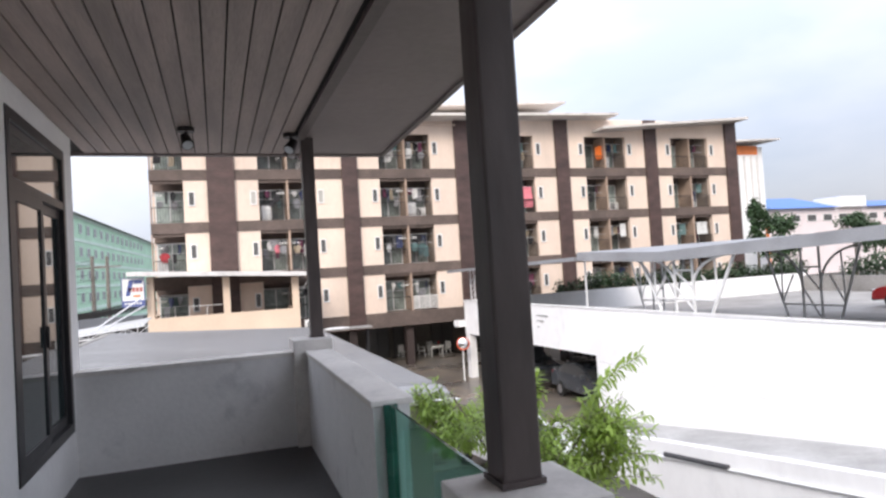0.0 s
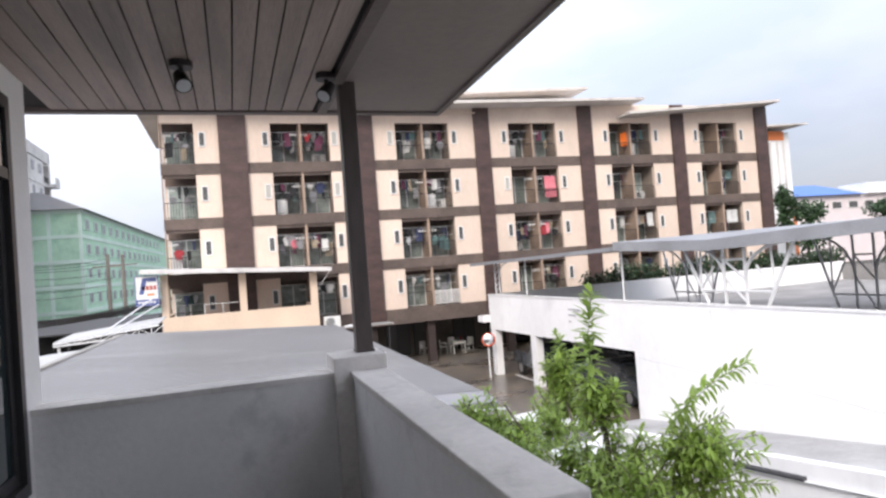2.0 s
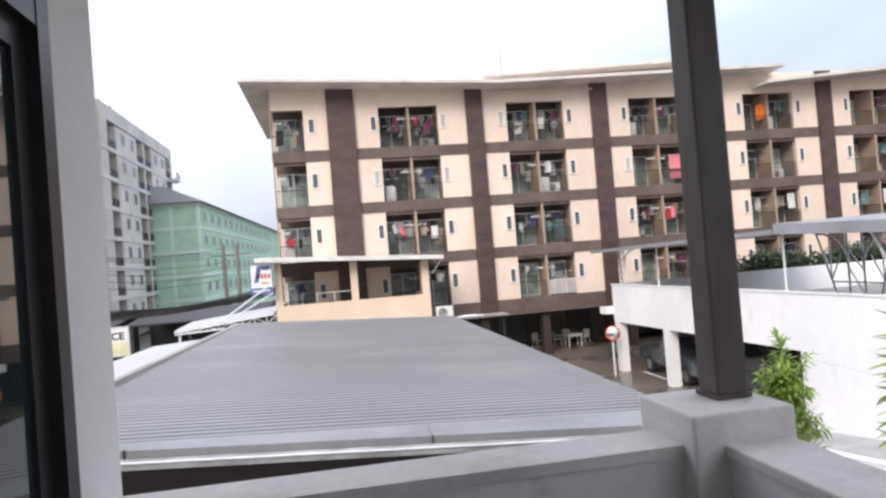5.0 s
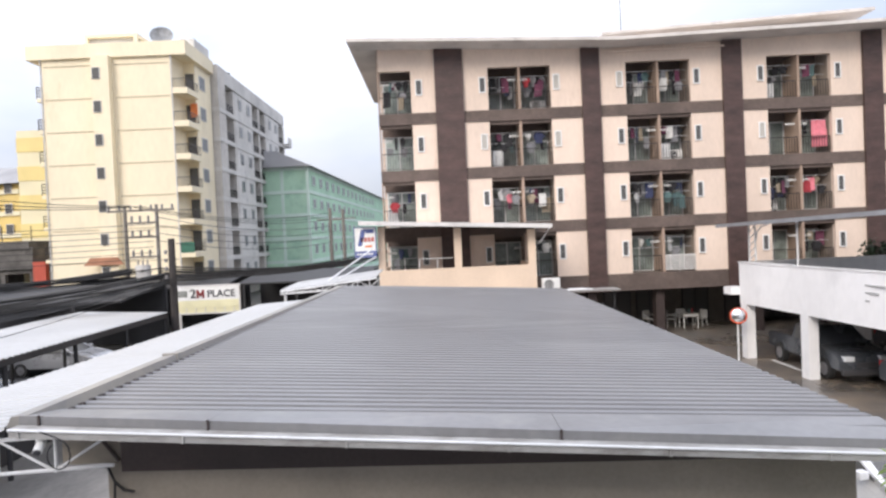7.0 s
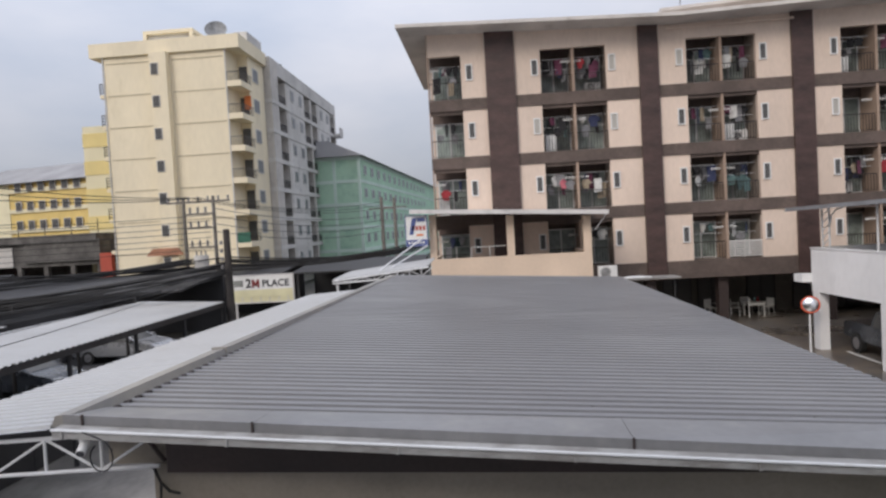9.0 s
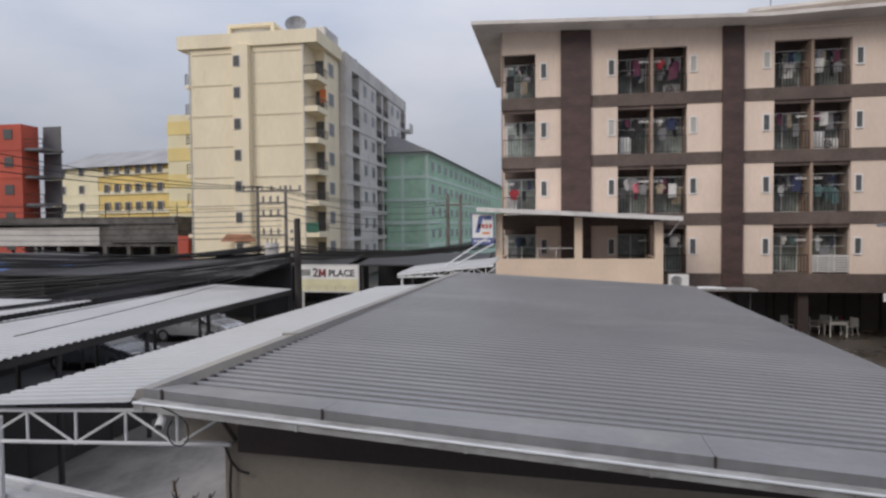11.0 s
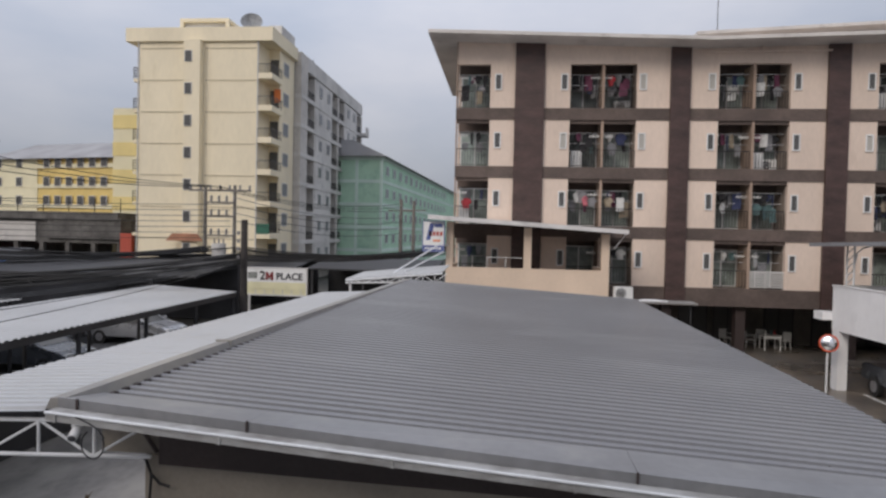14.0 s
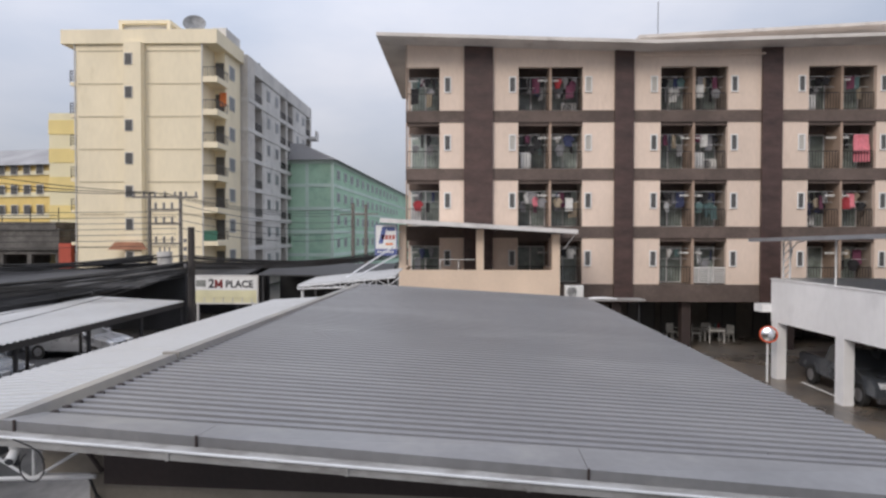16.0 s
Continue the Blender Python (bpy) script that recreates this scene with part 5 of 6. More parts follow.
# far right: white and orange block, blue-roofed hall
wb = thing("white_tower_block", "slim white block with an orange panel behind the trees", "building", at=pose(57, 55, 0))
put = local(wb)
put("wall", boxes((-4, 2.1, 0, 8, 0, 17.3)), WHITEWALL)
put("panel", boxes((-4, 1.3, -0.1, 0, 16.4, 17.4)), ORANGE)
put("panel", boxes((1.7, 2.14, -0.15, -0.1, 3.5, 9.2)), ORANGE)
bm = bmesh.new()
hexa(bm, [(-5, -1.5, 17.5), (3.4, -1.5, 17.9), (3.4, 8, 17.9), (-5, 8, 17.5), (-5, -1.5, 17.7), (3.4, -1.5, 18.05), (3.4, 8, 18.05), (-5, 8, 17.7)])
put("roof", bm, SOFFIT)
for x in (-2.8, -1.8, -0.8, 0.2, 1.1):
    put("rib", boxes((x, x + 0.2, -0.1, 0, 9.5, 16.2)), GREYRENDER)

hall = thing("blue_roofed_hall", "pale pink low-rise with a blue steel roof", "building", at=pose(97.5, 90, 0))
put = local(hall)
put("wall", boxes((-1.5, 45, 0, 20, 0, 12.8)), PINKWALL)
put("stair_head", boxes((17.5, 24.5, -1, 5, 12.8, 14.9)), WHITEWALL)
bm = bmesh.new()
hexa(bm, [(-2.2, -1, 12.8), (17.0, -1, 12.8), (17.0, 20, 12.8), (-2.2, 20, 12.8), (4, 8, 15.6), (15.0, 8, 15.6), (15.0, 12, 15.6), (4, 12, 15.6)])
put("roof", bm, BLUEROOF)
bm = bmesh.new()
hexa(bm, [(25, -1, 12.8), (46.0, -1, 12.8), (46, 20, 12.8), (25, 20, 12.8), (28, 8, 14.6), (44.0, 8, 14.6), (44, 12, 14.6), (28, 12, 14.6)])
put("roof", bm, BLUEROOF)
for x in np.arange(1, 44, 4.2):
    for z in (6.6, 10.2):
        f = put("window", boxes((x, x + 2.4, -0.1, 0, z, z + 1.4)), WHITE)
        put("pane", boxes((x + 0.12, x + 2.28, -0.14, -0.1, z + 0.12, z + 1.28)), PANE, f)


# ---- laundry and other things on the balconies ----
def cloth_mat(name, c):
    return mat(name, c, 0.9, scale=6, vary=0.1, fine=60, bump=0.03)


CLOTH = [cloth_mat("cloth_" + n, c) for n, c in (("orange", (0.85, 0.20, 0.03)), ("pink", (0.72, 0.22, 0.26)), ("white", (0.62, 0.62, 0.60)), ("red", (0.36, 0.04, 0.05)), ("navy", (0.04, 0.05, 0.11)), ("black", (0.025, 0.025, 0.028)), ("grey", (0.25, 0.25, 0.26)), ("teal", (0.12, 0.20, 0.20)), ("beige", (0.36, 0.30, 0.22)), ("plum", (0.16, 0.05, 0.09)))]
CLOTH_NAMES = ["bright orange", "salmon pink", "white", "red", "navy blue", "black", "grey", "teal", "beige", "dark plum"]


def garment_mesh(kind):
    """Shirt, towel or trousers hanging from a line, with folds and thickness."""
    outline = {"shirt": [(-0.22, -0.7), (0.22, -0.7), (0.2, -0.3), (0.36, -0.36), (0.4, -0.22), (0.18, 0.0), (-0.18, 0.0), (-0.4, -0.22), (-0.36, -0.36), (-0.2, -0.3)],
               "towel": [(-0.3, -1.0), (0.3, -0.97), (0.3, -0.5), (0.3, 0.0), (-0.3, 0.0), (-0.3, -0.5)],
               "trousers": [(-0.2, -0.95), (-0.03, -0.95), (0.0, -0.4), (0.04, -0.93), (0.2, -0.95), (0.2, 0.0), (-0.2, 0.0)]}[kind]
    bm = bmesh.new()
    front = [bm.verts.new((x, 0.02 + 0.03 * math.sin(9 * x + 5 * z), z)) for x, z in outline]
    back = [bm.verts.new((x, 0.05 + 0.03 * math.sin(9 * x + 5 * z), z)) for x, z in outline]
    bm.faces.new(front)
    bm.faces.new(back[::-1])
    for i in range(len(outline)):
        j = (i + 1) % len(outline)
        bm.faces.new((front[i], front[j], back[j], back[i]))
    bmesh.ops.triangulate(bm, faces=bm.faces[:])
    bmesh.ops.recalc_face_normals(bm, faces=bm.faces)
    me = bpy.data.meshes.new(kind)
    bm.to_mesh(me)
    bm.free()
    return me


GARMENTS = {}


def hang(kind, c, x, y, z, turn=0.0, size=0.8):
    if (kind, c) not in GARMENTS:
        me = garment_mesh(kind)
        me.materials.append(CLOTH[c])
        GARMENTS[kind, c] = me
    ob = new("hanging_" + kind, GARMENTS[kind, c])
    ob.matrix_basis = pose(x, y, z, 0, 0, turn) @ Matrix.Diagonal((size, 1, size * 1.1, 1))
    return tagged(ob, CLOTH_NAMES[c] + " " + kind + " hanging on a balcony clothes line", "laundry", group="laundry on the balconies")


def clothes_line(x0, x1, y, z):
    ob = part("clothes_line", rods([((x0, y, z), (x1, y, z))], 0.012, 5), STEEL_WHITE)
    return tagged(ob, "thin pale clothes line across a balcony", "clothes line", group="clothes lines")


def folding_rack(x, y, z, side):
    """A folded wall rack seen end on: a short white bar with a row of ring ends."""
    r = thing("drying_rack", "folded white drying rack fixed beside the balcony partition", "drying rack", group="folded drying racks", at=pose(x, y, z))
    part("bar", boxes((min(x, x + side * 0.45), max(x, x + side * 0.45), y, y + 0.03, z - 0.008, z + 0.008)), SIGNWHITE, r)
    for k in range(4):
        cx = x + side * (0.08 + 0.12 * k)
        ring = [(cx + 0.05 * math.cos(q * math.pi / 4), y - 0.01, z + 0.05 * math.sin(q * math.pi / 4)) for q in range(9)]
        part("ring", tube(bmesh.new(), ring, 0.014, 4), SIGNWHITE, r)


for b, n, h, x0, x1, z in BALCONIES:
    if b < 4 and (b, n, h) not in ((2, 3, 0), (2, 3, 1), (3, 3, 0)):
        folding_rack(x0 + 0.02 if h or not b else x1 - 0.02, FY + 0.35, z + 1.52, 1 if h or not b else -1)

rl = random.Random(11)
FULL = {(1, 3): 1, (2, 3): 1, (3, 3): 1, (1, 2): 1, (1, 1): 1, (2, 1): 1, (3, 1): 1, (0, 3): 1, (0, 1): 1, (0, 2): 1}
for b, n, h, x0, x1, z in BALCONIES:
    if (b, n) not in FULL and rl.random() < 0.35:
        continue
    yy = FY + 0.55
    clothes_line(x0, x1, yy, z + 1.72)
    clothes_line(x0, x1, yy + 0.07, z + 1.22)
    count = rl.randint(4, 7) if (b, n) in FULL else rl.randint(2, 4)
    for k in range(count):
        xx = x0 + 0.28 + (x1 - x0 - 0.56) * (k + 0.5 + rl.uniform(-0.25, 0.25)) / count
        hang(rl.choice(("shirt", "shirt", "trousers", "towel")), rl.choice((2, 4, 4, 5, 5, 5, 5, 6, 6, 7, 8, 9, 9)), xx, yy + rl.uniform(-0.06, 0.2), z + rl.choice((1.7, 1.7, 1.2)), rl.uniform(-70, 70), rl.uniform(0.45, 0.75))
hang("towel", 0, 23.75, FY + 0.3, 13.15, 5)
hang("towel", 0, 23.6, FY + 0.36, 13.1, -8)
for dx in (0.0, 0.45):
    hang("towel", 1, 17.75 + dx * 0.6, FY + 0.2, 10.45, 4)
    hang("towel", 1, 17.8 + dx * 0.6, FY + 0.24, 10.0, -6)
    hang("towel", 2, 31.4 + dx, FY + 0.15, 7.75, 3)
hang("shirt", 3, -3.5, FY + 0.3, 7.25, 0, 0.65)
for kind, c, hx, hz in (("shirt", 3, 3.3, 13.2), ("towel", 9, 3.9, 12.9), ("shirt", 9, 4.1, 13.1), ("shirt", 1, 2.3, 7.45), ("shirt", 6, 2.6, 7.4), ("shirt", 8, 3.35, 7.4), ("towel", 2, 3.9, 7.4), ("towel", 9, 16.1, 7.5), ("towel", 1, 17.5, 7.6),
                        ("towel", 7, 10.6, 7.1), ("towel", 7, 10.95, 7.0), ("shirt", 8, 15.9, 7.4), ("shirt", 6, -2.9, 12.7), ("towel", 8, -3.0, 12.5), ("shirt", 2, 8.7, 7.2), ("towel", 2, 10.2, 12.9), ("shirt", 6, 11.0, 12.7)):
    hang(kind, c, hx, FY + 0.34, hz, rl.uniform(-50, 50), 0.6)
hang("shirt", 3, 17.3, FY + 0.3, 7.45, 10)
hang("towel", 2, 25.0, FY + 0.2, 7.85, 4)


def washing_machine(x, y, z):
    w = thing("washing_machine", "white top-loading washing machine on a balcony", "washing machine", group="washing machines", at=pose(x, y, z))
    part("body", boxes((x - 0.27, x + 0.27, y - 0.27, y + 0.27, z, z + 0.86), bevel=0.02), PLASTIC, w)
    part("lid", boxes((x - 0.24, x + 0.24, y - 0.24, y + 0.2, z + 0.86, z + 0.9), bevel=0.008), DARKPLASTIC, w)
    part("control_panel", boxes((x - 0.26, x + 0.26, y + 0.2, y + 0.27, z + 0.86, z + 0.98)), PLASTIC, w)


for b, n, h, x0, x1, z in BALCONIES:
    if (b, n, h) in ((3, 3, 0), (2, 2, 1), (1, 2, 0), (4, 3, 1), (0, 1, 0), (5, 2, 1)):
        washing_machine(x0 + 0.4, FY + 0.9, z)


def ac_unit(x, y, z, label):
    a = thing("air_conditioner", label, "air conditioner", group="outdoor air conditioners", at=pose(x, y, z))
    part("casing", boxes((x - 0.38, x + 0.38, y - 0.14, y + 0.14, z + 0.06, z + 0.58), bevel=0.012), PLASTIC, a)
    bm = bmesh.new()
    rod(bm, (x - 0.1, y - 0.152, z + 0.32), (x - 0.1, y - 0.14, z + 0.32), 0.21, 24)
    part("fan_grille", bm, DARKPLASTIC, a)
    for k in range(5):
        rr = 0.05 + 0.036 * k
        pts = [(x - 0.1 + rr * math.cos(q * math.pi / 8), y - 0.156, z + 0.32 + rr * math.sin(q * math.pi / 8)) for q in range(17)]
        part("grille_ring", tube(bmesh.new(), pts, 0.006, 4), PLASTIC, a)
    for dx in (-0.3, 0.3):
        part("foot", boxes((x + dx - 0.03, x + dx + 0.03, y - 0.13, y + 0.13, z, z + 0.06)), DARKPLASTIC, a)


ledge = tagged(part("service_ledge", boxes((2.79, 6.3, 30.62, 31.6, 2.82, 2.88)), CONC), "narrow concrete ledge beside the porch", "ledge", kind="structure")
ac_unit(3.35, 30.85, 2.88, "white outdoor air conditioner unit on a ledge")
tagged(part("ledge_post", boxes((6.1, 6.16, 31.0, 31.06, 0, 2.82)), DARKSHED), "thin dark steel post under the ledge", "post", kind="structure")
for k in range(4):
    pp = part("scrap_pipe", rods([((3.9 + 0.1 * k, 30.7 + 0.12 * k, 2.92), (5.1 - 0.1 * k, 30.66 + 0.14 * k, 2.92))], 0.035, 8), STEEL_WHITE)
    tagged(pp, "white pipe lying on the ledge", "pipe", group="pipes on the ledge")
for n, (b, lv) in enumerate(((2, 2), (3, 1), (4, 2), (5, 1), (1, 3))):
    x0, x1 = BAYS[b][2][0]
    ac_unit(x0 + 0.5 if n % 2 else x1 - 0.5, FY + 1.15, LEVELS[lv], "white outdoor air conditioner unit standing on a balcony")


# ---- ground floor furniture ----
def plastic_chair(x, y, turn):
    c = thing("plastic_chair", "white moulded plastic chair with arms", "chair", group="chairs under the apartments", at=pose(0, 0, 0))
    part("seat", boxes((-0.22, 0.22, -0.22, 0.2, 0.40, 0.43), bevel=0.01), PLASTIC, c)
    part("backrest", boxes((-0.22, 0.22, 0.2, 0.24, 0.43, 0.85), bevel=0.012), PLASTIC, c)
    for sx in (-1, 1):
        for sy in (-1, 1):
            part("leg", rods([((sx * 0.24, sy * 0.21, 0), (sx * 0.19, sy * 0.17, 0.41))], 0.02, 6), PLASTIC, c)
        part("armrest", boxes((sx * 0.25 - 0.025, sx * 0.25 + 0.025, -0.2, 0.22, 0.62, 0.645), bevel=0.006), PLASTIC, c)
        part("arm_post", rods([((sx * 0.25, -0.18, 0.4), (sx * 0.25, -0.18, 0.62))], 0.015, 6), PLASTIC, c)
    c.matrix_basis = pose(x, y, 0, 0, 0, turn)
    return c


for x, y, t in ((11.1, 37.9, 70), (12.7, 37.8, -60), (9.95, 38.2, 20), (11.9, 38.5, 5)):
    plastic_chair(x, y, t)
tb = thing("plastic_table", "white square plastic table under the apartments", "table", at=pose(11.85, 37.4, 0))
part("tabletop", boxes((11.4, 12.3, 37.0, 37.8, 0.69, 0.73), bevel=0.01), PLASTIC, tb)
part("apron", boxes((11.45, 12.25, 37.03, 37.06, 0.6, 0.69)), PLASTIC, tb)
for x in (11.46, 12.2):
    for y in (37.06, 37.7):
        part("leg", boxes((x, x + 0.05, y, y + 0.05, 0, 0.69)), PLASTIC, tb)
for k, (x, c) in enumerate(((11.6, 2), (11.9, 7), (12.1, 3))):
    bo = part("bottle", rods([((x, 37.3 + 0.1 * k, 0.73), (x, 37.3 + 0.1 * k, 0.98))], 0.04, 10), CLOTH[c])
    tagged(bo, CLOTH_NAMES[c] + " bottle standing on the table", "bottle", group="bottles on the table")


# ---- vehicles ----
def vehicle(kind, paint, label, m):
    """A car or pickup along +x (nose at +x), built round its own origin and then set down."""
    v = thing(kind, label, "car" if kind == "car" else "pickup truck", group="parked vehicles")
    L, W = (4.3, 0.85) if kind == "car" else (5.1, 0.88)
    if kind == "car":
        prof = [(-2.1, 0.35), (-2.15, 0.75), (-2.0, 0.98), (-1.5, 1.02), (-1.0, 1.42), (-0.2, 1.48), (0.4, 1.40), (1.05, 1.0), (1.85, 0.86), (2.13, 0.68), (2.15, 0.35)]
        wheels, rad = (-1.3, 1.3), 0.31
        cabin = [(-1.42, 1.02), (-0.98, 1.38), (-0.2, 1.44), (0.36, 1.36), (0.95, 1.02)]
    else:
        prof = [(-2.5, 0.5), (-2.52, 1.05), (-0.62, 1.07), (-0.55, 1.62), (-0.1, 1.72), (0.55, 1.66), (1.15, 1.12), (2.2, 1.0), (2.5, 0.82), (2.52, 0.45)]
        wheels, rad = (-1.5, 1.6), 0.37
        cabin = [(-0.5, 1.1), (-0.46, 1.58), (-0.08, 1.66), (0.5, 1.6), (1.0, 1.14)]

    def slab(outline, w0, w1):
        bm = bmesh.new()
        zs = [z for _, z in outline]
        lo, hi = min(zs), max(zs)
        rows = []
        for sgn in (-1, 1):
            rows.append([bm.verts.new((x, sgn * (w0 + (w1 - w0) * max(0, (z - 0.95) / 0.7)), z)) for x, z in outline])
        bm.faces.new(rows[0])
        bm.faces.new(rows[1][::-1])
        for i in range(len(outline)):
            j = (i + 1) % len(outline)
            bm.faces.new((rows[0][i], rows[0][j], rows[1][j], rows[1][i]))
        return bm

    bm = slab(prof, W, W - 0.16)
    bmesh.ops.bevel(bm, geom=bm.edges[:], offset=0.04, segments=2, affect="EDGES")
    part("body", bm, paint, v)
    bm = slab(cabin, W + 0.004, W - 0.155)
    part("side_glass", bm, PANE, v)
    wx = cabin[-1][0]
    for (xa, za), (xb, zb), nm in ((cabin[-1], cabin[-2], "windscreen"), (cabin[0], cabin[1], "rear_window")):
        s = 0.05 if nm == "windscreen" else -0.05
        bm = bmesh.new()
        hexa(bm, [(xa + s, -0.68, za), (xa + s, 0.68, za), (xb + s, 0.62, zb), (xb + s, -0.62, zb), (xa + s * 1.6, -0.68, za + 0.01), (xa + s * 1.6, 0.68, za + 0.01), (xb + s * 1.6, 0.62, zb + 0.01), (xb + s * 1.6, -0.62, zb + 0.01)])
        part(nm, bm, PANE, v)
    if kind != "car":
        part("load_bed", boxes((-2.4, -0.7, -0.72, 0.72, 1.06, 1.075)), DARKPLASTIC, v)
    for x in wheels:
        for sgn in (-1, 1):
            bm = bmesh.new()
            rod(bm, (x, sgn * (W - 0.16), rad), (x, sgn * (W + 0.03), rad), rad, 20)
            w = part("wheel", bm, TYRE, v)
            bm = bmesh.new()
            rod(bm, (x, sgn * (W + 0.02), rad), (x, sgn * (W + 0.042), rad), rad * 0.6, 16)
            part("rim", bm, RIM, w)
    nose = prof[-2][0]
    for sgn in (-1, 1):
        part("headlight", boxes((nose - 0.22, nose + 0.03, sgn * 0.58 - 0.17, sgn * 0.58 + 0.17, prof[-2][1] - 0.06, prof[-2][1] + 0.1), bevel=0.02), LIGHTGLASS, v)
        part("tail_light", boxes((prof[1][0] - 0.02, prof[1][0] + 0.06, sgn * 0.7 - 0.09, sgn * 0.7 + 0.09, 0.72, 0.95)), CARRED, v)
        part("wing_mirror", boxes((wx - 0.2, wx - 0.05, sgn * (W + 0.12) - 0.09, sgn * (W + 0.12) + 0.09, 1.02, 1.16), bevel=0.02), paint, v)
    part("grille", boxes((nose + 0.0, nose + 0.04, -0.36, 0.36, 0.55, 0.72)), DARKPLASTIC, v)
    part("bumper", boxes((nose - 0.1, nose + 0.06, -W + 0.08, W - 0.08, 0.3, 0.5), bevel=0.03), DARKPLASTIC, v)
    v.matrix_basis = m
    return v


vehicle("pickup", CARGREY, "dark grey pickup truck parked under the deck", pose(12.55, 26.6, 0, 0, 0, -93))
vehicle("car", CARGREY, "dark grey car parked beside the deck columns", pose(13.0, 21.2, 0, 0, 0, -93))
vehicle("car", CARGREY, "dark grey car parked deep under the deck", pose(16.6, 26.5, 0, 0, 0, -90))
vehicle("car", CARRED, "red car parked on the upper deck", pose(26.2, 16.4, 2.8, 0, 0, 95))
vehicle("car", CARWHITE, "white car parked beside the ramp foot", pose(6.4, 15.2, 0, 0, 0, -82))
vehicle("car", CARGREY, "dark grey car parked under the long carport", pose(-19.3, 26.4, 0, 0, 0, -4))
vehicle("car", CARSILVER, "silver car parked under the long carport", pose(-18.9, 32.6, 0, 0, 0, -4))
tagged(part("parking_line", boxes((11.5, 11.62, 25.6, 28.4, 0.0, 0.006)), WHITE), "white painted parking line on the yard", "parking line", kind="structure")

# convex traffic mirror by the deck column
tm = thing("traffic_mirror", "round convex traffic mirror with an orange rim on a white pole", "mirror", at=pose(10.24, 28.35, 0))
part("pole", rods([((10.24, 28.4, 0), (10.24, 28.4, 2.05))], 0.04, 10), STEEL_WHITE, tm)
bm = bmesh.new()
bmesh.ops.create_uvsphere(bm, u_segments=24, v_segments=24, radius=0.28)
for v in bm.verts:
    v.co.z *= 0.3
bmesh.ops.delete(bm, geom=[v for v in bm.verts if v.co.z < -0.001], context="VERTS")
bm.transform(pose(10.22, 28.28, 1.83, 82, 0, -22))
part("mirror_face", bm, MIRRORM, tm, smooth=True)
bm = bmesh.new()
ring = [(0.295 * math.cos(q * math.pi / 12), 0.295 * math.sin(q * math.pi / 12), 0.0) for q in range(25)]
tube(bm, ring, 0.028, 6)
bm.transform(pose(10.22, 28.28, 1.83, 82, 0, -22))
part("rim", bm, ORANGERIM, tm)
bm = bmesh.new()
rod(bm, (0, 0, -0.05), (0, 0, -0.01), 0.295, 24)
bm.transform(pose(10.22, 28.28, 1.83, 82, 0, -22))
part("backing", bm, ORANGERIM, tm)

# ---- porch neighbours: welded awning and shop sign ----
aw = thing("welded_awning", "white steel awning on a light welded truss", "awning", at=pose(-5.5, 27.5, 3.7))
bm = bmesh.new()
sheet(bm, [(-7.15, 26.2, 3.78), (-3.7, 26.2, 4.12), (-3.7, 29.2, 4.22), (-7.15, 29.2, 3.86)], "x", 0.2, 0.03)
part("roof_sheet", bm, ROOF_WHITE, aw)
part("top_chord", rods([((-7.15, 26.2, 3.74), (-3.7, 26.2, 4.08))], 0.03, 6), STEEL_WHITE, aw)
part("bottom_chord", rods([((-7.15, 26.2, 3.66), (-3.7, 26.2, 3.78))], 0.03, 6), STEEL_WHITE, aw)
for k in range(8):
    x = -6.9 + 0.42 * k
    zt, zb = 3.74 + 0.34 * (x + 7.15) / 3.45, 3.66 + 0.12 * (x + 7.15) / 3.45
    part("web", rods([((x, 26.2, zb), (x, 26.2, zt))], 0.018, 5), STEEL_WHITE, aw)
    x2 = x + 0.42
    part("web", rods([((x, 26.2, zb if k % 2 else zt), (x2, 26.2, zt + 0.04 if k % 2 else zb + 0.015))], 0.015, 5), STEEL_WHITE, aw)
part("stay", rods([((-5.6, 27.2, 4.0), (-4.1, 29.5, 5.1))], 0.03, 6), STEEL_WHITE, aw)
part("stay", rods([((-5.2, 27.4, 4.05), (-4.0, 29.5, 4.75))], 0.03, 6), STEEL_WHITE, aw)
for x in (-7.0, -3.9):
    part("post", rods([((x, 26.3, 0), (x, 26.3, 3.7))], 0.05, 8), STEEL_WHITE, aw)

sg = thing("shop_sign", "white shop sign with blue bars and a red strip", "sign", at=pose(-4.55, 30.6, 4.7))
part("board", boxes((-4.98, -4.1, 30.55, 30.65, 4.72, 5.98)), SIGNWHITE, sg)
part("frame", boxes((-5.01, -4.98, 30.53, 30.67, 4.7, 6.0), (-4.1, -4.07, 30.53, 30.67, 4.7, 6.0), (-4.98, -4.1, 30.53, 30.67, 5.98, 6.0), (-4.98, -4.1, 30.53, 30.67, 4.7, 4.72)), SIGNBLUE, sg)
bm = bmesh.new()
hexa(bm, [(-4.85, 30.54, 5.2), (-4.68, 30.54, 5.2), (-4.68, 30.549, 5.2), (-4.85, 30.549, 5.2), (-4.7, 30.54, 5.9), (-4.5, 30.54, 5.9), (-4.5, 30.549, 5.9), (-4.7, 30.549, 5.9)])
part("blue_bar", bm, SIGNBLUE, sg)
part("blue_bar", boxes((-4.5, -4.16, 30.54, 30.549, 5.74, 5.9)), SIGNBLUE, sg)
for k in range(4):
    part("red_bar", boxes((-4.72 + 0.15 * k, -4.61 + 0.15 * k, 30.54, 30.549, 5.38, 5.56)), SIGNRED, sg)
part("orange_strip", boxes((-4.55, -4.25, 30.54, 30.549, 5.14, 5.22)), ORANGE, sg)
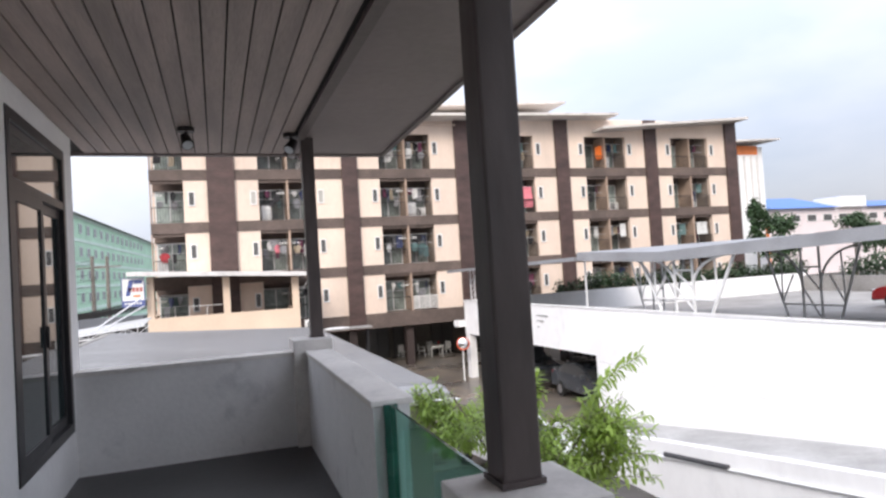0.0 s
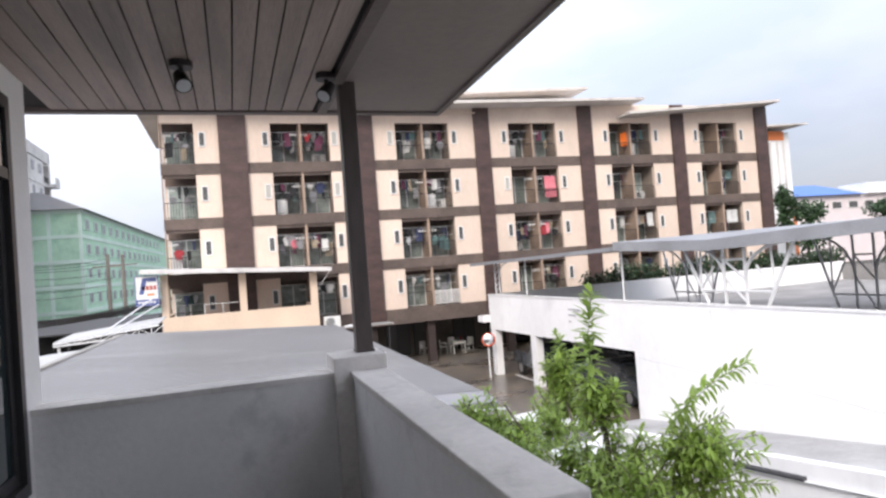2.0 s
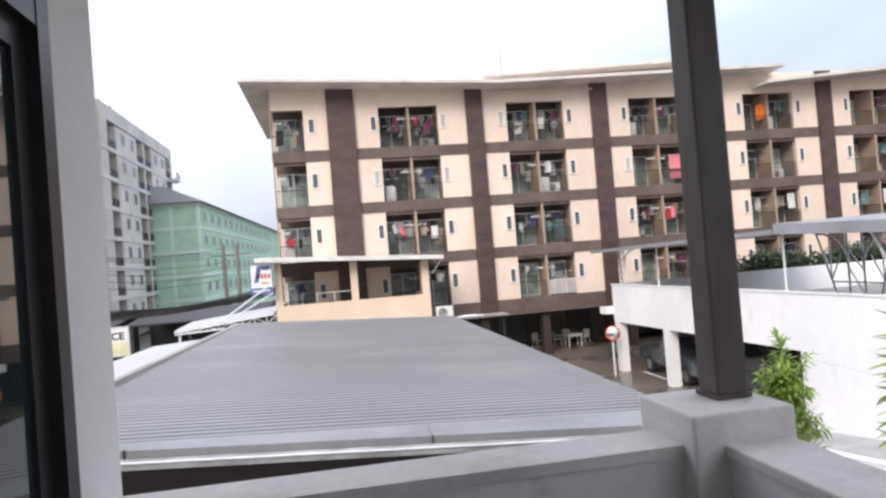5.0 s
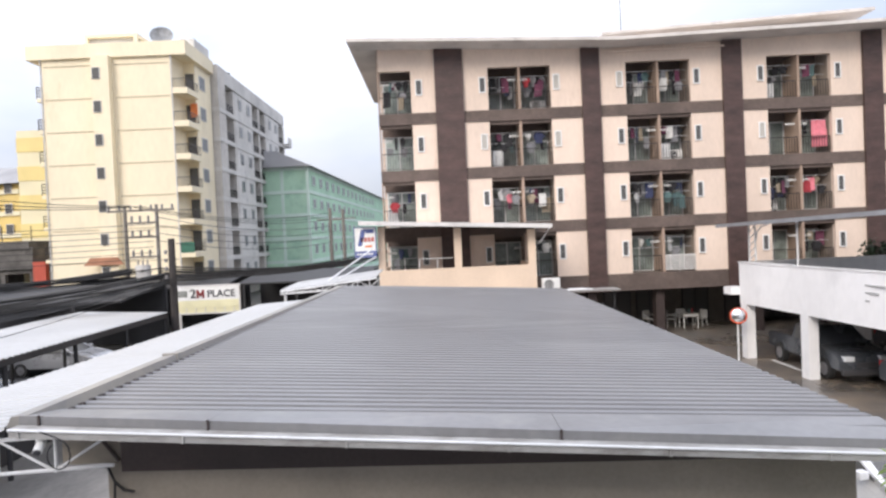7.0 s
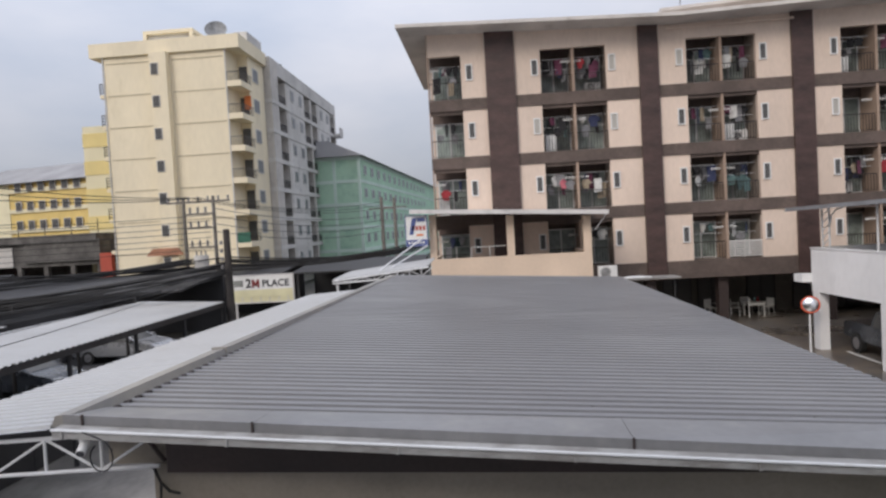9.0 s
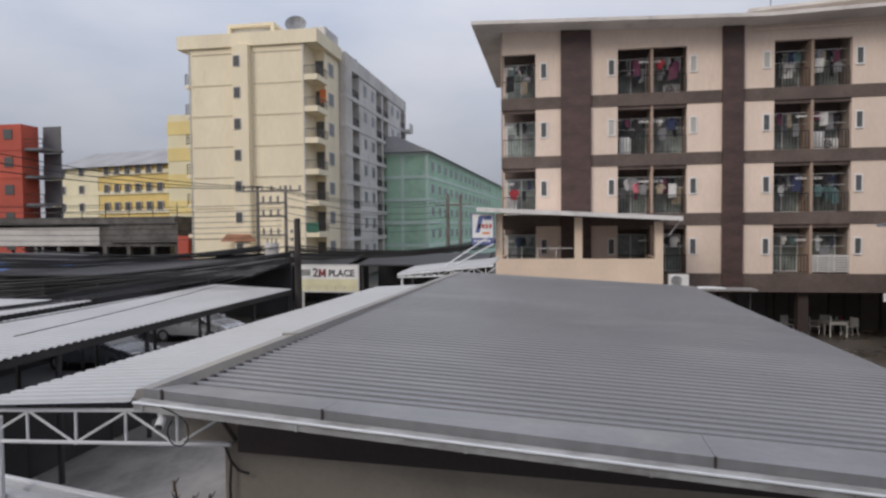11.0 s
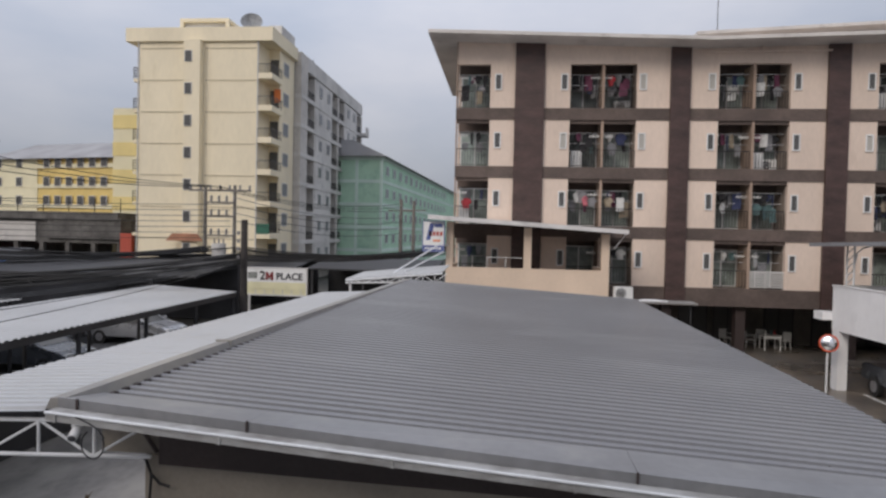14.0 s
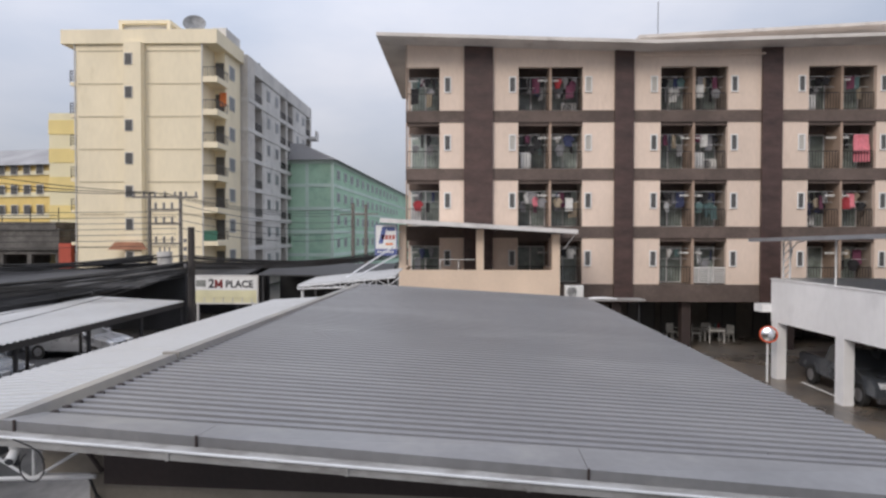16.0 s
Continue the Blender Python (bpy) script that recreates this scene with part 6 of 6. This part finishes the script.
part("blue_strip", boxes((-4.97, -4.11, 30.54, 30.549, 4.73, 4.98)), SIGNBLUE, sg)
for k in range(6):
    part("white_bar", boxes((-4.9 + 0.12 * k, -4.82 + 0.12 * k, 30.532, 30.539, 4.81, 4.9)), SIGNWHITE, sg)
part("bracket", rods([((-4.1, 30.6, 5.0), (-3.9, 31.2, 5.0))], 0.03, 6), STEEL_WHITE, sg)
part("bracket", rods([((-4.1, 30.6, 5.7), (-3.9, 31.2, 5.7))], 0.03, 6), STEEL_WHITE, sg)

# ---- street side: long carport, poles, cables, sign ----
long_cp = thing("long_carport", "long carport with a white ribbed steel roof on dark posts", "carport", at=pose(-14, 17, 0))
nk = 16
for k in range(nk):
    ya, yb = 3.0 + (28.0 - 3.0) * k / nk, 3.0 + (28.0 - 3.0) * (k + 1) / nk
    bm = bmesh.new()
    sheet(bm, [(-11.95, ya, 3.0), (-16.15, ya + 1.5 * k / nk, 3.02), (-16.15, yb + 1.5 * (k + 1) / nk, 3.02), (-11.95, yb, 3.0)], "x", 0.22, 0.03)
    part("roof_sheet", bm, ROOF_WHITE, long_cp)
part("edge_beam", boxes((-12.05, -11.98, 3.0, 28.0, 2.82, 2.98)), DARKSHED, long_cp)
for y in np.arange(4.0, 28.5, 3.0):
    part("post", rods([((-12.1, y, 0), (-12.1, y, 2.85))], 0.06, 8), DARKSHED, long_cp)
    part("post", rods([((-16.0, y, 0), (-16.0, y, 2.95))], 0.06, 8), DARKSHED, long_cp)
part("rear_screen", boxes((-22.1, -22.0, 3.0, 36, 0, 2.8)), DARKSHED, long_cp)
part("parking_floor", boxes((-22.0, -13.1, 3.0, 36, -0.02, 0.004)), ASPHALT, long_cp)
cp2 = thing("second_carport", "low white steel roof beyond the long carport", "carport", at=pose(-20, 20, 0))
bm = bmesh.new()
sheet(bm, [(-17.3, 12.0, 3.0), (-24, 12.0, 3.05), (-24, 23.5, 3.05), (-17.3, 23.5, 3.0)], "x", 0.22, 0.03)
part("roof_sheet", bm, ROOF_WHITE, cp2)
for y in (12.5, 18, 23.2):
    part("post", rods([((-17.5, y, 0), (-17.5, y, 2.95))], 0.06, 8), DARKSHED, cp2)
fence = thing("mesh_fence", "dark mesh fence along the side yard", "fence", at=pose(-12.9, 18, 0))
for k in range(8):
    y = 8.2 + 2.6 * k
    part("post", rods([((-12.9, y, 0), (-12.9, y, 1.75))], 0.04, 6), DARKSHED, fence)
    part("panel", boxes((-12.92, -12.88, y + 0.05, y + 2.55, 0.05, 1.7)), DARKSHED, fence)
for xa, xb, y, z0, z1, nm in ((-60, -34, 42, 3.2, 3.5, "low_dark_roof"), (-34, -17.5, 38, 2.95, 3.2, "low_dark_roof"), (-26, -15, 46, 3.0, 3.25, "low_dark_roof"), (-14.5, -6.0, 47, 3.0, 3.2, "low_dark_roof")):
    sh = thing("market_shed", "low dark steel-roofed shed by the street", "shed", group="street sheds", at=pose((xa + xb) / 2, y, 0))
    bm = bmesh.new()
    hexa(bm, [(xa, y - 2.5, z0 - 0.1), (xb, y - 2.5, z0 - 0.1), (xb, y + 3, z1 + 0.2), (xa, y + 3, z1 + 0.2), (xa, y - 2.5, z0), (xb, y - 2.5, z0), (xb, y + 3, z1 + 0.32), (xa, y + 3, z1 + 0.32)])
    part("roof", bm, DARKSHED, sh)
    part("rear_wall", boxes((xa, xb, y + 2.8, y + 3, 0, z1 + 0.2)), DARKSHED, sh)
    for x in np.arange(xa + 0.3, xb, 3.4):
        part("post", boxes((x, x + 0.14, y - 2.4, y - 2.26, 0, z0)), DARKSHED, sh)
tp = thing("tarpaulin", "blue tarpaulin draped over a street stall", "tarpaulin", at=pose(-34, 38, 2.5))
bm = bmesh.new()
sheet(bm, [(-38, 36.5, 2.9), (-30.5, 36.5, 2.75), (-30.5, 38.6, 3.35), (-38, 38.6, 3.45)], "x", 0.5, 0.05)
part("cover", bm, TARP, tp)
part("stall", boxes((-37.5, -31, 36.7, 38.4, 0, 2.74)), DARKSHED, tp)


def street_pole(x, y, z, r, label):
    p = thing("utility_pole", label, "utility pole", group="utility poles", at=pose(x, y, 0))
    bm = bmesh.new()
    rod(bm, (x, y, 0), (x, y, z), r * 1.15, 10, r * 0.85)
    part("shaft", bm, POLE, p)
    return p


HX0, HX1, HY = -21.2, -19.2, 44.0
p1 = street_pole(HX0, HY, 8.2, 0.12, "weathered concrete utility pole with cross-arms")
p2 = street_pole(HX1, HY, 8.3, 0.12, "weathered concrete utility pole with a transformer")
for p, x in ((p1, HX0), (p2, HX1)):
    part("cross_arm", boxes((x - 1.1, x + 1.1, HY - 0.06, HY + 0.06, 7.9, 8.02)), POLE, p)
    for dx in (-1.0, -0.35, 0.35, 1.0):
        part("insulator", rods([((x + dx, HY, 8.02), (x + dx, HY, 8.3))], 0.07, 8), INSUL, p)
for z in (7.1, 6.2, 4.95):
    part("tie_beam", boxes((HX0, HX1, HY - 0.25, HY - 0.17, z, z + 0.12)), POLE, p2)
    for k in range(4):
        x = HX0 + 0.5 + 0.52 * k
        part("insulator", rods([((x, HY - 0.2, z + 0.12), (x, HY - 0.2, z + 0.5))], 0.075, 8), INSUL, p2)
bm = bmesh.new()
rod(bm, (HX1 - 0.9, HY - 0.3, 3.5), (HX1 - 0.9, HY - 0.3, 4.5), 0.45, 16)
part("transformer", bm, GREYRENDER, p2, "grey transformer drum")
for k in range(3):
    x = HX1 - 1.2 + 0.3 * k
    part("bushing", rods([((x, HY - 0.3, 4.5), (x, HY - 0.3, 4.8))], 0.05, 8), INSUL, p2)
p3 = street_pole(-11.85, 28.4, 5.85, 0.15, "dark stained utility pole beside the carport")
for k in range(4):
    part("spool_insulator", rods([((-12.05, 28.3, 4.3 + 0.32 * k), (-12.05, 28.3, 4.44 + 0.32 * k))], 0.06, 8), INSUL, p3)
p3.children[0].data.materials[0] = POLEDARK
p4 = street_pole(-11.2, 62, 8.5, 0.17, "far utility pole with cross-arms by the green block")
part("cross_arm", boxes((-12.4, -10.0, 61.94, 62.06, 7.4, 7.52)), POLE, p4)
p5 = street_pole(-10.6, 66, 8.6, 0.17, "far utility pole with cross-arms by the green block")
part("cross_arm", boxes((-11.8, -9.4, 65.94, 66.06, 7.6, 7.72)), POLE, p5)


def cable(pts, r, sag):
    """Cables hang in a shallow curve between two fixings."""
    a, b = Vector(pts[0]), Vector(pts[1])
    line = [a.lerp(b, s) - Vector((0, 0, sag * 4 * s * (1 - s))) for s in np.linspace(0, 1, 13)]
    ob = part("overhead_cable", tube(bmesh.new(), line, r, 5), CABLE)
    return tagged(ob, "black overhead cable strung between street poles", "cable", group="overhead cables")


for k, (dz, dy) in enumerate(((0.0, 0), (0.42, 0.3), (0.9, 0.6))):
    cable([(-24.5, 20.0 + dy, 8.3 + dz), (HX0 + 0.3, HY, 8.2 + 0.04 * k)], 0.022, 0.55)
    cable([(HX0 + 0.3 + 0.3 * k, HY, 8.25), (-11.2, 62, 7.5 + 0.3 * k)], 0.02, 0.7)
for k in range(7):
    cable([(-44, 36 + 0.5 * k, 5.1 + 0.36 * k), (HX1 - 0.2, HY - 0.2, 4.9 + 0.36 * k)], 0.018, 0.25)
rc = random.Random(5)
for k in range(16):
    cable([(-26 - rc.random() * 8, 20 + rc.random() * 5, 2.9 + 0.75 * rc.random()), (-11.9, 28.4, 4.1 + 0.45 * rc.random())], 0.022 + 0.012 * rc.random(), 0.25 + 0.35 * rc.random())
for k in range(6):
    cable([(-11.85, 28.4, 4.25 + 0.1 * k), (-5.2 + 0.5 * k, 60, 4.4 + 0.25 * k)], 0.03, 0.5 + 0.1 * k)
for k in range(18):
    cable([(-40 + rc.random() * 8, 31 + rc.random() * 6, 3.3 + 1.1 * rc.random()), (HX0 + rc.random() * 2.4, HY - 0.2, 3.3 + 1.0 * rc.random())], 0.028 + 0.02 * rc.random(), 0.15 + 0.3 * rc.random())
for k in range(8):
    cable([(HX1, HY - 0.2, 3.4 + 0.12 * k), (-6.5, 58, 3.7 + 0.12 * k)], 0.035, 0.3 + 0.06 * k)
for k in range(4):
    cable([(-8.8 - 0.5 * k, 11.5, 4.04 + 0.13 * k), (-12.0, 28.3, 4.2 + 0.05 * k)], 0.008, 0.14 + 0.04 * (k % 3))
    cable([(-22 + 1.2 * k, 10, 3.4 + 0.1 * k), (-11.8, 28.3, 4.0 + 0.1 * k)], 0.016, 0.45)
for k in range(4):
    cable([(HX1, HY, 6.0 + 0.5 * k), (-11.2, 62, 5.4 + 0.5 * k)], 0.02, 0.6)

bs = thing("street_sign", "white street sign with dark lettering and a lemon strip", "sign", at=pose(-12.5, 33.6, 2.2))
SY = 33.6
part("board", boxes((-13.95, -10.98, SY, SY + 0.12, 2.95, 3.62)), SIGNWHITE, bs)
part("lower_board", boxes((-13.95, -10.98, SY, SY + 0.12, 2.6, 2.95)), SIGNYELLOW, bs)
part("frame", boxes((-14.0, -13.95, SY - 0.02, SY + 0.14, 2.3, 3.66), (-10.98, -10.93, SY - 0.02, SY + 0.14, 2.3, 3.66), (-13.95, -10.98, SY - 0.02, SY + 0.14, 3.62, 3.66)), GREYRENDER, bs)
part("rail", boxes((-13.95, -10.98, SY, SY + 0.1, 2.3, 2.36)), GREYRENDER, bs)
part("lower_strip", boxes((-13.95, -10.98, SY + 0.02, SY + 0.1, 2.36, 2.6)), SIGNYELLOW, bs)
for k in range(6):
    part("divider", boxes((-13.5 + 0.45 * k, -13.46 + 0.45 * k, SY, SY + 0.1, 2.36, 2.6)), GREYRENDER, bs)
part("picture", boxes((-13.85, -13.4, SY - 0.012, SY, 3.12, 3.42), bevel=0.004), SIGNGREY, bs)
lettering("2", 0.58, SIGNBLACK, pose(-13.13, SY - 0.014, 3.25, 90, 0, 0), bs)
bm = boxes((-12.96, -12.87, SY - 0.024, SY - 0.004, 3.05, 3.45), (-12.69, -12.6, SY - 0.024, SY - 0.004, 3.05, 3.45))
for xa, xb in ((-12.96, -12.82), (-12.69, -12.83)):
    hexa(bm, [(xb, SY - 0.026, 3.13), (xb + 0.09, SY - 0.026, 3.13), (xb + 0.09, SY - 0.006, 3.13), (xb, SY - 0.006, 3.13), (xa, SY - 0.026, 3.45), (xa + 0.09, SY - 0.026, 3.45), (xa + 0.09, SY - 0.006, 3.45), (xa, SY - 0.006, 3.45)])
part("letter_m", bm, SIGNBROWN, bs)
lettering("PLACE", 0.46, SIGNBLACK, pose(-11.8, SY - 0.014, 3.23, 90, 0, 0), bs)
for x in (-13.8, -11.15):
    part("leg", rods([((x, SY + 0.06, 0), (x, SY + 0.06, 2.4))], 0.06, 8), GREYRENDER, bs)

# ---- camera dome and loose wire at the roof corner, near awning ----
cc = thing("security_camera", "white security camera under the roof corner", "security camera", at=pose(-4.75, 8.72, 3.9))
bm = bmesh.new()
rod(bm, (-4.75, 8.72, 3.97), (-4.75, 8.72, 4.06), 0.035, 14)
part("base", bm, PLASTIC, cc)
bm = bmesh.new()
rod(bm, (-4.75, 8.74, 3.96), (-4.73, 8.64, 3.90), 0.035, 14)
part("housing", bm, PLASTIC, cc)
bm = bmesh.new()
rod(bm, (-4.73, 8.642, 3.901), (-4.728, 8.632, 3.895), 0.028, 14)
part("lens", bm, DARKPLASTIC, cc)
loop = [(-4.72, 8.66, 4.06), (-4.58, 8.63, 4.02), (-4.5, 8.62, 3.98), (-4.46, 8.62, 3.92)] + [(-4.55 + 0.09 * math.cos(w), 8.62, 3.87 + 0.105 * math.sin(w)) for w in np.linspace(0.5, -4.2, 24)]
lw = part("loose_wire", tube(bmesh.new(), loop, 0.006, 6), CABLE)
tagged(lw, "loop of loose black wire at the roof corner", "wire")
na = thing("near_awning", "white ribbed awning over the side yard", "awning", at=pose(-7, 8, 3))
bm = bmesh.new()
sheet(bm, [(-9.5, 7.2, 2.85), (-4.9, 7.2, 2.85), (-4.9, 9.08, 3.0), (-9.5, 10.03, 3.0)], "x", 0.2, 0.025)
part("roof_sheet", bm, ROOF_WHITE, na)
part("edge_trim", hexa(bmesh.new(), [(-9.5, 9.98, 2.95), (-4.9, 9.03, 2.95), (-4.9, 9.09, 2.95), (-9.5, 10.04, 2.95), (-9.5, 9.98, 3.04), (-4.9, 9.03, 3.04), (-4.9, 9.09, 3.04), (-9.5, 10.04, 3.04)]), STEEL_WHITE, na)
for x, y in ((-9.3, 9.85), (-5.1, 9.0)):
    part("post", rods([((x, y, 0), (x, y, 2.95))], 0.04, 8), STEEL_WHITE, na)


# ---- hedge, far trees ----
def foliage(name, label, blobs, material, size, seed, category="hedge", kind="stuff", parent=None):
    r = random.Random(seed)
    vs, fs = [], []
    for c, rad, n in blobs:
        for k in range(n):
            v = Vector((r.gauss(0, 1), r.gauss(0, 1), r.gauss(0, 1))).normalized() * r.random() ** 0.45
            p = Vector((c[0] + v.x * rad[0], c[1] + v.y * rad[1], c[2] + v.z * rad[2]))
            d = Vector((r.gauss(0, 1), r.gauss(0, 1), r.gauss(0, 0.6)))
            leaf_into(vs, fs, p, d, Vector((r.gauss(0, 1), r.gauss(0, 1), 1)), size * r.uniform(0.7, 1.3), size * 0.28)
    me = bpy.data.meshes.new(name)
    me.from_pydata([tuple(v) for v in vs], [], fs)
    me.materials.append(material)
    ob = new(name, me)
    if parent is not None:
        under(ob, parent)
        return tagged(ob, kind=kind)
    return tagged(ob, label, category, kind=kind)


hb = [((x, 31.2, 3.95 + 0.2 * math.sin(x * 1.3)), (0.75, 0.6, 0.75), 420) for x in np.arange(17.8, 36, 1.0)]
foliage("hedge", "dark green clipped hedge behind the deck", hb, LEAF_DARK, 0.2, 3)
tagged(part("planter_wall", boxes((17, 36.5, 30.5, 31.9, 0, 3.4)), CONC), "grey concrete planter wall behind the deck", "planter", kind="structure")
hb = [((38.0, y, 4.0 + 0.3 * math.sin(y)), (0.9, 0.9, 0.9), 300) for y in np.arange(4, 30, 1.3)]
foliage("hedge", "dark green hedge beyond the deck", hb, LEAF_DARK, 0.24, 4)
tagged(part("planter_wall", boxes((37.2, 38.8, 3, 31, 0, 3.3)), CONC), "grey concrete planter wall beyond the deck", "planter", kind="structure")


def far_tree(x, y, h, w, seed):
    t = thing("tree", "dark green leafy tree behind the buildings", "tree", group="far trees", at=pose(x, y, 0))
    bm = bmesh.new()
    rod(bm, (x, y, 0), (x + 0.1, y, h * 0.6), 0.2, 8, 0.1)
    rod(bm, (x + 0.1, y, h * 0.5), (x + w * 0.4, y, h * 0.75), 0.09, 6, 0.04)
    rod(bm, (x + 0.1, y, h * 0.5), (x - w * 0.4, y, h * 0.78), 0.09, 6, 0.04)
    part("trunk", bm, BARK, t)
    r = random.Random(seed)
    blobs = [((x + r.uniform(-w, w) * 0.6, y + r.uniform(-w, w) * 0.6, h * r.uniform(0.5, 0.92)), (w * 0.42, w * 0.42, h * 0.1), 130) for k in range(12)]
    foliage("crown", "", blobs, LEAF_FAR, 0.45, seed, parent=t)


far_tree(51.6, 49.5, 11.0, 0.95, 31)
far_tree(55.5, 50.5, 9.5, 2.0, 32)
far_tree(79.5, 60, 9.6, 3.4, 33)
far_tree(86, 62, 9.0, 3.6, 34)

# small potted shrub tips at the beige wall
sh = thing("potted_shrub", "small spiky shrub in a pot by the beige wall", "potted plant", at=pose(-4.4, 8.6, 0))
bm = bmesh.new()
rod(bm, (-4.4, 8.6, 0), (-4.4, 8.6, 0.5), 0.2, 14, 0.26)
part("pot", bm, FASCIA, sh)
part("stem", rods([((-4.4, 8.6, 0.5), (-4.38, 8.6, 3.3))], 0.03, 6), BARK, sh)
for k, (dx, h) in enumerate(((-0.16, 3.5), (0.02, 3.4), (0.1, 3.34), (0.18, 3.44), (0.26, 3.36), (-0.05, 3.3))):
    bm = bmesh.new()
    rod(bm, (-4.42 + dx * 0.5, 8.6, 2.9), (-4.42 + dx, 8.6 - 0.02 * k, h), 0.02, 6, 0.006)
    for q in range(9):
        z = h - 0.05 * q
        w = 2.4 * q
        rod(bm, (-4.42 + dx, 8.6 - 0.02 * k, z - 0.04), (-4.42 + dx + 0.045 * math.cos(w), 8.6 - 0.02 * k + 0.045 * math.sin(w), z + 0.03), 0.008, 4, 0.002)
    part("shoot", bm, DRYSHOOT, sh)
